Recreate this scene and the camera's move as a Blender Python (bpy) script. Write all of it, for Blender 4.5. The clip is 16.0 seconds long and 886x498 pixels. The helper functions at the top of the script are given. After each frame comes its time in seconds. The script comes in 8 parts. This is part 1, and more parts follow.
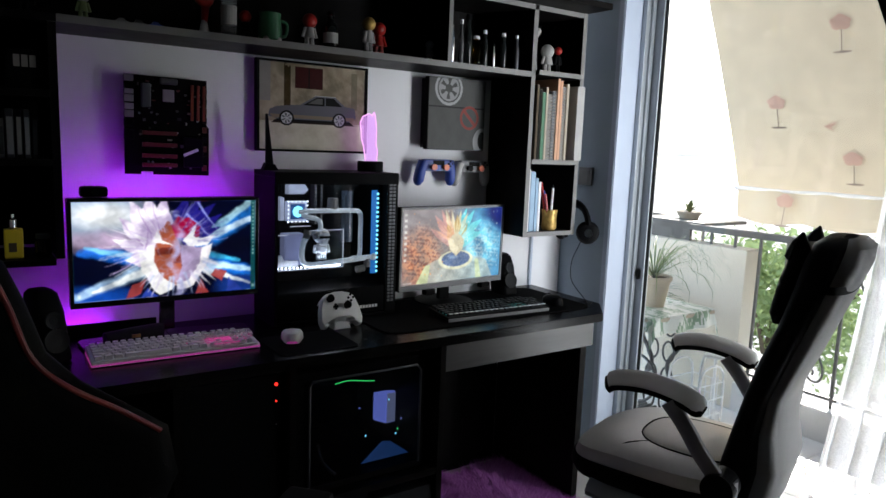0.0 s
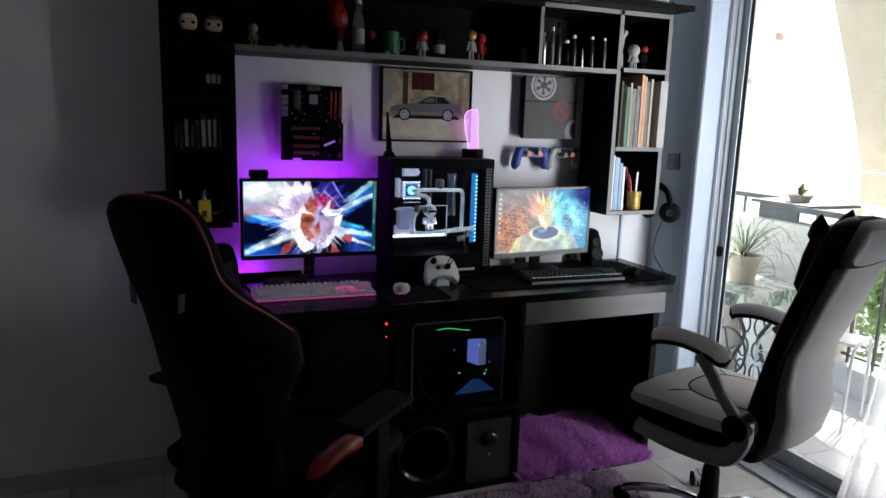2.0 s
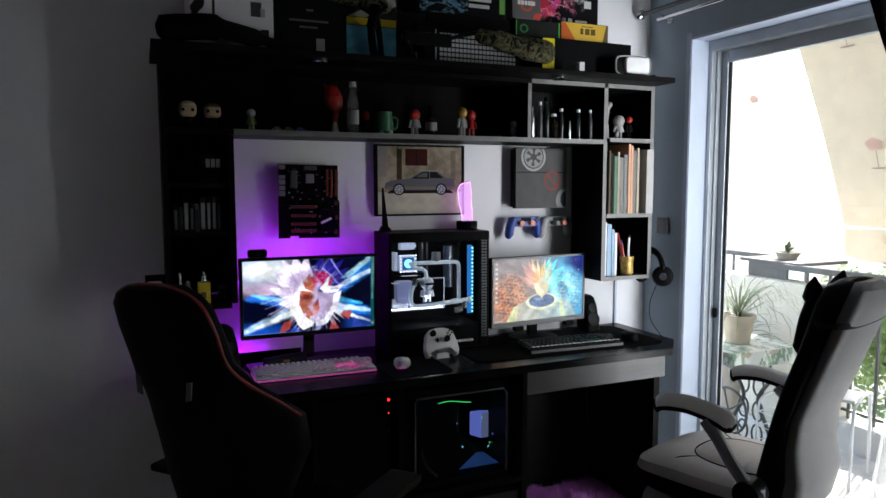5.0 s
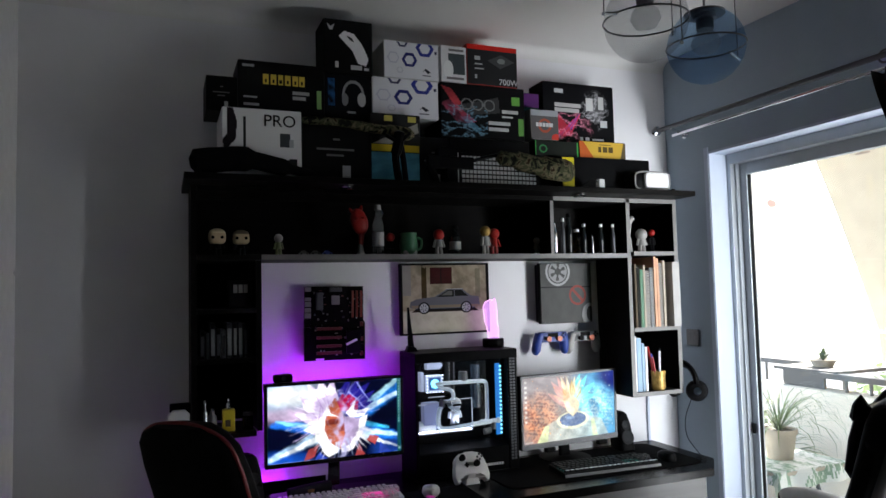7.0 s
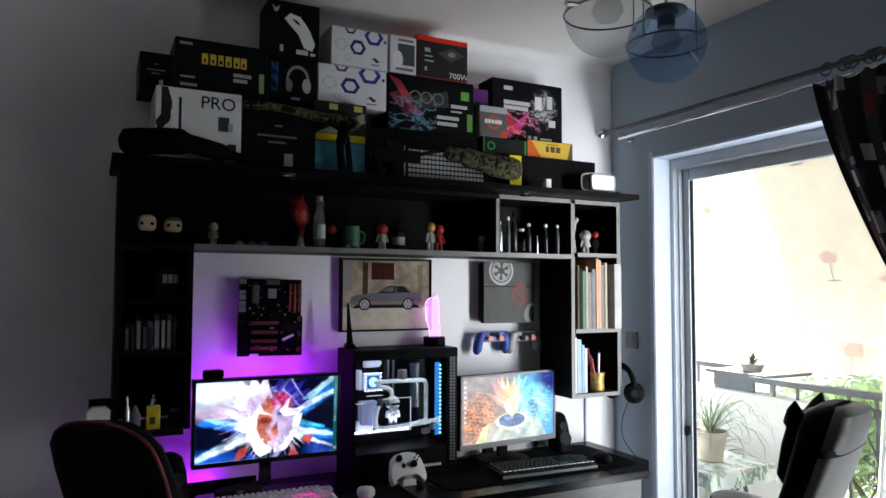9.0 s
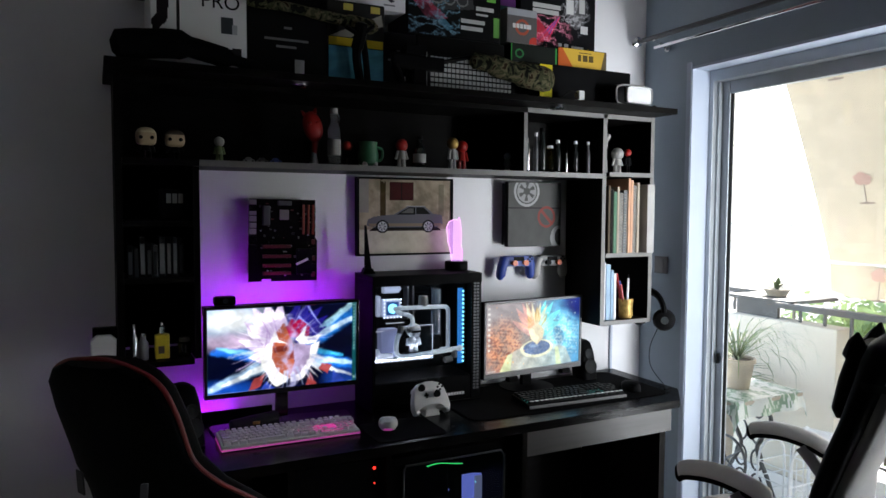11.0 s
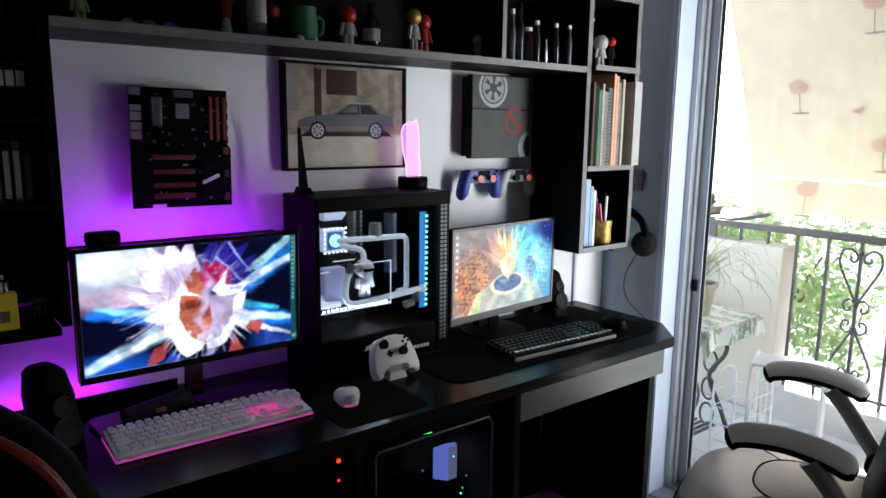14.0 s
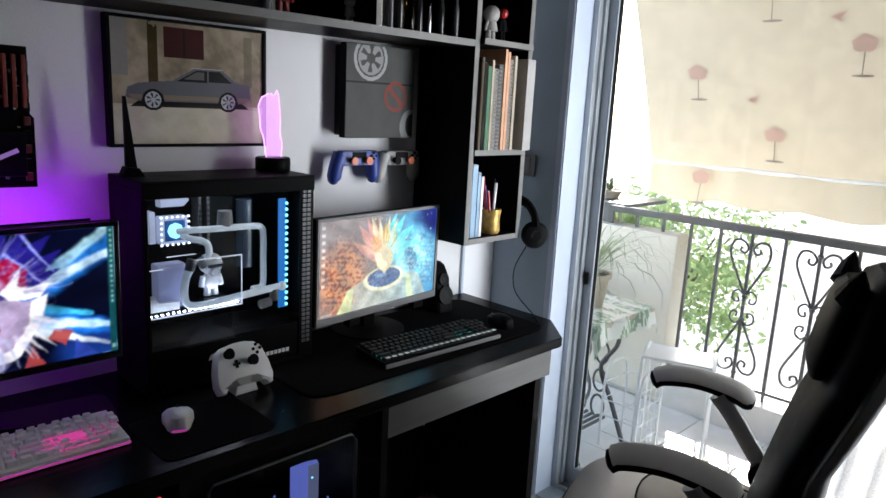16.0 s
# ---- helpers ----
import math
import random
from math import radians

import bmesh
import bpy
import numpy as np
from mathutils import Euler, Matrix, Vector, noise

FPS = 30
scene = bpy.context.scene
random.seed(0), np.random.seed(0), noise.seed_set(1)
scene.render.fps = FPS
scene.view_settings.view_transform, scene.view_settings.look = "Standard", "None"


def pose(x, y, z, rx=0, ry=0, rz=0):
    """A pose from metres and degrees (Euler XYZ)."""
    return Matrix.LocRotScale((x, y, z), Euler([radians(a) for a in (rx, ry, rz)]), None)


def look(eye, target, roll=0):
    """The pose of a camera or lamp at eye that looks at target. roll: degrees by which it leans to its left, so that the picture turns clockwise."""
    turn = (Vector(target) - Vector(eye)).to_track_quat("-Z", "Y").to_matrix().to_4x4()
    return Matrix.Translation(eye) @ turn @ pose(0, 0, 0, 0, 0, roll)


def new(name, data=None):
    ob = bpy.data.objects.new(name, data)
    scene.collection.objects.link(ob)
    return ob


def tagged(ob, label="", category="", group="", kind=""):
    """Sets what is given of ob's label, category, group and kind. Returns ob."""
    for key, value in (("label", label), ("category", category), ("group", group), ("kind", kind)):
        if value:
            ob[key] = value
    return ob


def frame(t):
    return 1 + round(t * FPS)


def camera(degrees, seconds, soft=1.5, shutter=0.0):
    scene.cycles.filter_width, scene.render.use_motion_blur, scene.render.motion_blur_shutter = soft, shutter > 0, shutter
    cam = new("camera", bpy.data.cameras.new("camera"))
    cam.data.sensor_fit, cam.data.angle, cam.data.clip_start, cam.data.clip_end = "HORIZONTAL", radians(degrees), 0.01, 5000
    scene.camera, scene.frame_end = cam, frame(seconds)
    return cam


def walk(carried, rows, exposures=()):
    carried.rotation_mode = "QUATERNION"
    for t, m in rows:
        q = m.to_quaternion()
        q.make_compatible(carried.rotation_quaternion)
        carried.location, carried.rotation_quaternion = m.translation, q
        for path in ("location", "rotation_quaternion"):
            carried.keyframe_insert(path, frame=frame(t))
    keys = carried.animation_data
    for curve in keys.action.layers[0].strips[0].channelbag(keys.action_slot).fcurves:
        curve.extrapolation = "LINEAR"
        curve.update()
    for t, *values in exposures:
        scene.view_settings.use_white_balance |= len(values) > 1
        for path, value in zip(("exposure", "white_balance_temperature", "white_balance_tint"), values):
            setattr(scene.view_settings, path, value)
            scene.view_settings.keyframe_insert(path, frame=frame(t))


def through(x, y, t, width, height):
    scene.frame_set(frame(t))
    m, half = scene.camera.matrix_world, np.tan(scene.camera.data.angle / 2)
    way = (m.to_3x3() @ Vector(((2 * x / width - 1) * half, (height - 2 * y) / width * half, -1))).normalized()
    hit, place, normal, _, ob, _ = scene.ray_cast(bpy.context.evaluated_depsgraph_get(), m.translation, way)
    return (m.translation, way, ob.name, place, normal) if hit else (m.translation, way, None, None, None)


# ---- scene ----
cam = camera(64.9, 16.0)
PATH = [
    (0, (0.219, 0.065, 1.407), (1.343, 1.693, 1.116), 2.2),
    (0.5, (0.172, -0.073, 1.503), (1.162, 1.624, 1.126), -1.5),
    (1, (0.151, -0.204, 1.467), (1.018, 1.558, 1.09), 0.1),
    (1.5, (0.163, -0.401, 1.476), (0.963, 1.397, 1.119), 0.1),
    (2, (0.162, -0.471, 1.469), (0.913, 1.346, 1.102), 1.8),
    (2.5, (0.156, -0.485, 1.464), (0.911, 1.319, 1.046), 0.4),
    (3, (0.16, -0.484, 1.463), (0.938, 1.304, 1.02), 0.4),
    (3.5, (0.163, -0.489, 1.462), (0.967, 1.3, 1.075), 0.7),
    (4, (0.161, -0.494, 1.478), (0.966, 1.31, 1.168), 0.4),
    (4.2, (0.151, -0.488, 1.482), (0.958, 1.321, 1.208), 0.5),
    (6.3, (0.103, -0.457, 1.534), (0.85, 1.398, 1.487), -0.8),
    (6.5, (0.1, -0.446, 1.53), (0.841, 1.411, 1.523), -0.8),
    (7, (0.102, -0.451, 1.558), (0.846, 1.402, 1.677), -1.4),
    (7.5, (0.095, -0.457, 1.562), (0.8, 1.401, 1.782), -2.5),
    (8, (0.108, -0.467, 1.572), (0.831, 1.386, 1.785), -1.9),
    (8.5, (0.098, -0.429, 1.558), (0.886, 1.4, 1.742), -0.9),
    (9, (0.119, -0.386, 1.56), (1.017, 1.398, 1.667), 0.2),
    (9.2, (0.126, -0.363, 1.563), (1.108, 1.377, 1.645), 0.3),
    (11.3, (0.13, -0.114, 1.547), (1.02, 1.673, 1.423), 0.3),
    (11.5, (0.116, -0.066, 1.543), (1.037, 1.705, 1.426), 0.8),
    (12, (0.102, 0.082, 1.553), (1.026, 1.851, 1.423), 0.0),
    (12.5, (0.117, 0.19, 1.506), (1.059, 1.94, 1.274), 0.3),
    (13, (0.196, 0.277, 1.506), (1.047, 2.061, 1.203), -0.6),
    (13.5, (0.178, 0.416, 1.507), (1.216, 2.093, 1.177), 0.2),
    (14, (0.163, 0.544, 1.497), (1.383, 2.091, 1.153), 0.7),
    (14.5, (0.178, 0.629, 1.488), (1.462, 2.116, 1.112), 1.0),
    (15, (0.227, 0.664, 1.486), (1.493, 2.17, 1.127), 0.5),
    (15.5, (0.323, 0.652, 1.51), (1.586, 2.162, 1.157), 1.6),
    (16, (0.412, 0.652, 1.515), (1.812, 2.019, 1.102), 3.0),
]
EXPOSURES = [(0, 2.28), (1.0, 2.42), (4.2, 2.48), (6.5, 2.56), (7.5, 2.94), (9.0, 2.94), (11.5, 2.58), (13.0, 2.7), (14.5, 2.74), (16, 2.58)]
walk(cam, [(t, look(eye, target, roll)) for t, eye, target, roll in PATH], EXPOSURES)

# ---- world and sun ----
SUN_EL, SUN_AZ = 30.0, 66.0
world = bpy.data.worlds.new("sky")
scene.world = world
world.use_nodes = True
sky = world.node_tree.nodes.new("ShaderNodeTexSky")
sky.sky_type, sky.sun_disc = "NISHITA", False
sky.sun_elevation, sky.sun_rotation = radians(SUN_EL), radians(SUN_AZ)
background = world.node_tree.nodes["Background"]
background.inputs["Strength"].default_value = 0.15
world.node_tree.links.new(sky.outputs[0], background.inputs["Color"])
sun = new("sun", bpy.data.lights.new("sun", "SUN"))
sun.data.energy, sun.data.angle, sun.data.color = 3.6, radians(0.5), (1.0, 0.95, 0.87)
sun.matrix_world = pose(6, -4, 9, 90 - SUN_EL, 0, 180 - SUN_AZ)
# area lamp added in the doorway behind the sheer, standing in for sky light
door_light = new("door_light", bpy.data.lights.new("door_light", "AREA"))
door_light.data.shape, door_light.data.size, door_light.data.size_y = "RECTANGLE", 1.9, 0.6
door_light.data.energy, door_light.data.color = 5.0, (0.90, 0.95, 1.0)
door_light.matrix_world = pose(2.68, 0.62, 1.12, 0, 101, -54)
door_light.data.spread = radians(100)


# ---- materials ----
def mat(name, color, rough=0.5, metal=0.0, var=0.12, scale=14.0, bump=0.15, fine=160.0, emit=None, power=0.0, coat=0.0, sheen=0.0):
    """A surface with variation at two scales and fine relief."""
    m = bpy.data.materials.new(name)
    m.use_nodes = True
    nt = m.node_tree
    b = nt.nodes["Principled BSDF"]
    co = nt.nodes.new("ShaderNodeTexCoord")
    n1, n2 = nt.nodes.new("ShaderNodeTexNoise"), nt.nodes.new("ShaderNodeTexNoise")
    n1.inputs["Scale"].default_value, n1.inputs["Detail"].default_value = scale, 4
    n2.inputs["Scale"].default_value, n2.inputs["Detail"].default_value = fine, 2
    for n in (n1, n2):
        nt.links.new(co.outputs["Object"], n.inputs["Vector"])
    ramp = nt.nodes.new("ShaderNodeMapRange")
    ramp.inputs["From Min"].default_value, ramp.inputs["From Max"].default_value = 0.3, 0.7
    ramp.inputs["To Min"].default_value, ramp.inputs["To Max"].default_value = 1 - var, 1 + var
    nt.links.new(n1.outputs["Fac"], ramp.inputs["Value"])
    mul = nt.nodes.new("ShaderNodeVectorMath")
    mul.operation = "SCALE"
    mul.inputs[0].default_value = color
    nt.links.new(ramp.outputs[0], mul.inputs["Scale"])
    nt.links.new(mul.outputs[0], b.inputs["Base Color"])
    rr = nt.nodes.new("ShaderNodeMapRange")
    rr.inputs["To Min"].default_value, rr.inputs["To Max"].default_value = max(rough - 0.08, 0.02), min(rough + 0.08, 1)
    nt.links.new(n1.outputs["Fac"], rr.inputs["Value"])
    nt.links.new(rr.outputs[0], b.inputs["Roughness"])
    if bump:
        bu = nt.nodes.new("ShaderNodeBump")
        bu.inputs["Strength"].default_value, bu.inputs["Distance"].default_value = bump, 0.002
        nt.links.new(n2.outputs["Fac"], bu.inputs["Height"])
        nt.links.new(bu.outputs[0], b.inputs["Normal"])
    b.inputs["Metallic"].default_value = metal
    b.inputs["Specular IOR Level"].default_value = 0.04 if max(color) < 0.04 and rough > 0.3 else 0.18 if max(color) < 0.04 and rough > 0.2 else 0.5
    b.inputs["Coat Weight"].default_value = coat
    b.inputs["Sheen Weight"].default_value = sheen
    if emit:
        b.inputs["Emission Color"].default_value = (*emit, 1)
        b.inputs["Emission Strength"].default_value = power
    return m


def wood(name, dark, light, rough=0.35, along="X", scale=3.0, gloss=None):
    """Laminate with a long grain."""
    m = mat(name, light, rough, bump=0.1)
    nt = m.node_tree
    b = nt.nodes["Principled BSDF"]
    co = nt.nodes.new("ShaderNodeTexCoord")
    mp = nt.nodes.new("ShaderNodeMapping")
    mp.inputs["Scale"].default_value = {"X": (1, 14, 14), "Z": (14, 14, 1), "Y": (14, 1, 14)}[along]
    n = nt.nodes.new("ShaderNodeTexNoise")
    n.inputs["Scale"].default_value, n.inputs["Detail"].default_value, n.inputs["Distortion"].default_value = scale, 8, 0.6
    cr = nt.nodes.new("ShaderNodeMix")
    cr.data_type = "RGBA"
    cr.inputs[6].default_value, cr.inputs[7].default_value = (*dark, 1), (*light, 1)
    nt.links.new(co.outputs["Object"], mp.inputs["Vector"])
    nt.links.new(mp.outputs[0], n.inputs["Vector"])
    nt.links.new(n.outputs["Fac"], cr.inputs[0])
    nt.links.new(cr.outputs[2], b.inputs["Base Color"])
    if gloss is not None:
        b.inputs["Specular IOR Level"].default_value = gloss
    return m


def blotchy(name, colors, scale):
    """Cloth printed in hard-edged blotches of a few colours."""
    m = mat(name, colors[0], 0.9, bump=0.4)
    nt = m.node_tree
    co, n, r = nt.nodes.new("ShaderNodeTexCoord"), nt.nodes.new("ShaderNodeTexNoise"), nt.nodes.new("ShaderNodeValToRGB")
    n.inputs["Scale"].default_value, n.inputs["Detail"].default_value, n.inputs["Distortion"].default_value = scale, 3, 1.2
    r.color_ramp.interpolation = "CONSTANT"
    while len(r.color_ramp.elements) < len(colors):
        r.color_ramp.elements.new(0.5)
    for k, c in enumerate(colors):
        r.color_ramp.elements[k].position = 0.0 if k == 0 else 0.36 + 0.085 * k
        r.color_ramp.elements[k].color = (*c, 1)
    nt.links.new(co.outputs["Object"], n.inputs["Vector"])
    nt.links.new(n.outputs["Fac"], r.inputs["Fac"])
    nt.links.new(r.outputs[0], nt.nodes["Principled BSDF"].inputs["Base Color"])
    return m


def glow(name, color, power):
    m = bpy.data.materials.new(name)
    m.use_nodes = True
    b = m.node_tree.nodes["Principled BSDF"]
    b.inputs["Base Color"].default_value = (*[0.5 * c for c in color], 1)
    b.inputs["Emission Color"].default_value, b.inputs["Emission Strength"].default_value = (*color, 1), power
    return m


def litsheet(name, color, power):
    """Clear sheet lit from its edge: see-through and glowing."""
    m = bpy.data.materials.new(name)
    m.use_nodes = True
    nt = m.node_tree
    nt.nodes.remove(nt.nodes["Principled BSDF"])
    tr, em, ad = (nt.nodes.new("ShaderNode" + k) for k in ("BsdfTransparent", "Emission", "AddShader"))
    tr.inputs["Color"].default_value = (0.75, 0.65, 0.8, 1)
    em.inputs["Color"].default_value, em.inputs["Strength"].default_value = (*color, 1), power
    nt.links.new(tr.outputs[0], ad.inputs[0])
    nt.links.new(em.outputs[0], ad.inputs[1])
    nt.links.new(ad.outputs[0], nt.nodes["Material Output"].inputs["Surface"])
    return m


def printed(name, power=0.0, rough=0.45, shine=0.0):
    """Print or picture whose colours lie in the mesh; with power it is a lit screen."""
    m = bpy.data.materials.new(name)
    m.use_nodes = True
    nt = m.node_tree
    b = nt.nodes["Principled BSDF"]
    at = nt.nodes.new("ShaderNodeVertexColor")
    at.layer_name = "print"
    b.inputs["Roughness"].default_value = rough
    b.inputs["Coat Weight"].default_value = shine
    b.inputs["Specular IOR Level"].default_value = 0.10
    if power:
        b.inputs["Base Color"].default_value = (0.01, 0.01, 0.012, 1)
        nt.links.new(at.outputs["Color"], b.inputs["Emission Color"])
        b.inputs["Emission Strength"].default_value = power
    else:
        nt.links.new(at.outputs["Color"], b.inputs["Base Color"])
    return m


def clear(name, tint=(1, 1, 1), gloss=0.03, rough=0.02, ior=1.45):
    """Thin clear sheet: see-through with a mirror-like gloss."""
    m = bpy.data.materials.new(name)
    m.use_nodes = True
    nt = m.node_tree
    nt.nodes.remove(nt.nodes["Principled BSDF"])
    tr, gl, mx, fr = (nt.nodes.new("ShaderNode" + k) for k in ("BsdfTransparent", "BsdfGlossy", "MixShader", "LayerWeight"))
    tr.inputs["Color"].default_value = (*tint, 1)
    gl.inputs["Roughness"].default_value = rough
    fr.inputs["Blend"].default_value = 0.5
    pw, ml = nt.nodes.new("ShaderNodeMath"), nt.nodes.new("ShaderNodeMath")
    pw.operation, ml.operation = "POWER", "MULTIPLY_ADD"
    pw.inputs[1].default_value = 5.0
    ml.inputs[1].default_value, ml.inputs[2].default_value = (ior - 1) * 0.9, (ior - 1) * 0.06
    nt.links.new(fr.outputs["Facing"], pw.inputs[0])
    nt.links.new(pw.outputs[0], ml.inputs[0])
    nt.links.new(ml.outputs[0], mx.inputs[0])
    nt.links.new(tr.outputs[0], mx.inputs[1])
    nt.links.new(gl.outputs[0], mx.inputs[2])
    nt.links.new(mx.outputs[0], nt.nodes["Material Output"].inputs["Surface"])
    return m


def hazy(name, tint, dust, amount):
    """Thin dusty glass: see-through, a little grey, a little gloss."""
    m = bpy.data.materials.new(name)
    m.use_nodes = True
    nt = m.node_tree
    b = nt.nodes["Principled BSDF"]
    b.inputs["Base Color"].default_value, b.inputs["Roughness"].default_value = (*dust, 1), 0.12
    tr, mx = nt.nodes.new("ShaderNodeBsdfTransparent"), nt.nodes.new("ShaderNodeMixShader")
    tr.inputs["Color"].default_value = (*tint, 1)
    n, mr = nt.nodes.new("ShaderNodeTexNoise"), nt.nodes.new("ShaderNodeMapRange")
    n.inputs["Scale"].default_value = 14
    mr.inputs["To Min"].default_value, mr.inputs["To Max"].default_value = amount * 0.5, amount * 1.6
    nt.links.new(n.outputs["Fac"], mr.inputs["Value"])
    nt.links.new(mr.outputs[0], mx.inputs[0])
    nt.links.new(tr.outputs[0], mx.inputs[1])
    nt.links.new(b.outputs[0], mx.inputs[2])
    nt.links.new(mx.outputs[0], nt.nodes["Material Output"].inputs["Surface"])
    return m


def cloth(name, color, through=0.4, holes=0.0, weave=260.0):
    """Thin fabric that lets light through; holes: open share of a sheer."""
    m = bpy.data.materials.new(name)
    m.use_nodes = True
    nt = m.node_tree
    nt.nodes.remove(nt.nodes["Principled BSDF"])
    di, tl, mx = (nt.nodes.new("ShaderNode" + k) for k in ("BsdfDiffuse", "BsdfTranslucent", "MixShader"))
    co, n = nt.nodes.new("ShaderNodeTexCoord"), nt.nodes.new("ShaderNodeTexNoise")
    n.inputs["Scale"].default_value = 9
    nt.links.new(co.outputs["Object"], n.inputs["Vector"])
    mr = nt.nodes.new("ShaderNodeMapRange")
    mr.inputs["To Min"].default_value, mr.inputs["To Max"].default_value = 0.85, 1.1
    sc = nt.nodes.new("ShaderNodeVectorMath")
    sc.operation = "SCALE"
    sc.inputs[0].default_value = color
    nt.links.new(n.outputs["Fac"], mr.inputs["Value"])
    nt.links.new(mr.outputs[0], sc.inputs["Scale"])
    for s in (di, tl):
        nt.links.new(sc.outputs[0], s.inputs["Color"])
    mx.inputs[0].default_value = through
    nt.links.new(di.outputs[0], mx.inputs[1])
    nt.links.new(tl.outputs[0], mx.inputs[2])
    last = mx
    if holes:
        tr, m2 = nt.nodes.new("ShaderNodeBsdfTransparent"), nt.nodes.new("ShaderNodeMixShader")
        wv = nt.nodes.new("ShaderNodeTexNoise")
        wv.inputs["Scale"].default_value = weave
        nt.links.new(co.outputs["Object"], wv.inputs["Vector"])
        hr = nt.nodes.new("ShaderNodeMapRange")
        hr.inputs["From Min"].default_value, hr.inputs["From Max"].default_value = 0.35, 0.65
        hr.inputs["To Min"].default_value, hr.inputs["To Max"].default_value = holes - 0.25, min(holes + 0.25, 1)
        nt.links.new(wv.outputs["Fac"], hr.inputs["Value"])
        nt.links.new(hr.outputs[0], m2.inputs[0])
        nt.links.new(mx.outputs[0], m2.inputs[1])
        nt.links.new(tr.outputs[0], m2.inputs[2])
        last = m2
    nt.links.new(last.outputs[0], nt.nodes["Material Output"].inputs["Surface"])
    return m


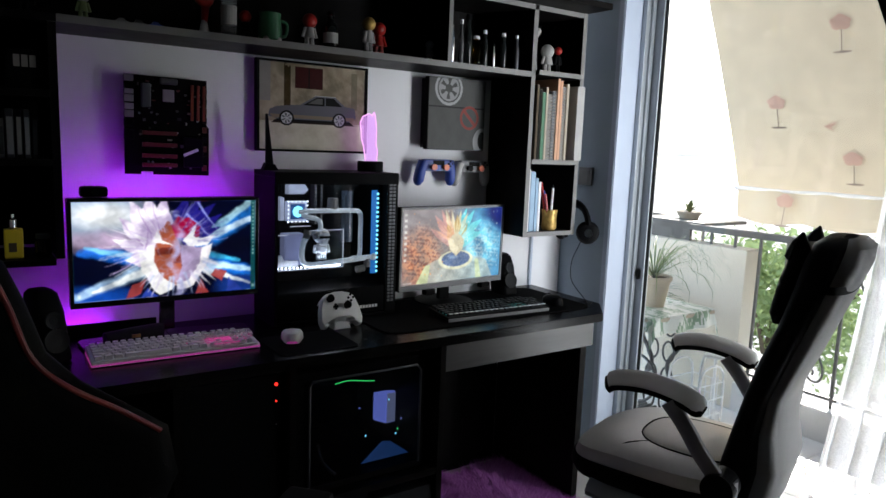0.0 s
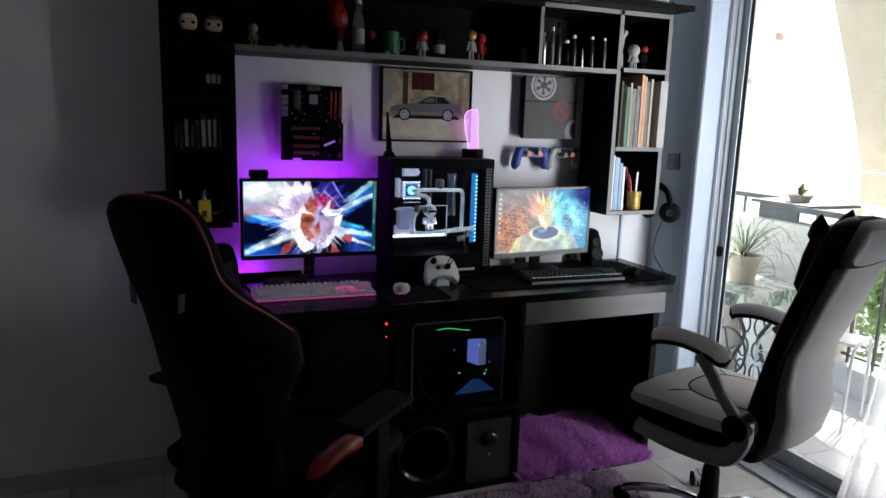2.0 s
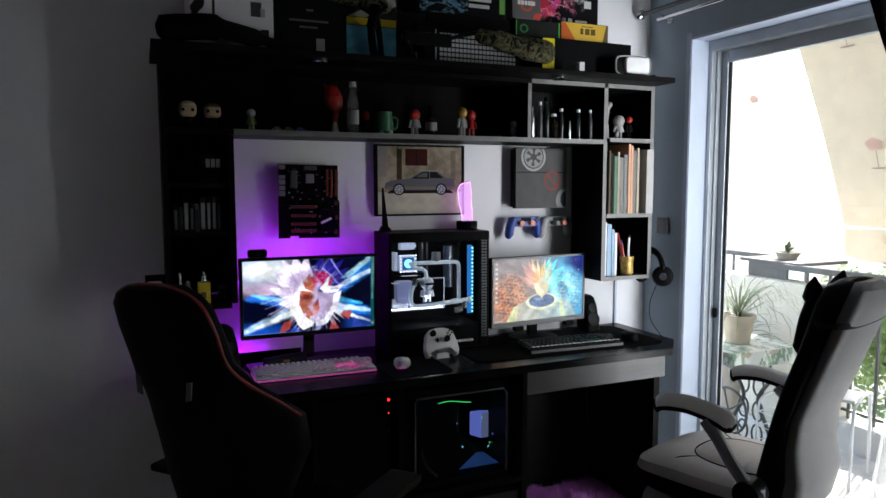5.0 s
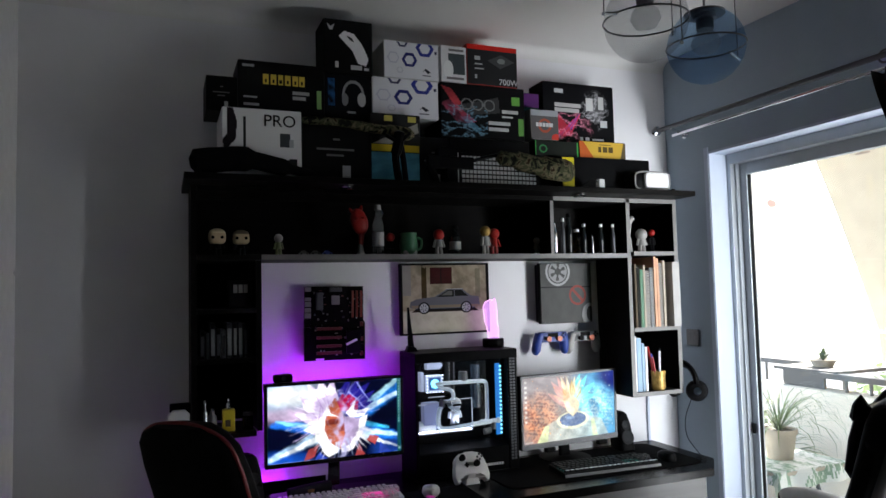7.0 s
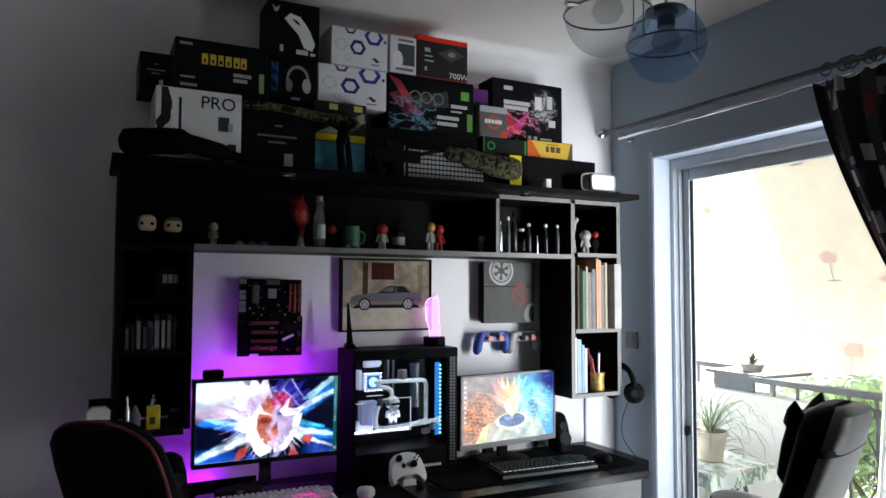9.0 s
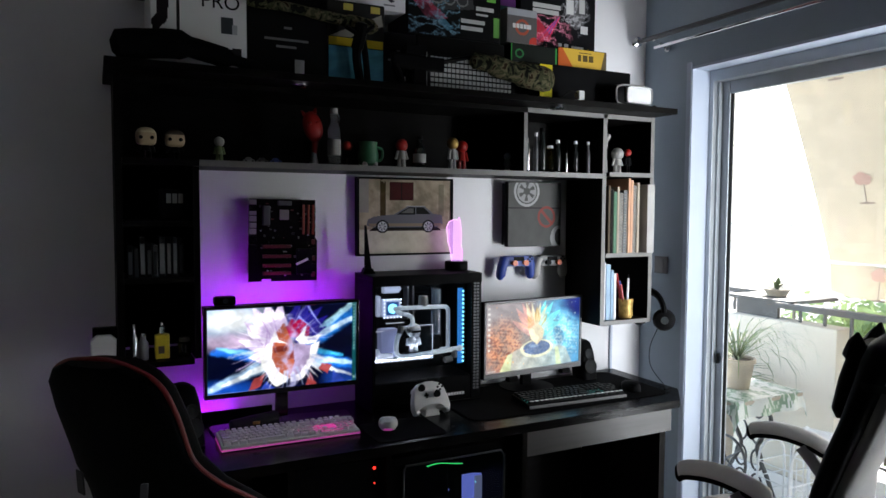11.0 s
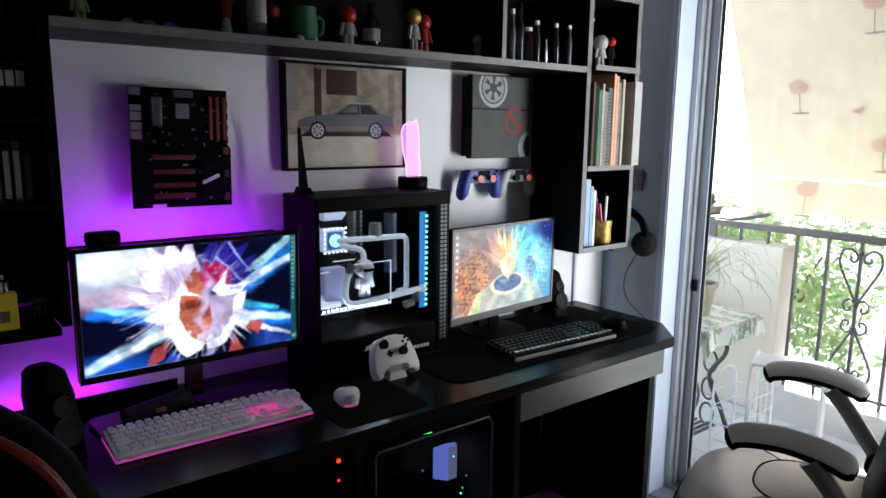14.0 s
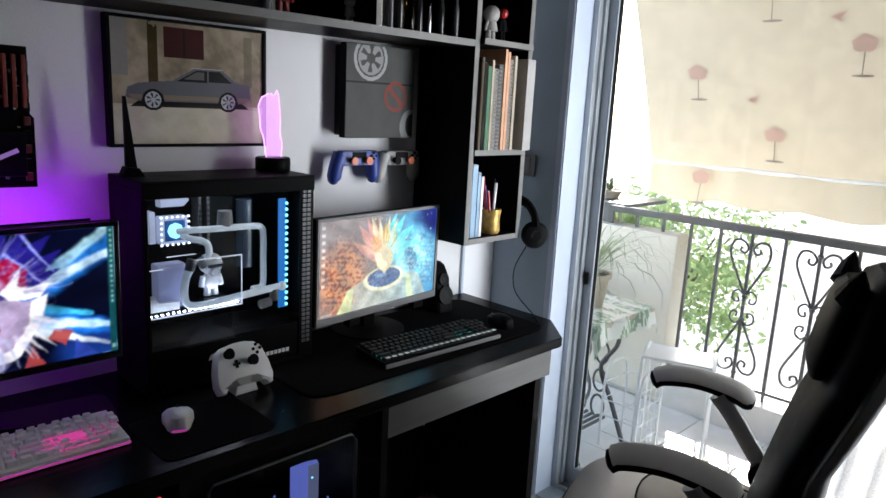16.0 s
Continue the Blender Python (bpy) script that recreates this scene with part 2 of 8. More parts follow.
M = dict(
    wall=mat("white_wall_paint", (0.80, 0.79, 0.81), 0.7, var=0.05, scale=3, bump=0.25, fine=220),
    blue=mat("blue_grey_wall_paint", (0.34, 0.41, 0.49), 0.7, var=0.06, scale=3, bump=0.25, fine=220),
    ceil=mat("ceiling_paint", (0.78, 0.77, 0.75), 0.8, var=0.04, scale=2, bump=0.2),
    trim=mat("pale_blue_reveal_paint", (0.50, 0.56, 0.67), 0.5, var=0.04, scale=6),
    tile=mat("glazed_floor_tile", (0.62, 0.60, 0.57), 0.22, var=0.1, scale=7, bump=0.05),
    # balcony tile and render are lightened to bounce more daylight into the room
    paletile=mat("lightened_balcony_tile", (0.76, 0.75, 0.73), 0.3, var=0.08, scale=7, bump=0.05),
    whitestone=mat("lightened_render", (0.80, 0.78, 0.74), 0.9, var=0.06, scale=4),
    grout=mat("grout", (0.34, 0.33, 0.32), 0.9),
    alu=mat("grey_aluminium", (0.42, 0.45, 0.48), 0.42, 0.6, var=0.05, bump=0.05),
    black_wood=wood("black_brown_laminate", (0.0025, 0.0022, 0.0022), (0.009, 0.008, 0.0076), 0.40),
    desktop=wood("black_desktop_laminate", (0.0025, 0.0022, 0.0022), (0.006, 0.0055, 0.0054), 0.24, gloss=0.09),
    black_wood_up=wood("black_brown_laminate_upright", (0.0025, 0.0022, 0.0022), (0.009, 0.008, 0.0076), 0.44, "Z"),
    # drawer front: grey sheen of the door light put into the laminate colour
    apron=wood("black_brown_laminate_with_sheen", (0.026, 0.025, 0.025), (0.055, 0.053, 0.052), 0.45),
    whitewood=wood("white_grained_laminate", (0.55, 0.55, 0.55), (0.72, 0.72, 0.72), 0.5, "X"),
    mauvebase=mat("mauve_backing", (0.20, 0.12, 0.20), 0.9),
    purplebase=mat("purple_backing", (0.12, 0.04, 0.13), 0.9),
    redcard=mat("red_carton", (0.40, 0.02, 0.015), 0.5),
    camo=blotchy("camouflage_cloth", ((0.012, 0.012, 0.010), (0.060, 0.064, 0.034), (0.13, 0.115, 0.07), (0.035, 0.022, 0.013), (0.20, 0.18, 0.125)), 26),
    peach=mat("peach_card", (0.60, 0.33, 0.20), 0.6),
    paleblue=mat("pale_blue_card", (0.25, 0.38, 0.52), 0.5),
    darkgrey=mat("dark_grey_vinyl", (0.030, 0.031, 0.033), 0.5),
    pinkcloth=cloth("faded_pink_print", (0.60, 0.41, 0.34), 0.034),
    rosecloth=cloth("rose_print", (0.56, 0.36, 0.31), 0.034),
    # lit copy of the awning cloth: sunlight put into a paler colour
    brightcloth=cloth("sunlit_awning_colour", (0.80, 0.76, 0.68), 0.30),
    greycloth=cloth("grey_print", (0.34, 0.28, 0.24), 0.034),
    # window light on the black-brown board edges, put into a grey colour
    edge=mat("window_lit_edge_band", (0.16, 0.155, 0.15), 0.45, var=0.1),
    plastic=mat("black_plastic", (0.0045, 0.0045, 0.005), 0.45, var=0.2, bump=0.1),
    gloss=mat("gloss_black_plastic", (0.008, 0.008, 0.009), 0.14, var=0.2, bump=0.0),
    grey=mat("grey_plastic", (0.16, 0.16, 0.165), 0.45, var=0.1),
    rubber=mat("black_rubber", (0.016, 0.016, 0.016), 0.8, var=0.2),
    white=mat("white_plastic", (0.78, 0.78, 0.78), 0.38, var=0.05, bump=0.05),
    chrome=mat("chrome", (0.75, 0.76, 0.78), 0.12, 1.0, var=0.03, bump=0.0),
    steel=mat("dark_steel", (0.10, 0.10, 0.105), 0.4, 0.8),
    red=mat("red_leatherette", (0.20, 0.010, 0.008), 0.42, var=0.15, bump=0.3, fine=400),
    blackleather=mat("black_leatherette", (0.0035, 0.0033, 0.0033), 0.58, var=0.2, bump=0.3, fine=400),
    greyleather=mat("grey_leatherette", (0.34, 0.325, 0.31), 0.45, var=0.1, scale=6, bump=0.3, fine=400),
    # arm tops: window light on the pale grey pads put into the colour
    litpad=mat("pale_grey_leatherette_window_lit", (0.72, 0.70, 0.67), 0.5, var=0.1, scale=6, bump=0.3, fine=400),
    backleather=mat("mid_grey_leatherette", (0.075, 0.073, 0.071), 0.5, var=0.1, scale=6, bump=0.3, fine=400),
    taupe=mat("taupe_leatherette", (0.24, 0.215, 0.19), 0.5, var=0.1, scale=6, bump=0.3, fine=400),
    mousemat=mat("black_mouse_mat_cloth", (0.005, 0.005, 0.0055), 0.9, var=0.2, fine=500),
    glass=clear("clear_glass"),
    acrylic=clear("acrylic", (0.93, 0.96, 1.0), ior=1.3),
    blueglass=hazy("blue_glass", (0.68, 0.81, 0.95), (0.50, 0.66, 0.88), 0.10),
    greyglass=hazy("clear_dusty_glass", (0.90, 0.905, 0.91), (0.70, 0.71, 0.72), 0.12),
    iron=mat("dark_wrought_iron", (0.12, 0.115, 0.11), 0.5, 0.5),
    cream=mat("cream_render", (0.70, 0.64, 0.53), 0.9, var=0.08, scale=4, bump=0.5, fine=90),
    awning=cloth("cream_awning", (0.60, 0.53, 0.41), 0.034),
    sheer=cloth("white_sheer", (0.80, 0.80, 0.81), 0.45, 0.26, 500),
    leaf=mat("leaf", (0.17, 0.22, 0.09), 0.5, var=0.4, scale=9),
    leaf2=mat("pale_leaf", (0.17, 0.21, 0.11), 0.5, var=0.4, scale=9),
    # tree crowns: strong sunlight put into a brighter leaf colour
    crownleaf=cloth("leaf_with_sun_in_colour", (0.24, 0.31, 0.14), 0.45),
    bark=mat("bark", (0.10, 0.075, 0.05), 0.9),
    clay=mat("clay_pot", (0.42, 0.36, 0.28), 0.8),
    asphalt=mat("street", (0.17, 0.165, 0.16), 0.9, scale=0.5),
    # tubes are no lamps: case light on them put in as faint emission
    tube=mat("milky_tube_with_glow", (0.75, 0.80, 0.84), 0.3, emit=(0.65, 0.82, 1.0), power=0.03, bump=0),
    gold=mat("brass", (0.42, 0.27, 0.08), 0.45, 0.6, var=0.4, scale=40),
    card=mat("grey_card", (0.20, 0.19, 0.18), 0.7),
    blackcard=mat("black_carton", (0.004, 0.004, 0.0045), 0.45, var=0.15),
    whitecard=mat("white_carton", (0.68, 0.68, 0.70), 0.5, var=0.05),
    binder=mat("milky_grey_binder", (0.34, 0.33, 0.32), 0.4, var=0.12),
    slotorange=mat("orange_red_slot", (0.17, 0.018, 0.006), 0.4),
    pcb=mat("dark_circuit_board", (0.0035, 0.003, 0.003), 0.42, var=0.3, scale=60),
    slotred=mat("red_slot", (0.075, 0.005, 0.004), 0.4),
    bluepad=mat("blue_plastic", (0.02, 0.05, 0.28), 0.4),
    orange=mat("orange_plastic", (0.55, 0.09, 0.02), 0.4),
    yellow=mat("yellow_plastic", (0.72, 0.55, 0.03), 0.4),
    green=mat("green_plastic", (0.02, 0.12, 0.05), 0.45),
    redtoy=mat("red_plastic", (0.30, 0.010, 0.007), 0.35),
    skin=mat("vinyl_tan", (0.44, 0.33, 0.20), 0.5),
    blond=mat("pale_yellow_vinyl", (0.60, 0.52, 0.32), 0.5),
    whitetoy=mat("white_vinyl", (0.32, 0.31, 0.30), 0.4),
    amber=clear("amber_glass", (0.75, 0.55, 0.15)),
    bottle=mat("dark_bottle_glass", (0.01, 0.012, 0.012), 0.08, bump=0),
    purpleled=glow("purple_led", (0.40, 0.012, 1.0), 6.2),
    whiteled=glow("white_led", (0.75, 0.85, 1.0), 0.40),
    edgeled=glow("lit_acrylic_edge", (0.72, 0.80, 1.0), 0.11),
    # light on pump and heatsink covers put in as emission; water block glows itself
    pumpglow=glow("pump_glow", (0.50, 0.55, 0.9), 0.035),
    softglow=glow("soft_white_glow", (0.62, 0.72, 1.0), 0.055),
    blueled=glow("cyan_blue_led", (0.0, 0.20, 0.70), 0.085),
    cyanled=glow("cyan_led", (0.20, 0.72, 1.0), 0.42),
    redled=glow("red_led", (1.0, 0.03, 0.02), 0.4),
    greenled=glow("green_led", (0.05, 0.9, 0.2), 0.2),
    indigoled=glow("indigo_led", (0.16, 0.22, 0.75), 0.15),
    # glow of an added strip that brightens the inside of the case
    casefill=glow("case_fill", (0.75, 0.84, 1.0), 2.2),
    tankled=glow("tank_led", (0.80, 0.86, 1.0), 5.0),
    tinted=clear("tinted_pane", (0.75, 0.75, 0.78), ior=1.12),
    coralled=glow("coral_led", (1.0, 0.10, 0.50), 0.07),
    pinkled=glow("magenta_led", (1.0, 0.10, 0.70), 0.05),
    keywhite=mat("white_keycap", (0.72, 0.70, 0.73), 0.45, var=0.05, bump=0),
    smokedblue=mat("smoked_blue_acrylic", (0.06, 0.085, 0.12), 0.2, var=0.1, bump=0),
    keydark=mat("black_keycap", (0.02, 0.02, 0.021), 0.4, var=0.1, bump=0),
    iceled=glow("ice_led", (0.45, 0.55, 0.95), 0.045),
    deepblueglow=glow("deep_blue_glow", (0.03, 0.12, 0.40), 0.05),
    tealled=glow("teal_led", (0.05, 0.45, 0.42), 0.06),
    lampglow=litsheet("magenta_acrylic", (0.82, 0.42, 1.0), 0.075),
    lampedge=glow("magenta_acrylic_edge", (1.0, 0.45, 1.0), 0.30),
    screen=printed("lit_screen", 0.225, 0.25),
    print=printed("print_gloss", 0.0, 0.42),
    clothprint=printed("printed_cloth", 0.0, 0.9),
    photo=printed("framed_photo", 0.0, 0.3, 0.1),
)


# ---- mesh helpers ----
def part(name, bm, material, parent=None, label="", smooth=False):
    """Links a bmesh as one mesh object under a thing or a part."""
    me = bpy.data.meshes.new(name)
    bmesh.ops.recalc_face_normals(bm, faces=bm.faces)
    bm.to_mesh(me)
    bm.free()
    me.materials.append(material)
    if smooth:
        me.shade_smooth()
        me.set_sharp_from_angle(angle=radians(38))
    ob = new(name, me)
    ob.parent = parent
    if label:
        ob["label"] = label
    return ob


def thing(name, m, label, category, group="", kind=""):
    ob = new(name)
    ob.empty_display_size = 0.05
    ob.matrix_world = m
    return tagged(ob, label, category, group, kind)


def box(x0, y0, z0, x1, y1, z1, bevel=0.0, bm=None):
    bm = bm or bmesh.new()
    r = bmesh.ops.create_cube(bm, size=1, matrix=Matrix.Translation(((x0 + x1) / 2, (y0 + y1) / 2, (z0 + z1) / 2)) @ Matrix.Diagonal((x1 - x0, y1 - y0, z1 - z0, 1)))
    if bevel:
        edges = {e for v in r["verts"] for e in v.link_edges}
        bmesh.ops.bevel(bm, geom=list(edges), offset=bevel, segments=2, affect="EDGES", profile=0.6)
    return bm


def cyl(a, b, r0, r1=None, seg=16, bm=None):
    bm = bm or bmesh.new()
    a, b = Vector(a), Vector(b)
    turn = (b - a).to_track_quat("Z", "Y").to_matrix().to_4x4()
    bmesh.ops.create_cone(bm, cap_ends=True, segments=seg, radius1=r0, radius2=r0 if r1 is None else r1, depth=(b - a).length, matrix=Matrix.Translation((a + b) / 2) @ turn)
    return bm


def ball(c, r, seg=16, bm=None, scale=(1, 1, 1)):
    bm = bm or bmesh.new()
    bmesh.ops.create_uvsphere(bm, u_segments=seg, v_segments=max(seg // 2, 5), radius=r, matrix=Matrix.Translation(c) @ Matrix.Diagonal((*scale, 1)))
    return bm


def lathe(profile, c=(0, 0, 0), seg=20, bm=None):
    """A turned shape from (radius, height) rows."""
    bm = bm or bmesh.new()
    rings = [[bm.verts.new((c[0] + r * math.cos(k * math.tau / seg), c[1] + r * math.sin(k * math.tau / seg), c[2] + z)) for k in range(seg)] for r, z in profile]
    for p, q in zip(rings, rings[1:]):
        for k in range(seg):
            bm.faces.new((p[k], p[(k + 1) % seg], q[(k + 1) % seg], q[k]))
    for ring, (r, z) in ((rings[0], profile[0]), (rings[-1], profile[-1])):
        if r > 1e-4:
            bm.faces.new(ring)
    bmesh.ops.remove_doubles(bm, verts=bm.verts, dist=1e-5)
    return bm


def smooth_line(pts, steps=6):
    """Points along a smooth curve through pts."""
    pts = [Vector(p) for p in pts]
    ext = [2 * pts[0] - pts[1], *pts, 2 * pts[-1] - pts[-2]]
    out = []
    for i in range(1, len(ext) - 2):
        p0, p1, p2, p3 = ext[i - 1:i + 3]
        for s in range(steps):
            t = s / steps
            out.append(0.5 * (2 * p1 + (p2 - p0) * t + (2 * p0 - 5 * p1 + 4 * p2 - p3) * t * t + (3 * p1 - p0 - 3 * p2 + p3) * t ** 3))
    return [*out, pts[-1]]


def tube(pts, r, seg=8, bm=None, flat=1.0):
    """A round bar along pts; r may be one radius or one for each point."""
    bm = bm or bmesh.new()
    pts = [Vector(p) for p in pts]
    rings, side = [], None
    for i, p in enumerate(pts):
        d = (pts[min(i + 1, len(pts) - 1)] - pts[max(i - 1, 0)]).normalized()
        if side is None:
            side = d.orthogonal().normalized()
        side = (side - d * side.dot(d)).normalized()
        up = d.cross(side)
        rad = r[i] if isinstance(r, (list, tuple)) else r
        rings.append([bm.verts.new(p + rad * (math.cos(k * math.tau / seg) * side + flat * math.sin(k * math.tau / seg) * up)) for k in range(seg)])
    for p, q in zip(rings, rings[1:]):
        for k in range(seg):
            bm.faces.new((p[k], p[(k + 1) % seg], q[(k + 1) % seg], q[k]))
    bm.faces.new(rings[0][::-1])
    bm.faces.new(rings[-1])
    return bm


def slab(outline, depth, m=None, bevel=0.0, bm=None):
    """An outline in x, z with thickness along y, moved by m."""
    bm = bm or bmesh.new()
    a = [bm.verts.new((x, 0, z)) for x, z in outline]
    b = [bm.verts.new((x, depth, z)) for x, z in outline]
    f = [bm.faces.new(a), bm.faces.new(b[::-1])]
    n = len(outline)
    for k in range(n):
        f.append(bm.faces.new((a[k], b[k], b[(k + 1) % n], a[(k + 1) % n])))
    if bevel:
        edges = {e for g in f[:2] for e in g.edges}
        out = bmesh.ops.bevel(bm, geom=list(edges), offset=bevel, segments=2, affect="EDGES", profile=0.6)
        f = list({*out["faces"], *[g for g in f if g.is_valid]})
    if m is not None:
        bmesh.ops.transform(bm, matrix=m, verts=list({v for g in f for v in g.verts}))
    return bm


def loft(rings, bm=None, cap=True):
    """Closed rings of the same count joined into a skin."""
    bm = bm or bmesh.new()
    vs = [[bm.verts.new(p) for p in ring] for ring in rings]
    n = len(vs[0])
    for p, q in zip(vs, vs[1:]):
        for k in range(n):
            bm.faces.new((p[k], p[(k + 1) % n], q[(k + 1) % n], q[k]))
    if cap:
        bm.faces.new(vs[0][::-1])
        bm.faces.new(vs[-1])
    return bm


def rounded(w, d, z, n=28, power=3.2, cx=0.0, cy=0.0):
    """A rounded rectangle as a ring at height z."""
    ring = []
    for k in range(n):
        a = k * math.tau / n
        c, s = math.cos(a), math.sin(a)
        ring.append((cx + w / 2 * math.copysign(abs(c) ** (2 / power), c), cy + d / 2 * math.copysign(abs(s) ** (2 / power), s), z))
    return ring


def picture(name, w, h, nu, nv, paint, material, parent, m, label=""):
    """A flat sheet, w by h, facing -y, whose colours follow paint(u, v)."""
    u, v = np.meshgrid((np.arange(nu) + 0.5) / nu, (np.arange(nv) + 0.5) / nv)
    rgb = np.clip(paint(u, v), 0, 8)
    gx, gz = np.meshgrid(np.linspace(-w / 2, w / 2, nu + 1), np.linspace(-h / 2, h / 2, nv + 1))
    verts = np.stack([gx, np.zeros_like(gx), gz], -1).reshape(-1, 3)
    i = np.arange(nu * nv)
    a = i + i // nu
    faces = np.stack([a, a + 1, a + nu + 2, a + nu + 1], -1)
    me = bpy.data.meshes.new(name)
    me.from_pydata(verts.tolist(), [], faces.tolist())
    layer = me.color_attributes.new("print", "FLOAT_COLOR", "CORNER")
    col = np.ones((nu * nv, 4, 4), np.float32)
    col[:, :, :3] = rgb.reshape(-1, 1, 3)
    layer.data.foreach_set("color", col.ravel())
    me.materials.append(material)
    ob = new(name, me)
    ob.parent = parent
    ob.matrix_local = m
    if label:
        ob["label"] = label
    return ob


def word(name, text, size, material, parent, m):
    """Lettering as a mesh, facing -y."""
    cu = bpy.data.curves.new(name, "FONT")
    cu.body, cu.size, cu.extrude, cu.align_x, cu.align_y = text, size, 0.0004, "CENTER", "CENTER"
    tmp = new("lettering", cu)
    me = bpy.data.meshes.new_from_object(tmp.evaluated_get(bpy.context.evaluated_depsgraph_get()))
    bpy.data.objects.remove(tmp)
    me.materials.clear()
    me.materials.append(material)
    ob = new(name, me)
    ob.parent = parent
    ob.matrix_local = m @ pose(0, 0, 0, 90)
    return ob


def flat(c, u):
    return np.broadcast_to(np.array(c, float), (*u.shape, 3)).copy()


def put(img, mask, c, a=1.0):
    k = (np.clip(mask, 0, 1) * a)[..., None]
    img[:] = img * (1 - k) + np.array(c) * k


def rect(u, v, x0, y0, x1, y1):
    return ((u > x0) & (u < x1) & (v > y0) & (v < y1)).astype(float)


def oval(u, v, x, y, rx, ry, soft=0.0):
    d = ((u - x) / rx) ** 2 + ((v - y) / ry) ** 2
    return (d < 1).astype(float) if not soft else np.clip((1 - d) / soft, 0, 1)


def poly(u, v, pts):
    inside = np.zeros(u.shape, bool)
    for (x0, y0), (x1, y1) in zip(pts, pts[1:] + pts[:1]):
        if y0 != y1:
            inside ^= ((y0 > v) != (y1 > v)) & (u < (x1 - x0) * (v - y0) / (y1 - y0) + x0)
    return inside.astype(float)


def wisps(u, v, seed, octaves=5, scale=3.0):
    """Smooth random streaks in 0..1."""
    r = np.random.RandomState(seed)
    out = np.zeros(u.shape)
    for k in range(octaves):
        f = scale * 1.8 ** k
        for _ in range(4):
            a, p = r.uniform(0, math.tau, 2)
            out += np.sin(f * (u * math.cos(a) * 1.7 + v * math.sin(a)) * math.tau / 2 + p + 2.2 * np.sin(1.3 * f * v + p)) / 1.6 ** k / 4
    return np.clip(0.5 + 0.55 * out, 0, 1)


# ---- the room ----
WY, WX, CZ = 2.41, 2.50, 2.70        # desk wall, window wall, ceiling
OY0, OY1, OZ = -0.45, 2.12, 2.185    # window opening


def structure(name, bm, material, label, parent=None):
    return tagged(part(name, bm, material, parent), label, "", "", "structure")


structure("wall_north", box(-1.35, WY, 0, WX + 0.25, WY + 0.15, CZ), M["wall"], "white painted wall behind the desk")
wall_e = box(WX, OY1, 0, WX + 0.25, WY, CZ)
box(WX, -2.2, 0, WX + 0.25, OY0, CZ, bm=wall_e)
box(WX, OY0, OZ, WX + 0.25, OY1, CZ, bm=wall_e)
structure("wall_east", wall_e, M["blue"], "unseen closing wall, blue grey to cut bounce with a balcony door opening")
structure("wall_west", box(-1.35, -2.2, 0, -1.2, WY, CZ), M["wall"], "white painted wall")
# unseen wall; the darker colour is chosen to cut bounced light
structure("wall_south", box(-1.35, -2.35, 0, WX + 0.25, -2.2, CZ), M["blue"], "unseen closing wall, blue grey to cut bounce")
structure("ceiling", box(-1.35, -2.35, CZ, WX + 0.25, WY + 0.15, CZ + 0.2), M["ceil"], "plain white painted ceiling")
arc = [(0.002 + 0.055 * (1 - math.cos(a)), 0.056 - 0.055 * math.sin(a)) for a in [k * math.pi / 20 for k in range(11)]]
cove = loft([[(x, WY - dy, CZ - dz) for dy, dz in [*arc, (0.002, 0.001)]] for x in (-1.2, WX - 0.002)])
structure("trim", cove, M["ceil"], "white plaster cove along the ceiling")
structure("baseboard", box(-1.2, WY - 0.012, 0.0, 0.19, WY - 0.001, 0.075, 0.002), M["tile"], "pale tile skirting along the wall")
rv = box(WX - 0.003, OY1 - 0.012, 0.0, WX + 0.10, OY1 - 0.001, OZ)
box(WX - 0.003, OY0, OZ - 0.012, WX + 0.10, OY1 - 0.012, OZ - 0.001, bm=rv)
box(WX - 0.006, OY1 - 0.006, 0.0, WX - 0.001, OY1 + 0.02, OZ + 0.02, bm=rv)
structure("window_reveal", rv, M["trim"], "pale blue painted reveal round the balcony door")
floor = structure("floor", box(-1.35, -2.35, -0.2, WX + 0.25, WY + 0.15, -0.004), M["grout"], "pale glazed floor tiles with grey joints")

# balcony door of grey aluminium: fixed frame, sash, glass, track
door = thing("window_1", pose(WX + 0.10, 0, 0), "grey aluminium sliding balcony door with a clear pane", "window", kind="structure")
fr = box(0, OY1 - 0.035, 0.02, 0.10, OY1 - 0.012, OZ - 0.012, 0.003)
box(0, OY0, OZ - 0.06, 0.10, OY1 - 0.035, OZ - 0.012, 0.003, bm=fr)
part("window_frame", fr, M["alu"], door)
sa = box(0.025, OY1 - 0.046, 0.03, 0.045, OY1 - 0.034, OZ - 0.06, 0.002)
box(0.05, OY1 - 0.082, 0.03, 0.085, OY1 - 0.040, OZ - 0.06, 0.004, bm=sa)
box(0.05, OY0 + 0.2, OZ - 0.115, 0.085, OY1 - 0.082, OZ - 0.06, 0.004, bm=sa)
box(0.05, OY0 + 0.2, 0.03, 0.085, OY1 - 0.082, 0.10, 0.004, bm=sa)
sash = part("sash", sa, M["alu"], door)
part("gasket", box(0.057, OY1 - 0.086, 0.10, 0.073, OY1 - 0.081, OZ - 0.115), M["rubber"], sash)
part("pull", box(0.035, OY1 - 0.064, 0.862, 0.05, OY1 - 0.056, 0.908, 0.003), M["plastic"], sash, "small black finger pull")
track = box(-0.10, OY0, 0.0, 0.15, OY1 - 0.012, 0.012, 0.002)
for k in range(3):
    box(0.0 + 0.04 * k, OY0, 0.012, 0.008 + 0.04 * k, OY1 - 0.012, 0.028, bm=track)
part("track", track, M["alu"], door)
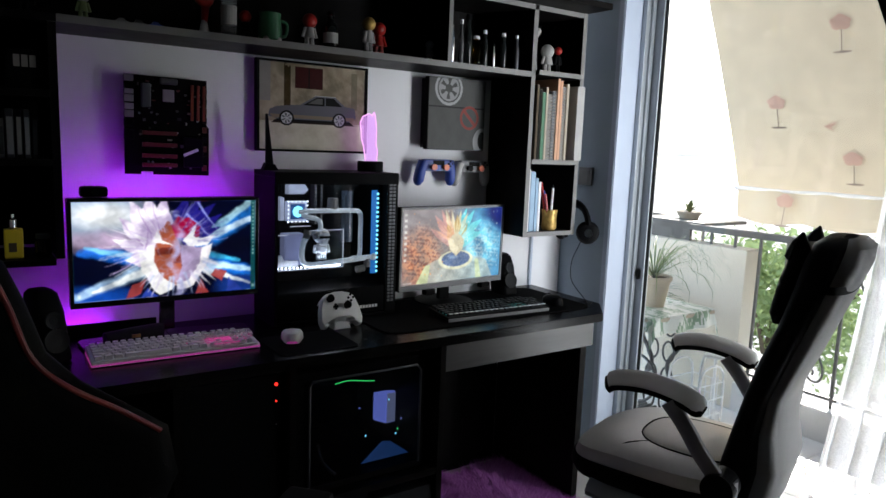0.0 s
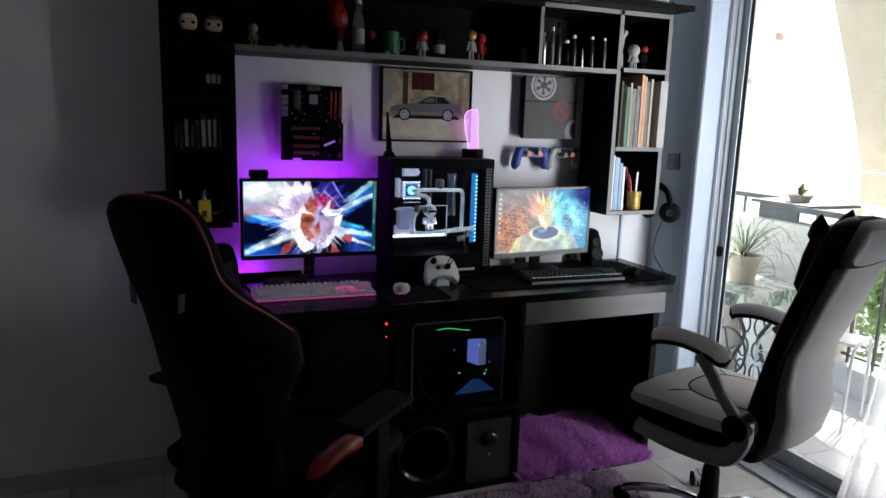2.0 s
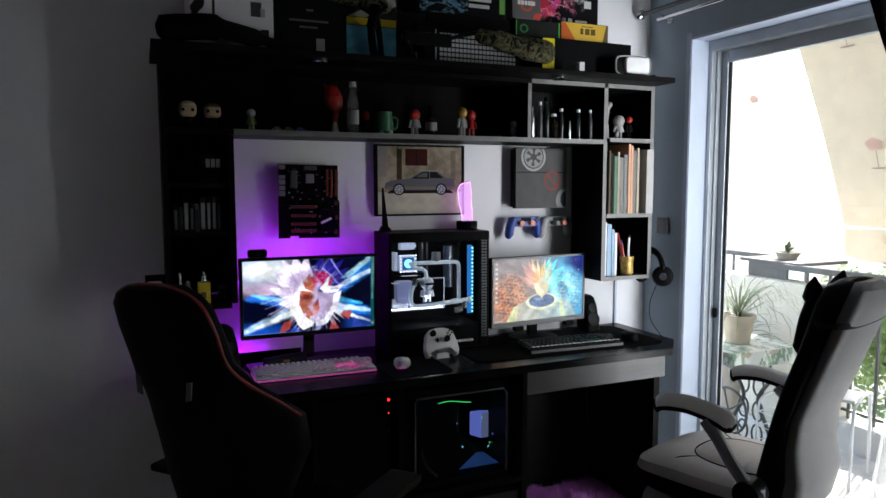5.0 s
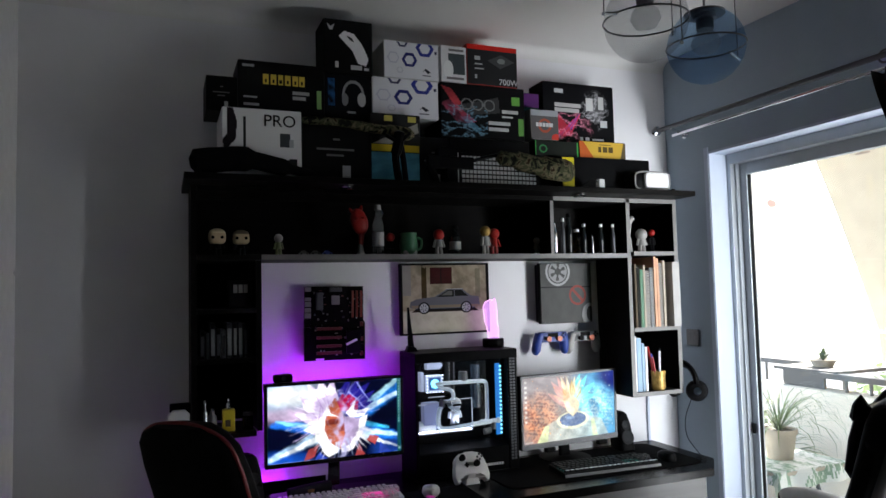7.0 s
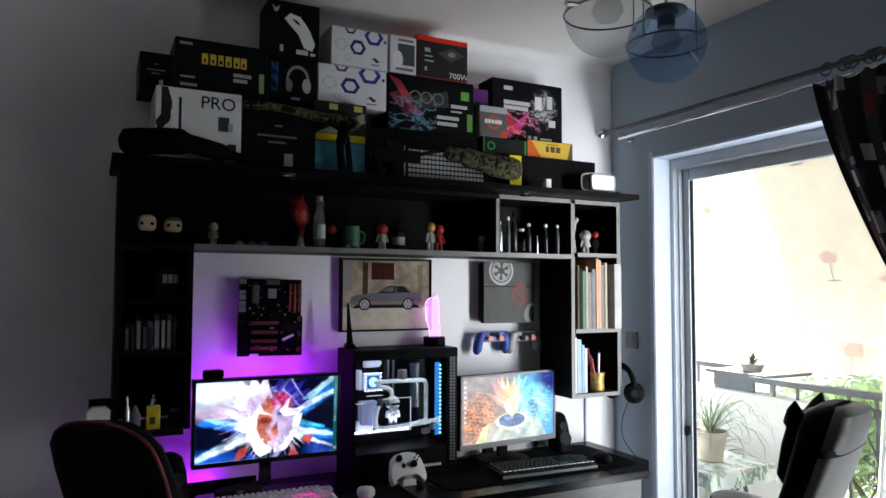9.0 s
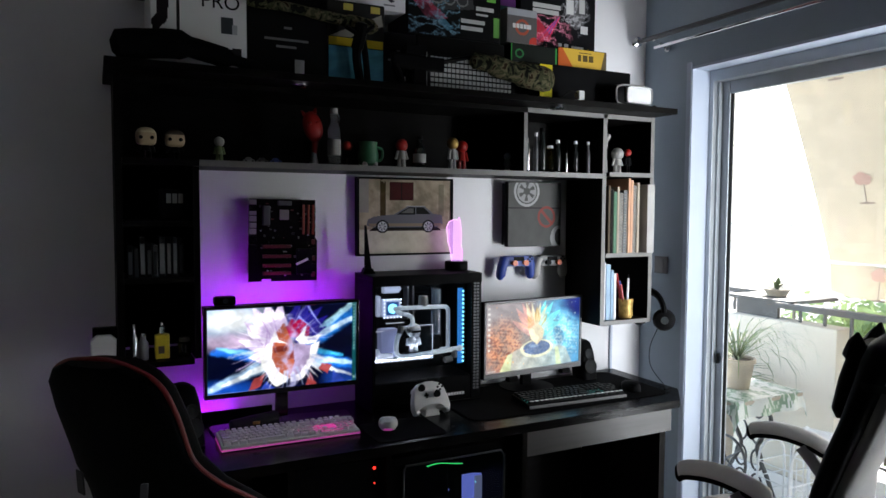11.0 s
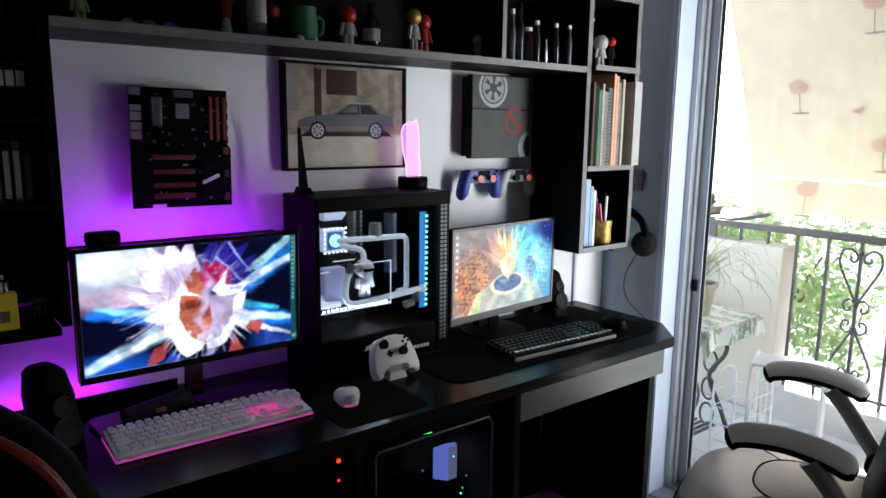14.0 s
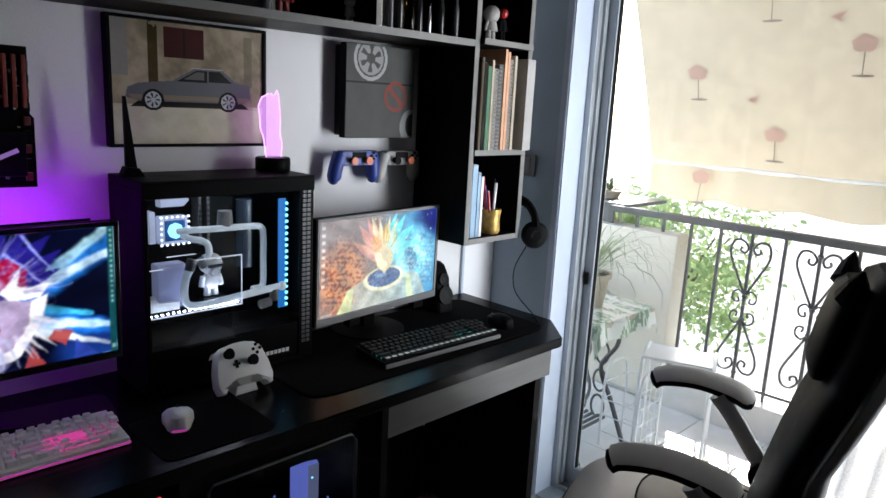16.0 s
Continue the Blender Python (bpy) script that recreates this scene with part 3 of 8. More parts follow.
pane = part("pane", box(0.062, OY0 + 0.2, 0.09, 0.068, OY1 - 0.078, OZ - 0.11), M["glass"], door)
pane.visible_shadow = False

# wall socket, cable trunk and cable beside the desk
sock = thing("light_switch", pose(WX - 0.001, 2.27, 1.30, 0, 0, 0), "white square light switch on blue wall", "switch")
part("plate", box(-0.009, -0.04, -0.04, 0, 0.04, 0.04, 0.003), M["grey"], sock)
part("rocker", box(-0.013, -0.02, -0.028, -0.009, 0.02, 0.028, 0.002), M["grey"], sock)
tr = thing("cable_cover", pose(2.315, WY - 0.001, 0.80), "slim white cable cover running up the wall", "cable cover")
part("channel", box(-0.006, -0.012, 0.0, 0.006, 0, 0.27, 0.002), M["trim"], tr)

# ---- desk ----
DZ, DY = 0.80, 1.85
desk = thing("desk", pose(0, 0, 0), "long black wood desk with drawer, shelves and knee space", "desk")
top = [(0.20, DY), (2.205, DY), (2.33, 1.985), (2.33, WY - 0.004), (0.20, WY - 0.004)]
bm = bmesh.new()
va = [bm.verts.new((x, y, DZ - 0.032)) for x, y in top]
vb = [bm.verts.new((x, y, DZ)) for x, y in top]
bm.faces.new(va[::-1])
bm.faces.new(vb)
for k in range(5):
    bm.faces.new((va[k], va[(k + 1) % 5], vb[(k + 1) % 5], vb[k]))
bmesh.ops.bevel(bm, geom=[e for e in bm.edges], offset=0.003, segments=2, affect="EDGES")
part("desktop", bm, M["desktop"], desk)
part("side_panel", box(2.155, 1.905, 0, 2.185, WY - 0.006, DZ - 0.033, 0.001), M["black_wood_up"], desk)
part("side_panel", box(1.47, 1.865, 0, 1.492, WY - 0.006, DZ - 0.033, 0.001), M["black_wood_up"], desk)
part("side_panel", box(0.635, 1.865, 0, 0.657, WY - 0.006, DZ - 0.033, 0.001), M["black_wood_up"], desk)
part("side_panel", box(0.22, 1.905, 0, 0.245, WY - 0.006, DZ - 0.033, 0.001), M["black_wood_up"], desk)
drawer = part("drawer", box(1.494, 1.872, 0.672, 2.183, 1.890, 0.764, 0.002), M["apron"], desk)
part("drawer_box", box(1.50, 1.891, 0.685, 2.150, 2.33, 0.755), M["black_wood"], drawer)
part("shelf", box(0.658, 1.868, 0.325, 1.469, WY - 0.006, 0.347, 0.001), M["black_wood"], desk)
part("shelf", box(0.658, 1.868, 0.0, 1.469, WY - 0.006, 0.022, 0.001), M["black_wood"], desk)
part("divider", box(0.955, 1.870, 0.348, 0.973, WY - 0.006, DZ - 0.034, 0.001), M["black_wood_up"], desk)
part("back_panel", box(0.246, WY - 0.0055, 0.0, 2.154, WY - 0.0015, DZ - 0.034), M["black_wood"], desk)

# ---- wall shelf ----
SF, SB = 2.15, WY - 0.012
shelf = thing("wall_shelf", pose(0, 0, 0), "black wood wall shelf bridging two open columns", "shelf")
up = M["black_wood_up"]
TH = 0.020
part("back_panel", box(0.195, SB, 1.705, 2.318, WY - 0.002, 1.955), M["black_wood"], shelf)
part("back_panel", box(0.195, SB, 1.08, 0.43, WY - 0.002, 1.703), M["black_wood_up"], shelf)
part("back_panel", box(2.05, SB, 1.07, 2.318, WY - 0.002, 1.703), M["black_wood_up"], shelf)
# right-hand edges take the grey with light in it, the left stays black
for x0, z0, z1 in ((0.190, 1.072, 1.955), (2.302, 1.062, 1.955), (2.040, 1.062, 1.955)):
    p = part("upright", box(x0, SF, z0, x0 + TH, SB - 0.001, z1, 0.001), up, shelf)
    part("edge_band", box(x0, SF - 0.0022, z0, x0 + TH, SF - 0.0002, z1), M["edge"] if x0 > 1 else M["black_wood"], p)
part("upright", box(0.412, SF, 1.072, 0.412 + TH, SB - 0.001, 1.684, 0.001), up, shelf)
p = part("upright", box(1.648, SF + 0.001, 1.706, 1.664, SB - 0.001, 1.934, 0.001), up, shelf)
part("edge_band", box(1.648, SF - 0.0012, 1.706, 1.664, SF + 0.0008, 1.934), M["edge"], p)
p = part("board", box(0.211, SF, 1.685, 2.039, SB - 0.001, 1.705, 0.001), M["black_wood"], shelf)
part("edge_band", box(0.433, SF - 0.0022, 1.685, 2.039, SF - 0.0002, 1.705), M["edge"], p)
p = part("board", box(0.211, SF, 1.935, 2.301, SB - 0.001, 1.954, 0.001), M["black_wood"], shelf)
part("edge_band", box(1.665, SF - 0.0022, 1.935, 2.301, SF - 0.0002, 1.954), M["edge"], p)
part("board", box(0.165, 2.03, 1.957, 2.335, WY - 0.002, 1.980, 0.002), M["black_wood"], shelf, "wide overhanging top board")
for z in (1.512, 1.335, 1.072):
    part("board", box(0.211, SF + 0.002, z - 0.018, 0.411, SB - 0.001, z, 0.001), M["black_wood"], shelf)
for z, f in ((1.712, SF - 0.02), (1.370, SF - 0.003), (1.080, SF)):
    p = part("board", box(2.061, f, z - 0.018, 2.301, SB - 0.001, z, 0.001), M["black_wood"], shelf)
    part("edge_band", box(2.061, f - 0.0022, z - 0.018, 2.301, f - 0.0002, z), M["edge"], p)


# ---- screens ----
def soften(img, n):
    """Eases hard edges between neighbouring cells, n times over."""
    for _ in range(n):
        for ax in (0, 1):
            img = 0.5 * img + 0.25 * (np.roll(img, 1, ax) + np.roll(img, -1, ax))
    return img


def threads(w, power=6):
    """Bright thin lines where a wisp field crosses its middle."""
    return np.clip(1 - np.abs(w - 0.5) * 3.2, 0, 1) ** power


def streak(u, v, a, b, w0, w1, soft=0.5):
    """A tapering bright stroke from a to b, in the picture's own units."""
    ax, ay, bx, by = a[0] * 1.7, a[1], b[0] * 1.7, b[1]
    dx, dy = bx - ax, by - ay
    t = np.clip(((u * 1.7 - ax) * dx + (v - ay) * dy) / (dx * dx + dy * dy), 0, 1)
    d = np.hypot(u * 1.7 - ax - t * dx, v - ay - t * dy)
    return np.clip((1 - d / (w0 + (w1 - w0) * t + 1e-6)) / soft, 0, 1)


def spikes(u, v, c, base, tips, half):
    """Pointed tongues that spring from a centre towards each tip."""
    out = np.zeros(u.shape)
    for (x, y), h in zip(tips, half):
        dx, dy = x - c[0], y - c[1]
        n = math.hypot(dx * 1.7, dy)
        px, py = -dy / n * h / 1.7, dx * 1.7 / n * h
        q = (c[0] + dx * base, c[1] + dy * base)
        out = np.maximum(out, poly(u, v, [(q[0] + px, q[1] + py), (c[0] + dx * 0.7 + px * 0.7, c[1] + dy * 0.7 + py * 0.7), (x, y), (c[0] + dx * 0.75 - px * 0.35, c[1] + dy * 0.75 - py * 0.35), (q[0] - px, q[1] - py)]))
    return out


def burst(u, v):
    """White and violet tongues round a red and tan core, over electric blue and black."""
    w, w2, w3 = wisps(u, v, 3), wisps(u, v, 8, 6, 5), wisps(u, v, 14, 6, 9)
    u0, v0 = u, v
    u, v = u + 0.010 * (w2 - 0.5), v + 0.016 * (w3 - 0.5)
    img = flat((0.006, 0.012, 0.055), u)
    put(img, oval(u, v, 0.10, 0.90, 0.34, 0.36, 0.9), (0.62, 0.72, 0.86), 1)
    put(img, oval(u, v, 0.16, 0.86, 0.22, 0.16, 0.9), (0.95, 0.97, 0.98), 0.9)
    put(img, oval(u, v, 0.12, 0.60, 0.24, 0.14, 0.8) * (0.5 + 0.5 * w), (0.72, 0.58, 0.74), 0.9)
    put(img, oval(u, v, 0.10, 0.03, 0.26, 0.16, 0.8), (0.03, 0.16, 0.55), 0.95)
    put(img, oval(u, v, 0.92, 0.04, 0.20, 0.18, 0.8), (0.04, 0.12, 0.42), 0.9)
    for a, b, w0, w1, c in (((0.34, 0.42), (0.04, 0.50), 0.11, 0.05, (0.05, 0.30, 0.85)), ((0.30, 0.44), (0.06, 0.54), 0.05, 0.02, (0.35, 0.72, 0.98)), ((0.36, 0.30), (0.02, 0.06), 0.10, 0.05, (0.55, 0.72, 0.90)), ((0.36, 0.28), (0.10, 0.09), 0.05, 0.02, (0.97, 0.98, 0.95)),
                            ((0.66, 0.55), (1.0, 0.88), 0.14, 0.10, (0.06, 0.36, 0.85)), ((0.70, 0.60), (1.0, 0.82), 0.06, 0.035, (0.80, 0.92, 0.98)), ((0.72, 0.66), (0.98, 1.0), 0.05, 0.05, (0.60, 0.86, 0.95)),
                            ((0.64, 0.36), (1.0, 0.20), 0.13, 0.07, (0.05, 0.34, 0.90)), ((0.66, 0.34), (1.0, 0.22), 0.06, 0.03, (0.72, 0.92, 1.0)), ((0.72, 0.42), (0.90, 0.34), 0.05, 0.02, (0.15, 0.70, 1.0)), ((0.70, 0.26), (0.96, 0.08), 0.05, 0.02, (0.90, 0.95, 0.98))):
        put(img, streak(u, v, a, b, w0, w1) * (0.55 + 0.45 * w2), c, 0.95)
    put(img, oval(u, v, 0.90, 0.52, 0.12, 0.11, 0.7), (0.003, 0.008, 0.04), 0.9)
    put(img, oval(u, v, 0.10, 0.28, 0.18, 0.10, 0.7), (0.003, 0.010, 0.05), 0.9)
    c = (0.52, 0.50)
    put(img, spikes(u, v, c, 0.2, [(0.60, 1.05), (0.68, 1.04), (0.76, 0.98), (0.80, 0.86), (0.79, 0.72)], [0.13, 0.12, 0.11, 0.10, 0.08]), (0.055, 0.045, 0.33), 1)
    put(img, streak(u, v, (0.60, 0.86), (0.72, 0.62), 0.020, 0.008) + streak(u, v, (0.66, 0.98), (0.76, 0.70), 0.016, 0.006) + streak(u, v, (0.53, 0.84), (0.66, 0.76), 0.022, 0.006), (0.42, 0.46, 0.85), 0.9)
    mane = spikes(u, v, (0.47, 0.46), 0.15, [(0.29, 1.02), (0.38, 1.06), (0.47, 1.06), (0.23, 0.84), (0.20, 0.62), (0.26, 0.40)], [0.14, 0.16, 0.13, 0.12, 0.11, 0.12])
    put(img, mane, (0.76, 0.66, 0.86), 1)
    put(img, mane * np.clip(1.6 * w2 - 0.3, 0, 1), (0.97, 0.94, 0.98), 0.9)
    for a, b in (((0.40, 0.62), (0.33, 0.95)), ((0.44, 0.72), (0.41, 0.98)), ((0.35, 0.55), (0.25, 0.78)), ((0.37, 0.50), (0.38, 0.76))):
        put(img, streak(u, v, a, b, 0.010, 0.003), (0.50, 0.34, 0.62), 0.8)
    put(img, poly(u, v, [(0.42, 0.52), (0.44, 0.70), (0.49, 0.80), (0.53, 0.66), (0.56, 0.52), (0.57, 0.28), (0.53, 0.10), (0.46, 0.20), (0.41, 0.36)]), (0.52, 0.20, 0.13), 1)
    put(img, poly(u, v, [(0.42, 0.50), (0.52, 0.52), (0.50, 0.44), (0.43, 0.44)]) + poly(u, v, [(0.53, 0.48), (0.56, 0.50), (0.57, 0.34), (0.52, 0.34)]), (0.26, 0.06, 0.05), 0.8)
    put(img, poly(u, v, [(0.56, 0.54), (0.69, 0.50), (0.67, 0.28), (0.58, 0.10), (0.54, 0.14), (0.57, 0.30)]), (0.50, 0.42, 0.58), 1)
    put(img, poly(u, v, [(0.50, 0.74), (0.54, 0.83), (0.61, 0.83), (0.67, 0.72), (0.66, 0.62), (0.60, 0.60), (0.54, 0.62)]), (0.48, 0.02, 0.13), 1)
    put(img, poly(u, v, [(0.57, 0.58), (0.65, 0.76), (0.63, 0.62), (0.68, 0.60), (0.76, 0.64), (0.71, 0.52), (0.60, 0.52)]), (0.96, 0.96, 0.98), 1)
    put(img, poly(u, v, [(0.43, 0.72), (0.40, 0.58), (0.53, 0.53), (0.46, 0.59)]), (0.95, 0.93, 0.95), 1)
    put(img, poly(u, v, [(0.33, 0.50), (0.42, 0.52), (0.41, 0.38), (0.45, 0.22), (0.53, 0.11), (0.50, 0.05), (0.44, 0.02), (0.40, 0.10), (0.37, 0.24), (0.34, 0.28)]), (0.93, 0.93, 0.92), 1)
    put(img, poly(u, v, [(0.68, 0.50), (0.74, 0.54), (0.70, 0.30), (0.62, 0.08), (0.55, 0.06), (0.53, 0.11), (0.60, 0.16), (0.66, 0.32)]), (0.95, 0.93, 0.95), 1)
    put(img, poly(u, v, [(0.26, 0.0), (0.29, 0.14), (0.37, 0.20), (0.34, 0.04)]) + poly(u, v, [(0.73, 0.20), (0.76, 0.27), (0.83, 0.22), (0.80, 0.12)]) + poly(u, v, [(0.64, 0.0), (0.67, 0.16), (0.72, 0.0)]), (0.45, 0.12, 0.12), 0.95)
    put(img, poly(u, v, [(0.34, 0.0), (0.38, 0.10), (0.44, 0.0)]) + poly(u, v, [(0.82, 0.0), (0.84, 0.16), (0.92, 0.0)]), (0.08, 0.14, 0.50), 0.9)
    rn = np.random.RandomState(17)
    for k in range(46):
        a, r0, r1 = rn.uniform(1.5, 3.5), rn.uniform(0.16, 0.30), rn.uniform(0.34, 0.62)
        p, q = (0.47 + r0 * math.cos(a) / 1.7, 0.46 + r0 * math.sin(a)), (0.47 + r1 * math.cos(a + 0.12) / 1.7, 0.46 + r1 * math.sin(a + 0.12))
        put(img, streak(u, v, p, q, 0.009, 0.003, 0.8), ((0.60, 0.48, 0.74), (0.98, 0.97, 1.0), (0.74, 0.66, 0.88))[k % 3], 0.7)
    for k in range(22):
        a, r0, r1 = rn.uniform(0.3, 1.5), rn.uniform(0.20, 0.34), rn.uniform(0.40, 0.60)
        p, q = (0.53 + r0 * math.cos(a) / 1.7, 0.48 + r0 * math.sin(a)), (0.53 + r1 * math.cos(a - 0.15) / 1.7, 0.48 + r1 * math.sin(a - 0.15))
        put(img, streak(u, v, p, q, 0.008, 0.003, 0.8), ((0.10, 0.10, 0.45), (0.50, 0.52, 0.86), (0.30, 0.24, 0.60))[k % 3], 0.7)
    for k in range(30):
        a, r0, r1 = rn.uniform(3.7, 5.9), rn.uniform(0.28, 0.36), rn.uniform(0.40, 0.56)
        p, q = (0.53 + r0 * math.cos(a) / 1.7, 0.50 + r0 * math.sin(a)), (0.53 + r1 * math.cos(a) / 1.7, 0.50 + r1 * math.sin(a))
        put(img, streak(u, v, p, q, 0.022, 0.003, 0.8), ((0.92, 0.92, 0.95), (0.55, 0.62, 0.80), (0.80, 0.76, 0.88))[k % 3], 0.65)
    put(img, threads(w3, 5) * oval(u, v, 0.52, 0.46, 0.26, 0.5, 0.5), (0.66, 0.62, 0.82), 0.45)
    swirl = np.abs(u - 0.535 - 0.022 * np.sin(13 * v) - 0.012 * np.sin(31 * v))
    put(img, np.clip(1.3 - swirl * 38, 0, 1) * (0.25 + 0.75 * w3) * (v < 0.9), (0.62, 0.62, 0.88), 0.85)
    u, v = u0, v0
    put(img, rect(u, v, 0.972, 0.0, 1.0, 1.0), (0.03, 0.17, 0.19), 1)
    put(img, rect(u, v, 0.981, 0.40, 0.991, 0.98) * ((v * 50 % 2) < 1), (0.4, 0.6, 0.6), 0.9)
    put(img, rect(u, v, 0.978, 0.03, 0.994, 0.06), (0.4, 0.6, 0.6), 0.9)
    put(img, oval(u, v, 0.025, 0.06, 0.010, 0.02), (0.8, 0.9, 0.95), 0.9)
    return 1.08 * soften(np.clip(img * (0.72 + 0.40 * w2[..., None]), 0, 1), 2) ** 1.5


def ember(u, v):
    """Orange embers and cyan spray round a gold crown of flames over a pale form."""
    w, w2, w3 = wisps(u, v, 21, 6), wisps(u, v, 30, 6, 6), wisps(u, v, 36, 6, 24)
    img = flat((0.40, 0.37, 0.38), u)
    put(img, np.clip((u - 0.46) * 3.5, 0, 1), (0.18, 0.45, 0.66), 1)
    put(img, oval(u, v, 1.0, 0.95, 0.24, 0.34, 0.8), (0.02, 0.05, 0.30), 1)
    put(img, oval(u, v, 0.17, 0.34, 0.24, 0.48, 0.9) * np.clip(0.3 + w2, 0, 1), (0.50, 0.22, 0.12), 0.9)
    put(img, oval(u, v, 0.18, 0.36, 0.26, 0.50, 0.9) * (w3 > 0.56), (0.95, 0.60, 0.36), 0.45)
    put(img, oval(u, v, 0.16, 0.40, 0.24, 0.50, 0.9) * (w3 < 0.30), (0.24, 0.05, 0.02), 0.55)
    put(img, oval(u, v, 0.78, 0.46, 0.24, 0.44, 0.9) * np.clip(w2 * 1.3, 0, 1), (0.34, 0.80, 0.96), 0.95)
    put(img, oval(u, v, 0.80, 0.40, 0.22, 0.44, 0.9) * (w3 > 0.58), (0.88, 0.99, 1.0), 0.5)
    c = (0.52, 0.50)
    put(img, spikes(u, v, c, 0.2, [(0.30, 0.92), (0.26, 0.74), (0.36, 1.0)], [0.09, 0.08, 0.07]), (0.85, 0.50, 0.46), 0.6)
    put(img, spikes(u, v, c, 0.2, [(0.70, 0.98), (0.78, 0.84), (0.62, 1.02), (0.80, 0.66)], [0.09, 0.10, 0.08, 0.09]), (0.30, 0.86, 0.92), 0.9)
    put(img, spikes(u, v, c, 0.2, [(0.40, 1.0), (0.47, 0.96), (0.56, 0.98), (0.63, 0.94)], [0.06, 0.06, 0.06, 0.06]), (0.90, 0.86, 0.66), 0.85)
    put(img, poly(u, v, [(0.43, 0.58), (0.42, 0.80), (0.48, 0.72), (0.52, 0.92), (0.57, 0.72), (0.63, 0.82), (0.62, 0.58), (0.52, 0.66)]), (0.66, 0.46, 0.14), 0.7)
    put(img, poly(u, v, [(0.14, 0.0), (0.22, 0.24), (0.38, 0.34), (0.66, 0.34), (0.84, 0.26), (0.92, 0.0)]), (0.60, 0.66, 0.62), 0.7)
    put(img, poly(u, v, [(0.14, 0.0), (0.22, 0.24), (0.27, 0.25), (0.25, 0.0)]) + poly(u, v, [(0.74, 0.0), (0.72, 0.28), (0.76, 0.27), (0.80, 0.0)]), (0.80, 0.88, 0.50), 0.6)
    put(img, oval(u, v, 0.525, 0.29, 0.175, 0.135), (0.84, 0.84, 0.66), 0.95)
    put(img, oval(u, v, 0.525, 0.30, 0.145, 0.105), (0.13, 0.22, 0.42), 0.95)
    put(img, oval(u, v, 0.50, 0.33, 0.06, 0.03, 0.6), (0.36, 0.48, 0.66), 0.8)
    put(img, poly(u, v, [(0.43, 0.60), (0.52, 0.66), (0.61, 0.60), (0.59, 0.44), (0.525, 0.34), (0.46, 0.44)]), (0.86, 0.80, 0.62), 0.95)
    put(img, threads(w2, 5) * oval(u, v, 0.52, 0.52, 0.12, 0.20, 0.5), (0.36, 0.24, 0.12), 0.5)
    rn = np.random.RandomState(5)
    for k in range(70):
        x, y, q = rn.uniform(0.05, 0.98), rn.uniform(0.05, 0.98), rn.uniform(0.003, 0.009)
        put(img, oval(u, v, x, y, q, q * 1.8, 0.8), (1.0, 0.55, 0.22) if x < 0.42 else (0.85, 0.98, 1.0), 0.85)
    for k in range(9):
        put(img, rect(u, v, 0.02, 0.92 - k * 0.075, 0.045, 0.955 - k * 0.075), (0.75, 0.75, 0.72), 0.8)
    put(img, rect(u, v, 0.02, 0.015, 0.10, 0.035), (0.8, 0.8, 0.8), 0.6)
    for k in range(40):
        a, r1 = rn.uniform(0.2, 2.9), rn.uniform(0.30, 0.52)
        p, q = (0.52 + 0.14 * math.cos(a) / 1.7, 0.52 + 0.14 * math.sin(a)), (0.52 + r1 * math.cos(a) / 1.7, 0.52 + r1 * math.sin(a))
        put(img, streak(u, v, p, q, 0.016, 0.003, 0.8), (0.95, 0.62, 0.45) if a > 1.8 else (0.92, 0.88, 0.70) if a > 1.3 else (0.55, 0.95, 0.98), 0.55)
    put(img, threads(w3, 4) * oval(u, v, 0.52, 0.30, 0.40, 0.5, 0.6), (0.88, 0.90, 0.80), 0.5)
    return soften(np.clip(img * (0.78 + 0.34 * w2[..., None]), 0, 1), 2) ** 1.45 + 0.012


def screen_monitor(m, w, h, paint, label, chin):
    """A flat screen: shell, bezel, picture, neck, foot."""
    ob = thing("monitor", m, label, "monitor")
    shell = box(-w / 2, 0.004, 0, w / 2, 0.028, h, 0.004)
    box(-w * 0.35, 0.028, h * 0.12, w * 0.35, 0.055, h * 0.85, 0.012, bm=shell)
    part("shell", shell, M["plastic"], ob)
    bz = bmesh.new()
    for a in ((-w / 2, 0, w / 2, chin), (-w / 2, h - 0.010, w / 2, h), (-w / 2, chin, -w / 2 + 0.010, h - 0.010), (w / 2 - 0.010, chin, w / 2, h - 0.010)):
        box(a[0], -0.004, a[1], a[2], 0.004, a[3], 0.0015, bm=bz)
    part("bezel", bz, M["gloss"] if chin < 0.017 else M["grey"], ob)
    picture("screen", w - 0.02, h - 0.010 - chin, 320, 180, paint, M["screen"], ob, pose(0, 0.0, (h - 0.010 + chin) / 2), "lit screen with abstract energy burst")
    return ob


# ---- monitors ----
m1 = screen_monitor(pose(0.708, 2.188, 0.922, 1.5, 0, -0.5), 0.530, 0.308, burst, "black monitor showing a white, red and blue burst", 0.016)
part("neck", box(-0.022, 0.045, -0.10, 0.022, 0.062, 0.10, 0.004), M["gloss"], m1)
for s in (-1, 1):
    leg = bmesh.new()
    lo = [leg.verts.new((s * x, y, -0.1205)) for x, y in ((0.0, 0.07), (0.02, 0.10), (0.235, 0.075), (0.245, 0.055), (0.235, -0.045), (0.215, -0.06), (0.0, 0.02))]
    hi = [leg.verts.new(v.co + Vector((0, 0, 0.008))) for v in lo]
    leg.faces.new(lo)
    leg.faces.new(hi[::-1])
    for k in range(7):
        leg.faces.new((lo[k], lo[(k + 1) % 7], hi[(k + 1) % 7], hi[k]))
    bmesh.ops.bevel(leg, geom=list(leg.edges), offset=0.0015, segments=2, affect="EDGES")
    part("foot", leg, M["gloss"], m1, "glossy black foot plate")
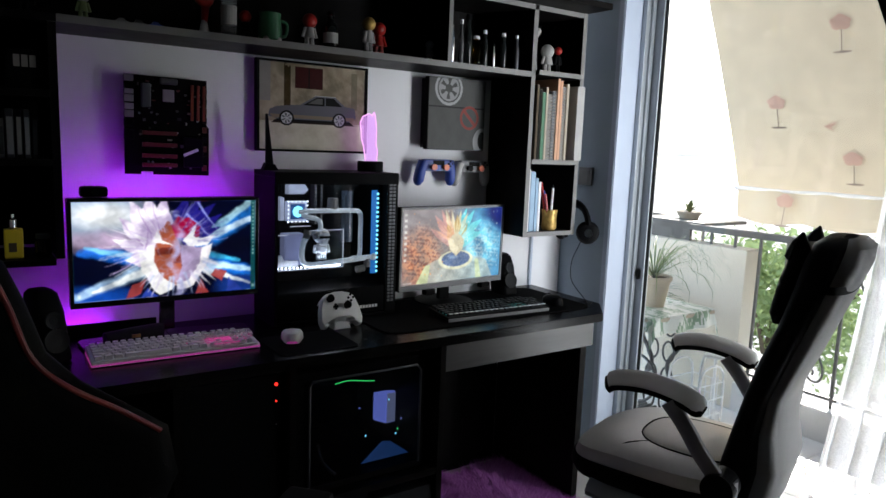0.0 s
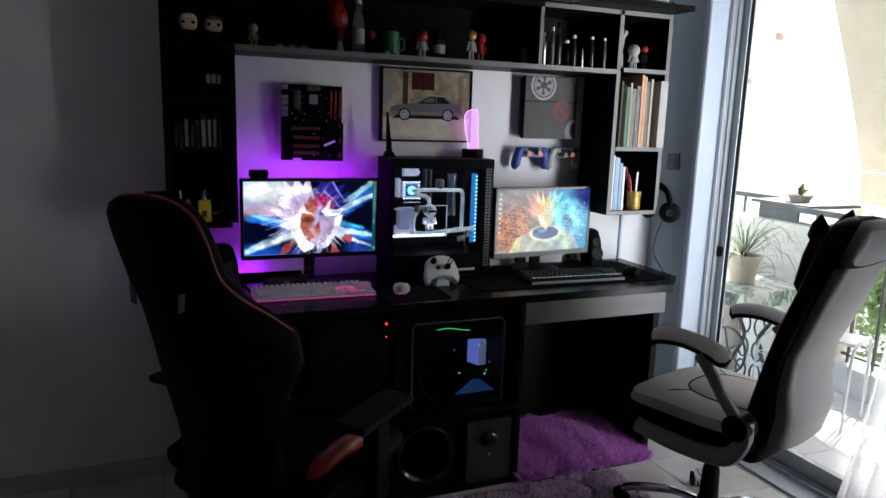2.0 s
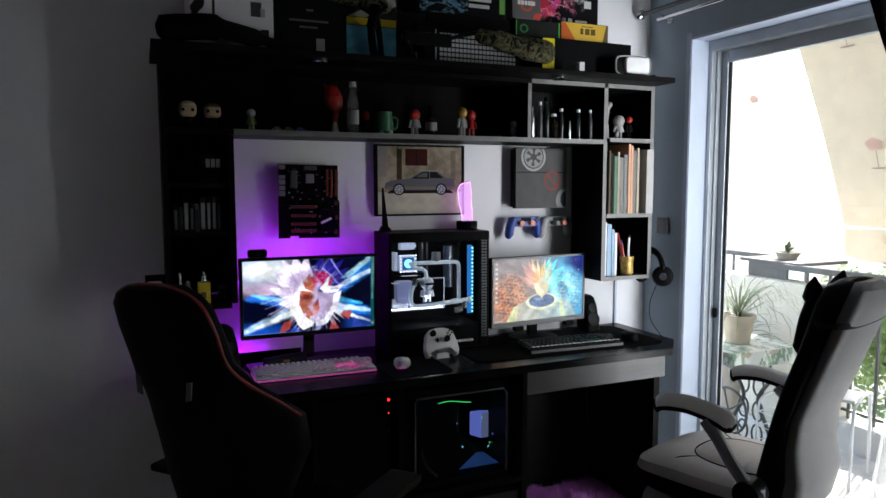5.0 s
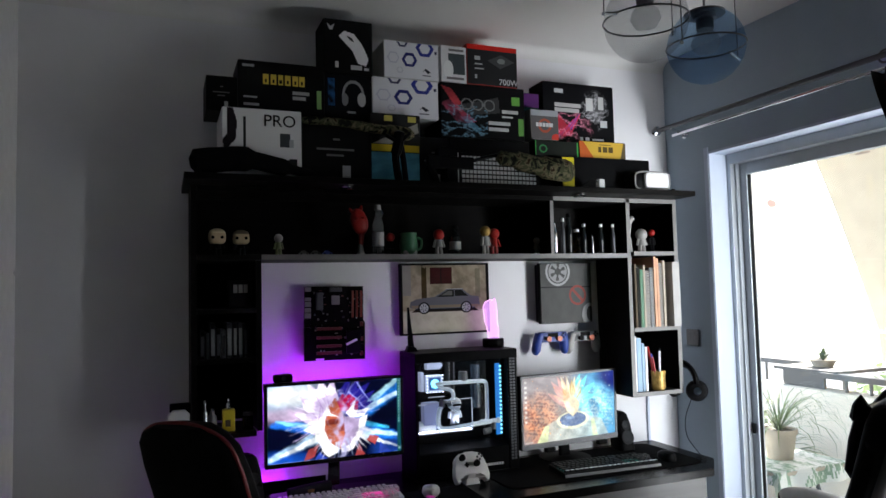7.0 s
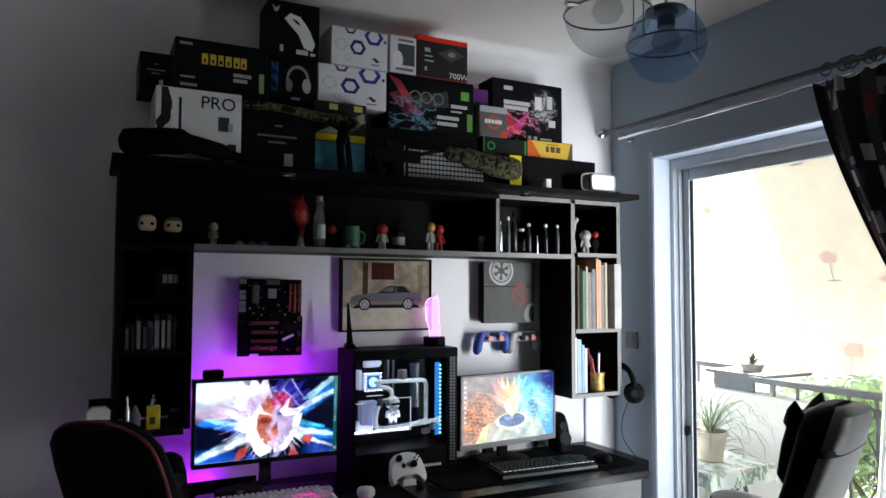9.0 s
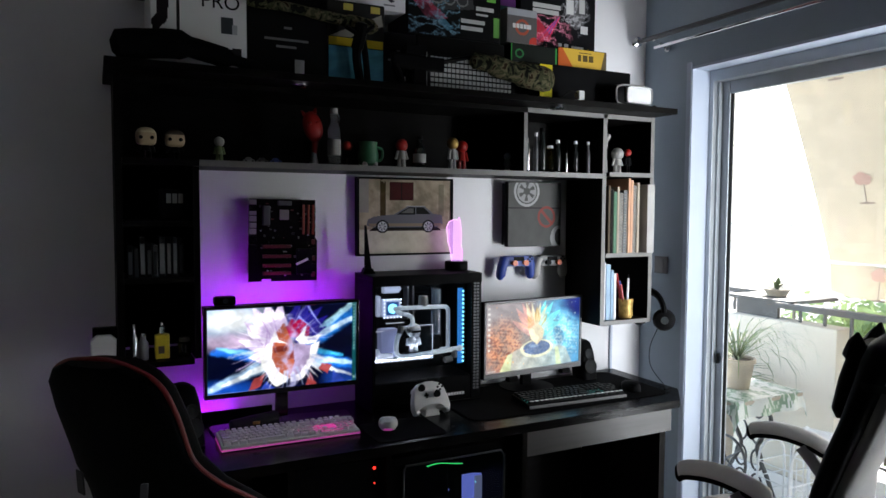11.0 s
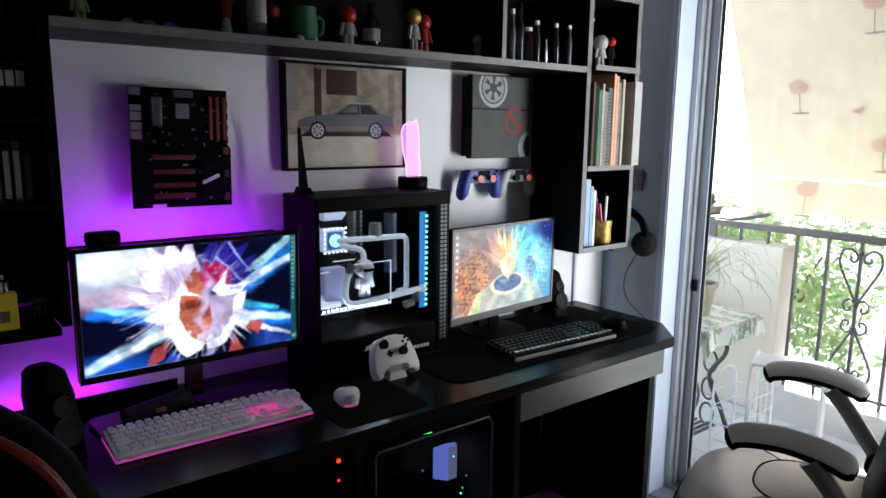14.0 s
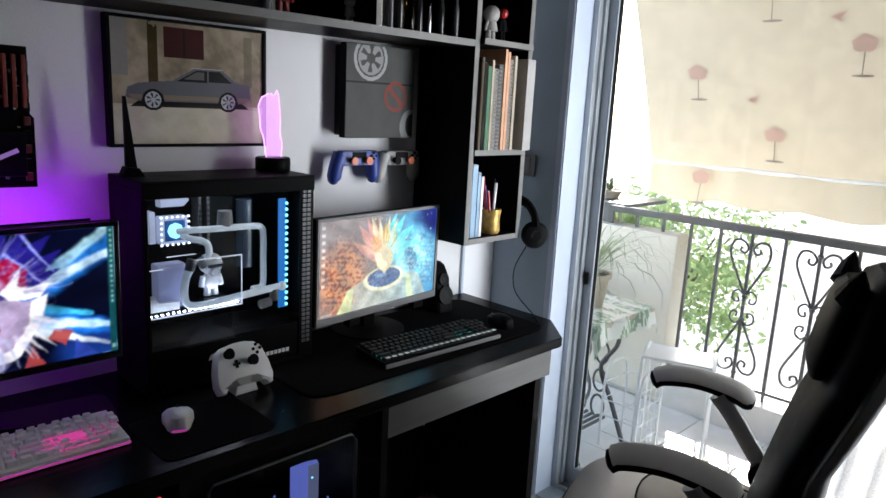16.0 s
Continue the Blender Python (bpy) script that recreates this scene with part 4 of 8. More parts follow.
m2 = screen_monitor(pose(1.765, 2.232, 0.872, 0.5, 0, 5.5), 0.520, 0.312, ember, "black monitor showing orange embers and blue spray", 0.022)
part("neck", box(-0.025, 0.045, -0.065, 0.025, 0.065, 0.10, 0.004), M["plastic"], m2)
part("foot", lathe([(0.115, -0.072), (0.115, -0.064), (0.03, -0.058)], (0, 0.05, 0), 28), M["plastic"], m2)
part("speaker_lug", box(-0.135, -0.008, -0.022, -0.09, 0.02, -0.001, 0.003), M["plastic"], m2)
part("speaker_lug", box(0.15, -0.008, -0.022, 0.195, 0.02, -0.001, 0.003), M["plastic"], m2)

# purple light strip behind the first monitor
led = thing("led_strip", pose(0.70, 2.33, 0.80), "purple glowing light strip behind the monitor", "light strip")
part("tape", box(-0.49, 0.03, 0.012, -0.14, 0.034, 0.0190), M["purpleled"], led)
part("tape", box(-0.24, -0.05, 0.40, 0.24, -0.046, 0.412), M["purpleled"], led)
part("holder", box(-0.50, 0.018, 0.0, 0.0, 0.026, 0.036), M["plastic"], led)
part("holder", box(-0.25, -0.056, 0.39, 0.25, -0.051, 0.422), M["plastic"], led)
part("bracket", box(-0.02, -0.100, 0.395, 0.02, -0.0565, 0.410), M["plastic"], led)


# ---- gaming chair ----
def gaming_chair(m):
    ob = thing("gaming_chair", m, "black and red high backed gaming chair at the desk", "chair")
    rows = [(0.40, 0.36, 0.005), (0.50, 0.33, -0.015), (0.64, 0.32, -0.05), (0.76, 0.39, -0.09), (0.86, 0.47, -0.12), (0.95, 0.465, -0.15), (1.00, 0.40, -0.165),
            (1.05, 0.34, -0.18), (1.10, 0.29, -0.195), (1.18, 0.285, -0.22), (1.235, 0.265, -0.237), (1.262, 0.215, -0.245), (1.278, 0.13, -0.25)]
    wrap = [0.3, 0.6, 1.0, 1.6, 2.0, 2.2, 2.0, 1.2, 0.6, 0.3, 0.1, 0.0, 0.0]
    part("backrest", loft([[(x, y + c * x * x, z) for x, y, _ in rounded(w, 0.095, 0, 36, 3, 0, v)] for (z, w, v), c in zip(rows, wrap)]), M["blackleather"], ob, smooth=True)
    side = [(w / 2, v + c * w * w / 4 - 0.010, z) for (z, w, v), c in zip(rows, wrap)][5:]
    pipe = [(-x, y, z) for x, y, z in side] + [(0, rows[-1][2], 1.282)] + side[::-1]
    part("piping", tube(smooth_line(pipe), 0.0045, 8), M["red"], ob, "red edge piping", True)
    for s in (-1, 1):
        part("belt_slot", slab([(s * 0.066, 1.02), (s * 0.082, 1.024), (s * 0.086, 1.066), (s * 0.070, 1.062)], 0.004, pose(0, -0.242, 0), 0.001), M["steel"], ob)
    part("seat", loft([rounded(0.48 + a, 0.50 + a, z, 28, 4, 0, 0.25) for z, a in ((0.36, -0.06), (0.38, 0.0), (0.46, 0.02), (0.51, -0.02), (0.525, -0.10))]), M["blackleather"], ob, smooth=True)
    for s in (-1, 1):
        part("bolster", tube(smooth_line([(s * 0.205, 0.05, 0.51), (s * 0.215, 0.2, 0.535), (s * 0.21, 0.38, 0.525), (s * 0.17, 0.46, 0.49)]), [0.006, 0.026] + [0.038, 0.040, 0.037] * 4 + [0.038, 0.036, 0.032, 0.024, 0.012], 24, flat=0.8), M["red"], ob, "red side bolster", True)
        part("bolster_trim", tube(smooth_line([(s * 0.245, 0.03, 0.47), (s * 0.262, 0.2, 0.485), (s * 0.25, 0.40, 0.475), (s * 0.20, 0.48, 0.445)]), 0.042, 16), M["blackleather"], ob, "black outer bolster edge", True)
        arm = part("arm_post", box(s * 0.33 - 0.025, 0.16, 0.42, s * 0.33 + 0.025, 0.22, 0.66, 0.006), M["plastic"], ob)
        part("arm_sleeve", box(s * 0.33 - 0.018, 0.168, 0.30, s * 0.33 + 0.018, 0.212, 0.42, 0.004), M["grey"], arm)
        part("arm_pad", box(s * 0.33 - 0.05, 0.05, 0.668, s * 0.33 + 0.05, 0.32, 0.692, 0.010), M["rubber"], arm)
        part("arm_bracket", box(min(s * 0.15, s * 0.34), 0.165, 0.28, max(s * 0.15, s * 0.34), 0.215, 0.31, 0.004), M["steel"], arm)
        part("hinge_cover", cyl((s * 0.18, 0.03, 0.42), (s * 0.225, 0.03, 0.42), 0.045, 0.038, 20), M["plastic"], ob)
    part("tilt_plate", box(-0.12, 0.10, 0.31, 0.12, 0.40, 0.36, 0.008), M["steel"], ob)
    part("gas_lift", cyl((0, 0.25, 0.10), (0, 0.25, 0.32), 0.03, 0.028, 16), M["steel"], ob)
    for k in range(5):
        a = k * math.tau / 5 + 0.35
        d = Vector((math.cos(a), math.sin(a), 0))
        c = Vector((0, 0.25, 0))
        leg = part("leg", tube([c + d * 0.02 + Vector((0, 0, 0.115)), c + d * 0.16 + Vector((0, 0, 0.11)), c + d * 0.32 + Vector((0, 0, 0.075))], [0.035, 0.028, 0.020], 8), M["plastic"], ob)
        cas = lathe([(0.02, -0.02), (0.03, -0.018), (0.03, 0.018), (0.02, 0.02)], seg=14)
        bmesh.ops.transform(cas, matrix=Matrix.Translation(c + d * 0.33 + Vector((0, 0, 0.031))) @ Matrix.Rotation(a, 4, "Z") @ Matrix.Rotation(1.5708, 4, "X"), verts=cas.verts)
        part("caster", cas, M["rubber"], leg)
    return ob


gaming_chair(pose(0.328, 1.365, 0, 0, 0, -48))


# ---- office chair ----
def office_chair(m):
    ob = thing("office_chair", m, "grey and black padded office chair with tilted back", "chair")
    seat = loft([rounded(0.50 + a, 0.53 + a, z, 40, 3.4, 0, 0.015 + b) for z, a, b in ((0.46, -0.06, 0), (0.475, -0.02, 0), (0.505, 0.0, 0), (0.535, -0.02, 0), (0.552, -0.09, -0.01), (0.560, -0.22, -0.02))])
    for v in seat.verts:
        if v.co.y > 0.10:
            v.co.z -= 0.50 * (v.co.y - 0.10) ** 1.6 * (1 if v.co.z > 0.50 else 0.35)
    part("seat", seat, M["greyleather"], ob, smooth=True)
    inset = [rounded(0.29 - a, 0.32 - a, z, 32, 2.6, 0, -0.07) for z, a in ((0.548, 0), (0.561, 0.005), (0.568, 0.04))]
    part("seat_inset", loft(inset), M["taupe"], ob, "taupe centre panel", True)
    ring = rounded(0.293, 0.323, 0.560, 32, 2.6, 0, -0.07)
    part("seat_seam", tube([*ring, ring[0]], 0.0028, 6), M["blackleather"], ob, "dark stitched seam", True)
    for s in (-1, 1):
        part("seat_seam", tube(smooth_line([(s * 0.125, 0.045, 0.559), (s * 0.17, 0.09, 0.555), (s * 0.225, 0.13, 0.533)]), 0.0028, 6), M["blackleather"], ob, "dark stitched seam", True)
    skirt = loft([rounded(0.44 + a, 0.47 + a, z, 40, 3.4, 0, 0.015) for z, a in ((0.430, -0.02), (0.442, 0.05), (0.470, 0.076), (0.492, 0.072), (0.500, 0.062))])
    for v in skirt.verts:
        if v.co.y > 0.10:
            v.co.z -= 0.28 * (v.co.y - 0.10) ** 1.6
    part("seat_welt", skirt, M["blackleather"], ob, "black side cushion", True)
    rows = [(0.40, 0.34, -0.20, 0.09), (0.48, 0.38, -0.225, 0.15), (0.58, 0.40, -0.243, 0.155), (0.68, 0.39, -0.246, 0.115), (0.78, 0.385, -0.262, 0.10), (0.88, 0.40, -0.295, 0.11), (0.98, 0.41, -0.33, 0.11),
            (1.08, 0.39, -0.36, 0.12), (1.15, 0.35, -0.378, 0.13), (1.195, 0.28, -0.388, 0.12), (1.215, 0.18, -0.392, 0.08)]
    part("backrest", loft([[(x, y, z) for x, y, _ in rounded(w, d * 0.80, 0, 32, 3.4, 0, v + 0.10 * d)] for z, w, v, d in rows]), M["blackleather"], ob, smooth=True)
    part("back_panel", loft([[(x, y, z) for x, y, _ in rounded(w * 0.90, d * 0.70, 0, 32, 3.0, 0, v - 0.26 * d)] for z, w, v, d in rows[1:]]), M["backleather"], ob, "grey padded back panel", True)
    part("head_strap", loft([[(x, y, z) for x, y, _ in rounded(0.392 + 0.008, 0.128, 0, 32, 3, 0, -0.372)] for z in (1.085, 1.105)], cap=False), M["blackleather"], ob, "black elastic strap", True)
    hp = loft([[(x, y, z) for x, y, _ in rounded(w, 0.07 * k, 0, 24, 2.6, 0, v)] for z, w, v, k in ((0.97, 0.18, -0.262, 0.5), (1.00, 0.25, -0.268, 0.9), (1.09, 0.27, -0.288, 1.0), (1.165, 0.25, -0.305, 0.9), (1.185, 0.19, -0.312, 0.5))])
    pil = part("head_pillow", hp, M["blackleather"], ob, "black eared head pillow", True)
    for s in (-1, 1):
        part("pillow_ear", tube([(s * 0.09, -0.30, 1.16), (s * 0.115, -0.305, 1.195), (s * 0.122, -0.31, 1.225)], [0.035, 0.022, 0.003], 10), M["blackleather"], pil)
    for s in (-1, 1):
        x = s * 0.275
        pad = part("arm_pad", tube(smooth_line([(x, 0.125, 0.752), (x, 0.09, 0.772), (x, 0.0, 0.782), (x, -0.09, 0.768), (x, -0.15, 0.744)]), [0.016] + [0.028] * 22 + [0.025, 0.016], 16, flat=0.48), M["blackleather"], ob, smooth=True)
        part("arm_top", tube(smooth_line([(x, 0.122, 0.766), (x, 0.08, 0.785), (x, 0.0, 0.793), (x, -0.09, 0.780), (x, -0.15, 0.755)]), [0.014] + [0.027] * 22 + [0.024, 0.013], 16, flat=0.36), M["litpad"], pad, "pale grey padded top, window light in its colour", True)
        part("arm_strut", tube(smooth_line([(x, -0.055, 0.75), (x, -0.10, 0.70), (x, -0.15, 0.63), (x * 0.96, -0.20, 0.565), (x * 0.93, -0.21, 0.55)]), 0.031, 14, flat=0.6), M["grey"], ob, smooth=True)
        part("hinge", cyl((x * 0.86, -0.205, 0.555), (x * 1.10, -0.205, 0.555), 0.045, 0.042, 24), M["plastic"], ob)
        part("seat_bracket", tube(smooth_line([(x * 0.93, -0.22, 0.58), (x * 0.93, -0.215, 0.50), (x * 0.93, -0.16, 0.43), (x * 0.90, 0.0, 0.412), (x * 0.85, 0.17, 0.42)]), 0.034, 10, flat=0.7), M["grey"], ob, smooth=True)
    part("tilt_plate", box(-0.10, -0.12, 0.355, 0.10, 0.12, 0.416, 0.01), M["plastic"], ob)
    part("gas_lift", lathe([(0.045, 0.075), (0.045, 0.11), (0.035, 0.13), (0.030, 0.24), (0.026, 0.25), (0.026, 0.35)], seg=20), M["plastic"], ob, smooth=True)
    for k in range(5):
        a = k * math.tau / 5 + 0.62
        d = Vector((math.cos(a), math.sin(a), 0))
        z = Vector((0, 0, 1))
        leg = part("leg", tube(smooth_line([d * 0.03 + z * 0.105, d * 0.14 + z * 0.11, d * 0.26 + z * 0.085, d * 0.31 + z * 0.066]), 0.016, 10, flat=1.2), M["chrome"], ob, "chrome star leg", True)
        for s in (-1, 1):
            cas = lathe([(0.008, -0.010), (0.028, -0.009), (0.030, 0), (0.028, 0.009), (0.008, 0.010)], seg=16)
            bmesh.ops.transform(cas, matrix=Matrix.Translation(d * 0.32 + z * 0.030) @ Matrix.Rotation(a + 0.6 * k, 4, "Z") @ Matrix.Translation((0, s * 0.015, 0)) @ Matrix.Rotation(1.5708, 4, "X"), verts=cas.verts)
            part("caster_wheel", cas, M["rubber"], leg, smooth=True)
        part("caster_hood", cyl(d * 0.31 + z * 0.045, d * 0.31 + z * 0.07, 0.018, 0.012, 12), M["chrome"], leg)
    return ob


office_chair(pose(2.000, 1.334, 0, 0, 0, 18.5))


# ---- things on the wall ----
mb = thing("motherboard", pose(0.748, 2.372, 1.436, 0, 0.8, 0), "dark computer motherboard with red slots on the wall", "circuit board")
part("board", slab([(-0.122, 0.150), (0.122, 0.150), (0.122, 0.01), (0.130, 0.0), (0.130, -0.150), (-0.04, -0.150), (-0.04, -0.141), (-0.075, -0.141), (-0.075, -0.150), (-0.122, -0.150)], 0.004), M["pcb"], mb)
part("socket", box(-0.012, -0.006, 0.075, 0.022, 0, 0.112, 0.002), M["card"], mb, "grey processor socket")
part("heatsink", box(-0.075, -0.022, 0.055, -0.050, 0, 0.125, 0.002), M["steel"], mb)
part("heatsink", box(-0.02, -0.016, 0.128, 0.03, 0, 0.145, 0.002), M["steel"], mb)
part("chipset_cover", box(0.05, -0.012, -0.125, 0.11, 0, -0.03, 0.004), M["plastic"], mb)
part("badge", slab([(-0.022, -0.006), (0.022, 0.014), (0.026, 0.006), (-0.018, -0.014)], 0.003, pose(0.068, -0.016, -0.078)), M["white"], mb, "silver badge bar")
for k in range(3):
    part("memory_slot", box(0.072 + 0.018 * k, -0.010, 0.022, 0.080 + 0.018 * k, 0, 0.132, 0.001), M["slotorange"], mb, "orange red memory slot")
for k, z in enumerate((-0.022, -0.058, -0.092, -0.120)):
    part("expansion_slot", box(-0.072, -0.011, z - 0.006, 0.030, 0, z + 0.006, 0.001), M["slotred"], mb, "red expansion slot")
for k, (z, h) in enumerate(((0.138, 0.018), (0.098, 0.014), (0.078, 0.020), (0.054, 0.018), (0.032, 0.020), (0.006, 0.022), (-0.03, 0.03))):
    part("port", box(-0.124, -0.017, z - h / 2, -0.098, 0, z + h / 2, 0.001), M["card"] if k < 5 else M["plastic"], mb)
rnd = random.Random(4)
for k in range(26):
    x, z = rnd.uniform(-0.09, 0.11), rnd.uniform(-0.14, 0.14)
    part("capacitor", cyl((x, 0, z), (x, -0.008, z), 0.0035, seg=10), M["chrome"] if k % 3 == 0 else M["steel"], mb)
for k in range(34):
    x, z, w, h = rnd.uniform(-0.085, 0.10), rnd.uniform(-0.14, 0.14), rnd.uniform(0.004, 0.014), rnd.uniform(0.003, 0.010)
    part("chip", box(x, -rnd.uniform(0.0015, 0.004), z, x + w, 0, z + h), M[("card", "steel", "plastic", "slotred", "darkgrey")[k % 5]], mb)
for k in range(9):
    z = -0.135 + 0.030 * k
    part("edge_socket", box(0.108, -0.009, z, 0.121, 0, z + 0.018, 0.001), M["plastic" if k % 2 else "slotred"], mb)
part("standoff", box(-0.08, 0.004, -0.1, 0.08, 0.037, 0.1, 0.004), M["plastic"], mb)


def car_photo(u, v):
    """A silver coupe before an old wall."""
    w = wisps(u, v, 5, 6, 4)
    img = flat((0.30, 0.26, 0.21), u) * (0.75 + 0.5 * w[..., None])
    put(img, rect(u, v, 0, 0.55, 0.10, 1), (0.26, 0.25, 0.25), 0.8)
    put(img, rect(u, v, 0.22, 0.45, 0.28, 1) * (w > 0.2), (0.07, 0.06, 0.05), 0.8)
    put(img, oval(u, v, 0.24, 0.95, 0.10, 0.14, 0.8) * w, (0.07, 0.08, 0.06), 0.6)
    put(img, rect(u, v, 0.32, 0.72, 0.58, 0.97), (0.10, 0.065, 0.045), 0.95)
    put(img, rect(u, v, 0.445, 0.72, 0.455, 0.97), (0.05, 0.035, 0.03), 0.95)
    put(img, rect(u, v, 0.86, 0.50, 0.92, 0.95), (0.17, 0.16, 0.13), 0.6)
    put(img, (v < 0.33).astype(float), (0.44, 0.41, 0.34), 1)
    put(img, (v < 0.30) * w, (0.58, 0.55, 0.47), 0.6)
    put(img, poly(u, v, [(0.10, 0.305), (0.90, 0.305), (0.84, 0.36), (0.16, 0.36)]), (0.05, 0.045, 0.045), 0.9)
    put(img, poly(u, v, [(0.08, 0.38), (0.09, 0.46), (0.16, 0.50), (0.37, 0.53), (0.52, 0.645), (0.70, 0.645), (0.80, 0.54), (0.90, 0.52), (0.91, 0.40), (0.84, 0.355), (0.16, 0.355)]), (0.17, 0.17, 0.185), 1)
    put(img, poly(u, v, [(0.09, 0.41), (0.90, 0.41), (0.88, 0.365), (0.12, 0.365)]), (0.28, 0.22, 0.16), 0.7)
    put(img, poly(u, v, [(0.40, 0.53), (0.53, 0.628), (0.60, 0.628), (0.60, 0.53)]), (0.07, 0.07, 0.075), 1)
    put(img, poly(u, v, [(0.61, 0.53), (0.61, 0.628), (0.69, 0.625), (0.77, 0.535)]), (0.035, 0.035, 0.04), 1)
    put(img, poly(u, v, [(0.44, 0.545), (0.53, 0.615), (0.58, 0.615), (0.58, 0.55)]), (0.20, 0.20, 0.19), 0.7)
    put(img, rect(u, v, 0.50, 0.638, 0.71, 0.65), (0.42, 0.42, 0.42), 0.9)
    for x in (0.245, 0.745):
        put(img, oval(u, v, x, 0.365, 0.068, 0.088), (0.02, 0.02, 0.022), 1)
        put(img, oval(u, v, x, 0.365, 0.050, 0.066), (0.42, 0.42, 0.44), 1)
        a = np.arctan2((v - 0.365) * 0.77, u - x)
        put(img, oval(u, v, x, 0.365, 0.042, 0.056) * (np.cos(a * 7) > 0.25) * (1 - oval(u, v, x, 0.365, 0.014, 0.018)), (0.08, 0.08, 0.085), 0.9)
    return np.clip(img * 0.9, 0, 1) ** 1.15


pic = thing("framed_picture", pose(1.247, 2.378, 1.523), "black framed photograph of a silver coupe car", "picture")
pf = bmesh.new()
for a in ((-0.208, -0.154, 0.208, -0.146), (-0.208, 0.146, 0.208, 0.154), (-0.208, -0.146, -0.199, 0.146), (0.199, -0.146, 0.208, 0.146)):
    box(a[0], 0, a[1], a[2], 0.030, a[3], 0.001, bm=pf)
part("frame", pf, M["plastic"], pic)
part("backing", box(-0.199, 0.010, -0.146, 0.199, 0.030, 0.146), M["plastic"], pic)
picture("photo", 0.398, 0.292, 200, 150, lambda u, v: np.clip(1.6 * car_photo(u, v) - 0.07, 0.006, 0.8), M["photo"], pic, pose(0, 0.006, 0))


def console_print(u, v):
    """Grey lid with a white wheel, a faded red ring and an oval."""
    img = flat((0.085, 0.085, 0.082), u) * (0.92 + 0.16 * wisps(u, v, 9)[..., None])
    put(img, np.abs(v - 0.60) < 0.006, (0.02, 0.02, 0.02), 1)
    dx, dy = (u - 0.34), (v - 0.86) * 1.0
    r, a = np.hypot(dx, dy), np.arctan2(dy, dx)
    put(img, ((r < 0.24) & (r > 0.20)).astype(float), (0.45, 0.45, 0.45), 1)
    put(img, ((r < 0.18) & ((np.cos(a * 6 + 0.5) > -0.2) | (r > 0.15)) & (r > 0.06)).astype(float), (0.40, 0.40, 0.40), 0.9)
    d2 = np.hypot(u - 0.72, (v - 0.46) * 1.0)
    put(img, ((d2 < 0.17) & (d2 > 0.13)).astype(float), (0.30, 0.05, 0.035), 0.85)
    put(img, ((np.abs((u - 0.72) + (v - 0.46)) < 0.035) & (d2 < 0.15)).astype(float), (0.30, 0.05, 0.035), 0.8)
    put(img, oval(u, v, 0.96, 0.12, 0.16, 0.20), (0.36, 0.36, 0.36), 1)
    put(img, oval(u, v, 0.97, 0.14, 0.08, 0.13), (0.03, 0.03, 0.03), 1)
    return img * 0.72


ps = thing("game_console", pose(1.70, 2.346, 1.394), "grey game console with printed lid on the wall", "game console")
part("body", box(0, 0.002, 0, 0.275, 0.028, 0.278, 0.002), M["plastic"], ps)
part("body", box(0.006, 0.030, 0.006, 0.269, 0.062, 0.272, 0.003), M["gloss"], ps)
picture("lid", 0.271, 0.274, 100, 100, console_print, M["print"], ps, pose(0.1375, 0.0, 0.139), "grey lid with white and red emblems")


def gamepad(m, body, grip, label):
    """Twin-grip pad that hangs facing the room."""
    ob = thing("gamepad", m, label, "game controller", "controllers")
    part("shell", slab([(-0.06, 0.026), (0.06, 0.026), (0.075, 0.0), (0.055, -0.02), (-0.055, -0.02), (-0.075, 0.0)], 0.036, pose(0, -0.018, 0), 0.009), M[body], ob, smooth=True)
    for s in (-1, 1):
        part("grip", tube(smooth_line([(s * 0.058, 0, 0.018), (s * 0.070, 0.004, -0.02), (s * 0.074, 0.010, -0.06), (s * 0.068, 0.012, -0.075)]), [0.022] * 12 + [0.020, 0.019, 0.016, 0.014, 0.012, 0.010, 0.006], 12), M[grip], ob, smooth=True)
        st = part("thumbstick", lathe([(0.010, 0), (0.008, 0.010), (0.0125, 0.013), (0.0125, 0.017)], seg=14), M["orange"] if grip != "whitetoy" or s > 0 else M["plastic"], ob)
        st.matrix_local = pose(s * 0.028, -0.018, -0.004, 90)
    part("touch_bar", box(-0.026, -0.021, 0.004, 0.026, -0.0175, 0.022, 0.002), M["plastic"], ob)
    for k in range(4):
        part("button", cyl((0.055 + 0.009 * math.cos(k * 1.571), -0.017, 0.010 + 0.009 * math.sin(k * 1.571)), (0.055 + 0.009 * math.cos(k * 1.571), -0.022, 0.010 + 0.009 * math.sin(k * 1.571)), 0.004, seg=10), M["plastic"], ob)
    part("wall_hook", box(-0.012, 0.018, 0.0, 0.012, WY - m.translation.y - 0.001, 0.012, 0.002), M["plastic"], ob)
    return ob


gamepad(pose(1.752, 2.355, 1.330), "bluepad", "bluepad", "blue and black gamepad with orange sticks")
gamepad(pose(1.925, 2.355, 1.328), "grey", "whitetoy", "pale grey gamepad with orange stick")

# ---- tower computer on the desk ----
pc = thing("tower_computer", pose(1.03, 2.19, DZ), "black tower computer with glass side and white tubing", "computer")
W, D, Hh = 0.455, 0.195, 0.508
for a in ((0, 0, 0, W, D, 0.012), (0, 0, Hh - 0.018, W, D, Hh), (0, D - 0.008, 0.012, W, D, Hh - 0.018), (W - 0.045, 0.0, 0.012, W, D - 0.008, Hh - 0.018), (0, 0.0, 0.012, 0.006, D - 0.008, Hh - 0.018)):
    part("panel", box(*a, 0.003), M["plastic"], pc)
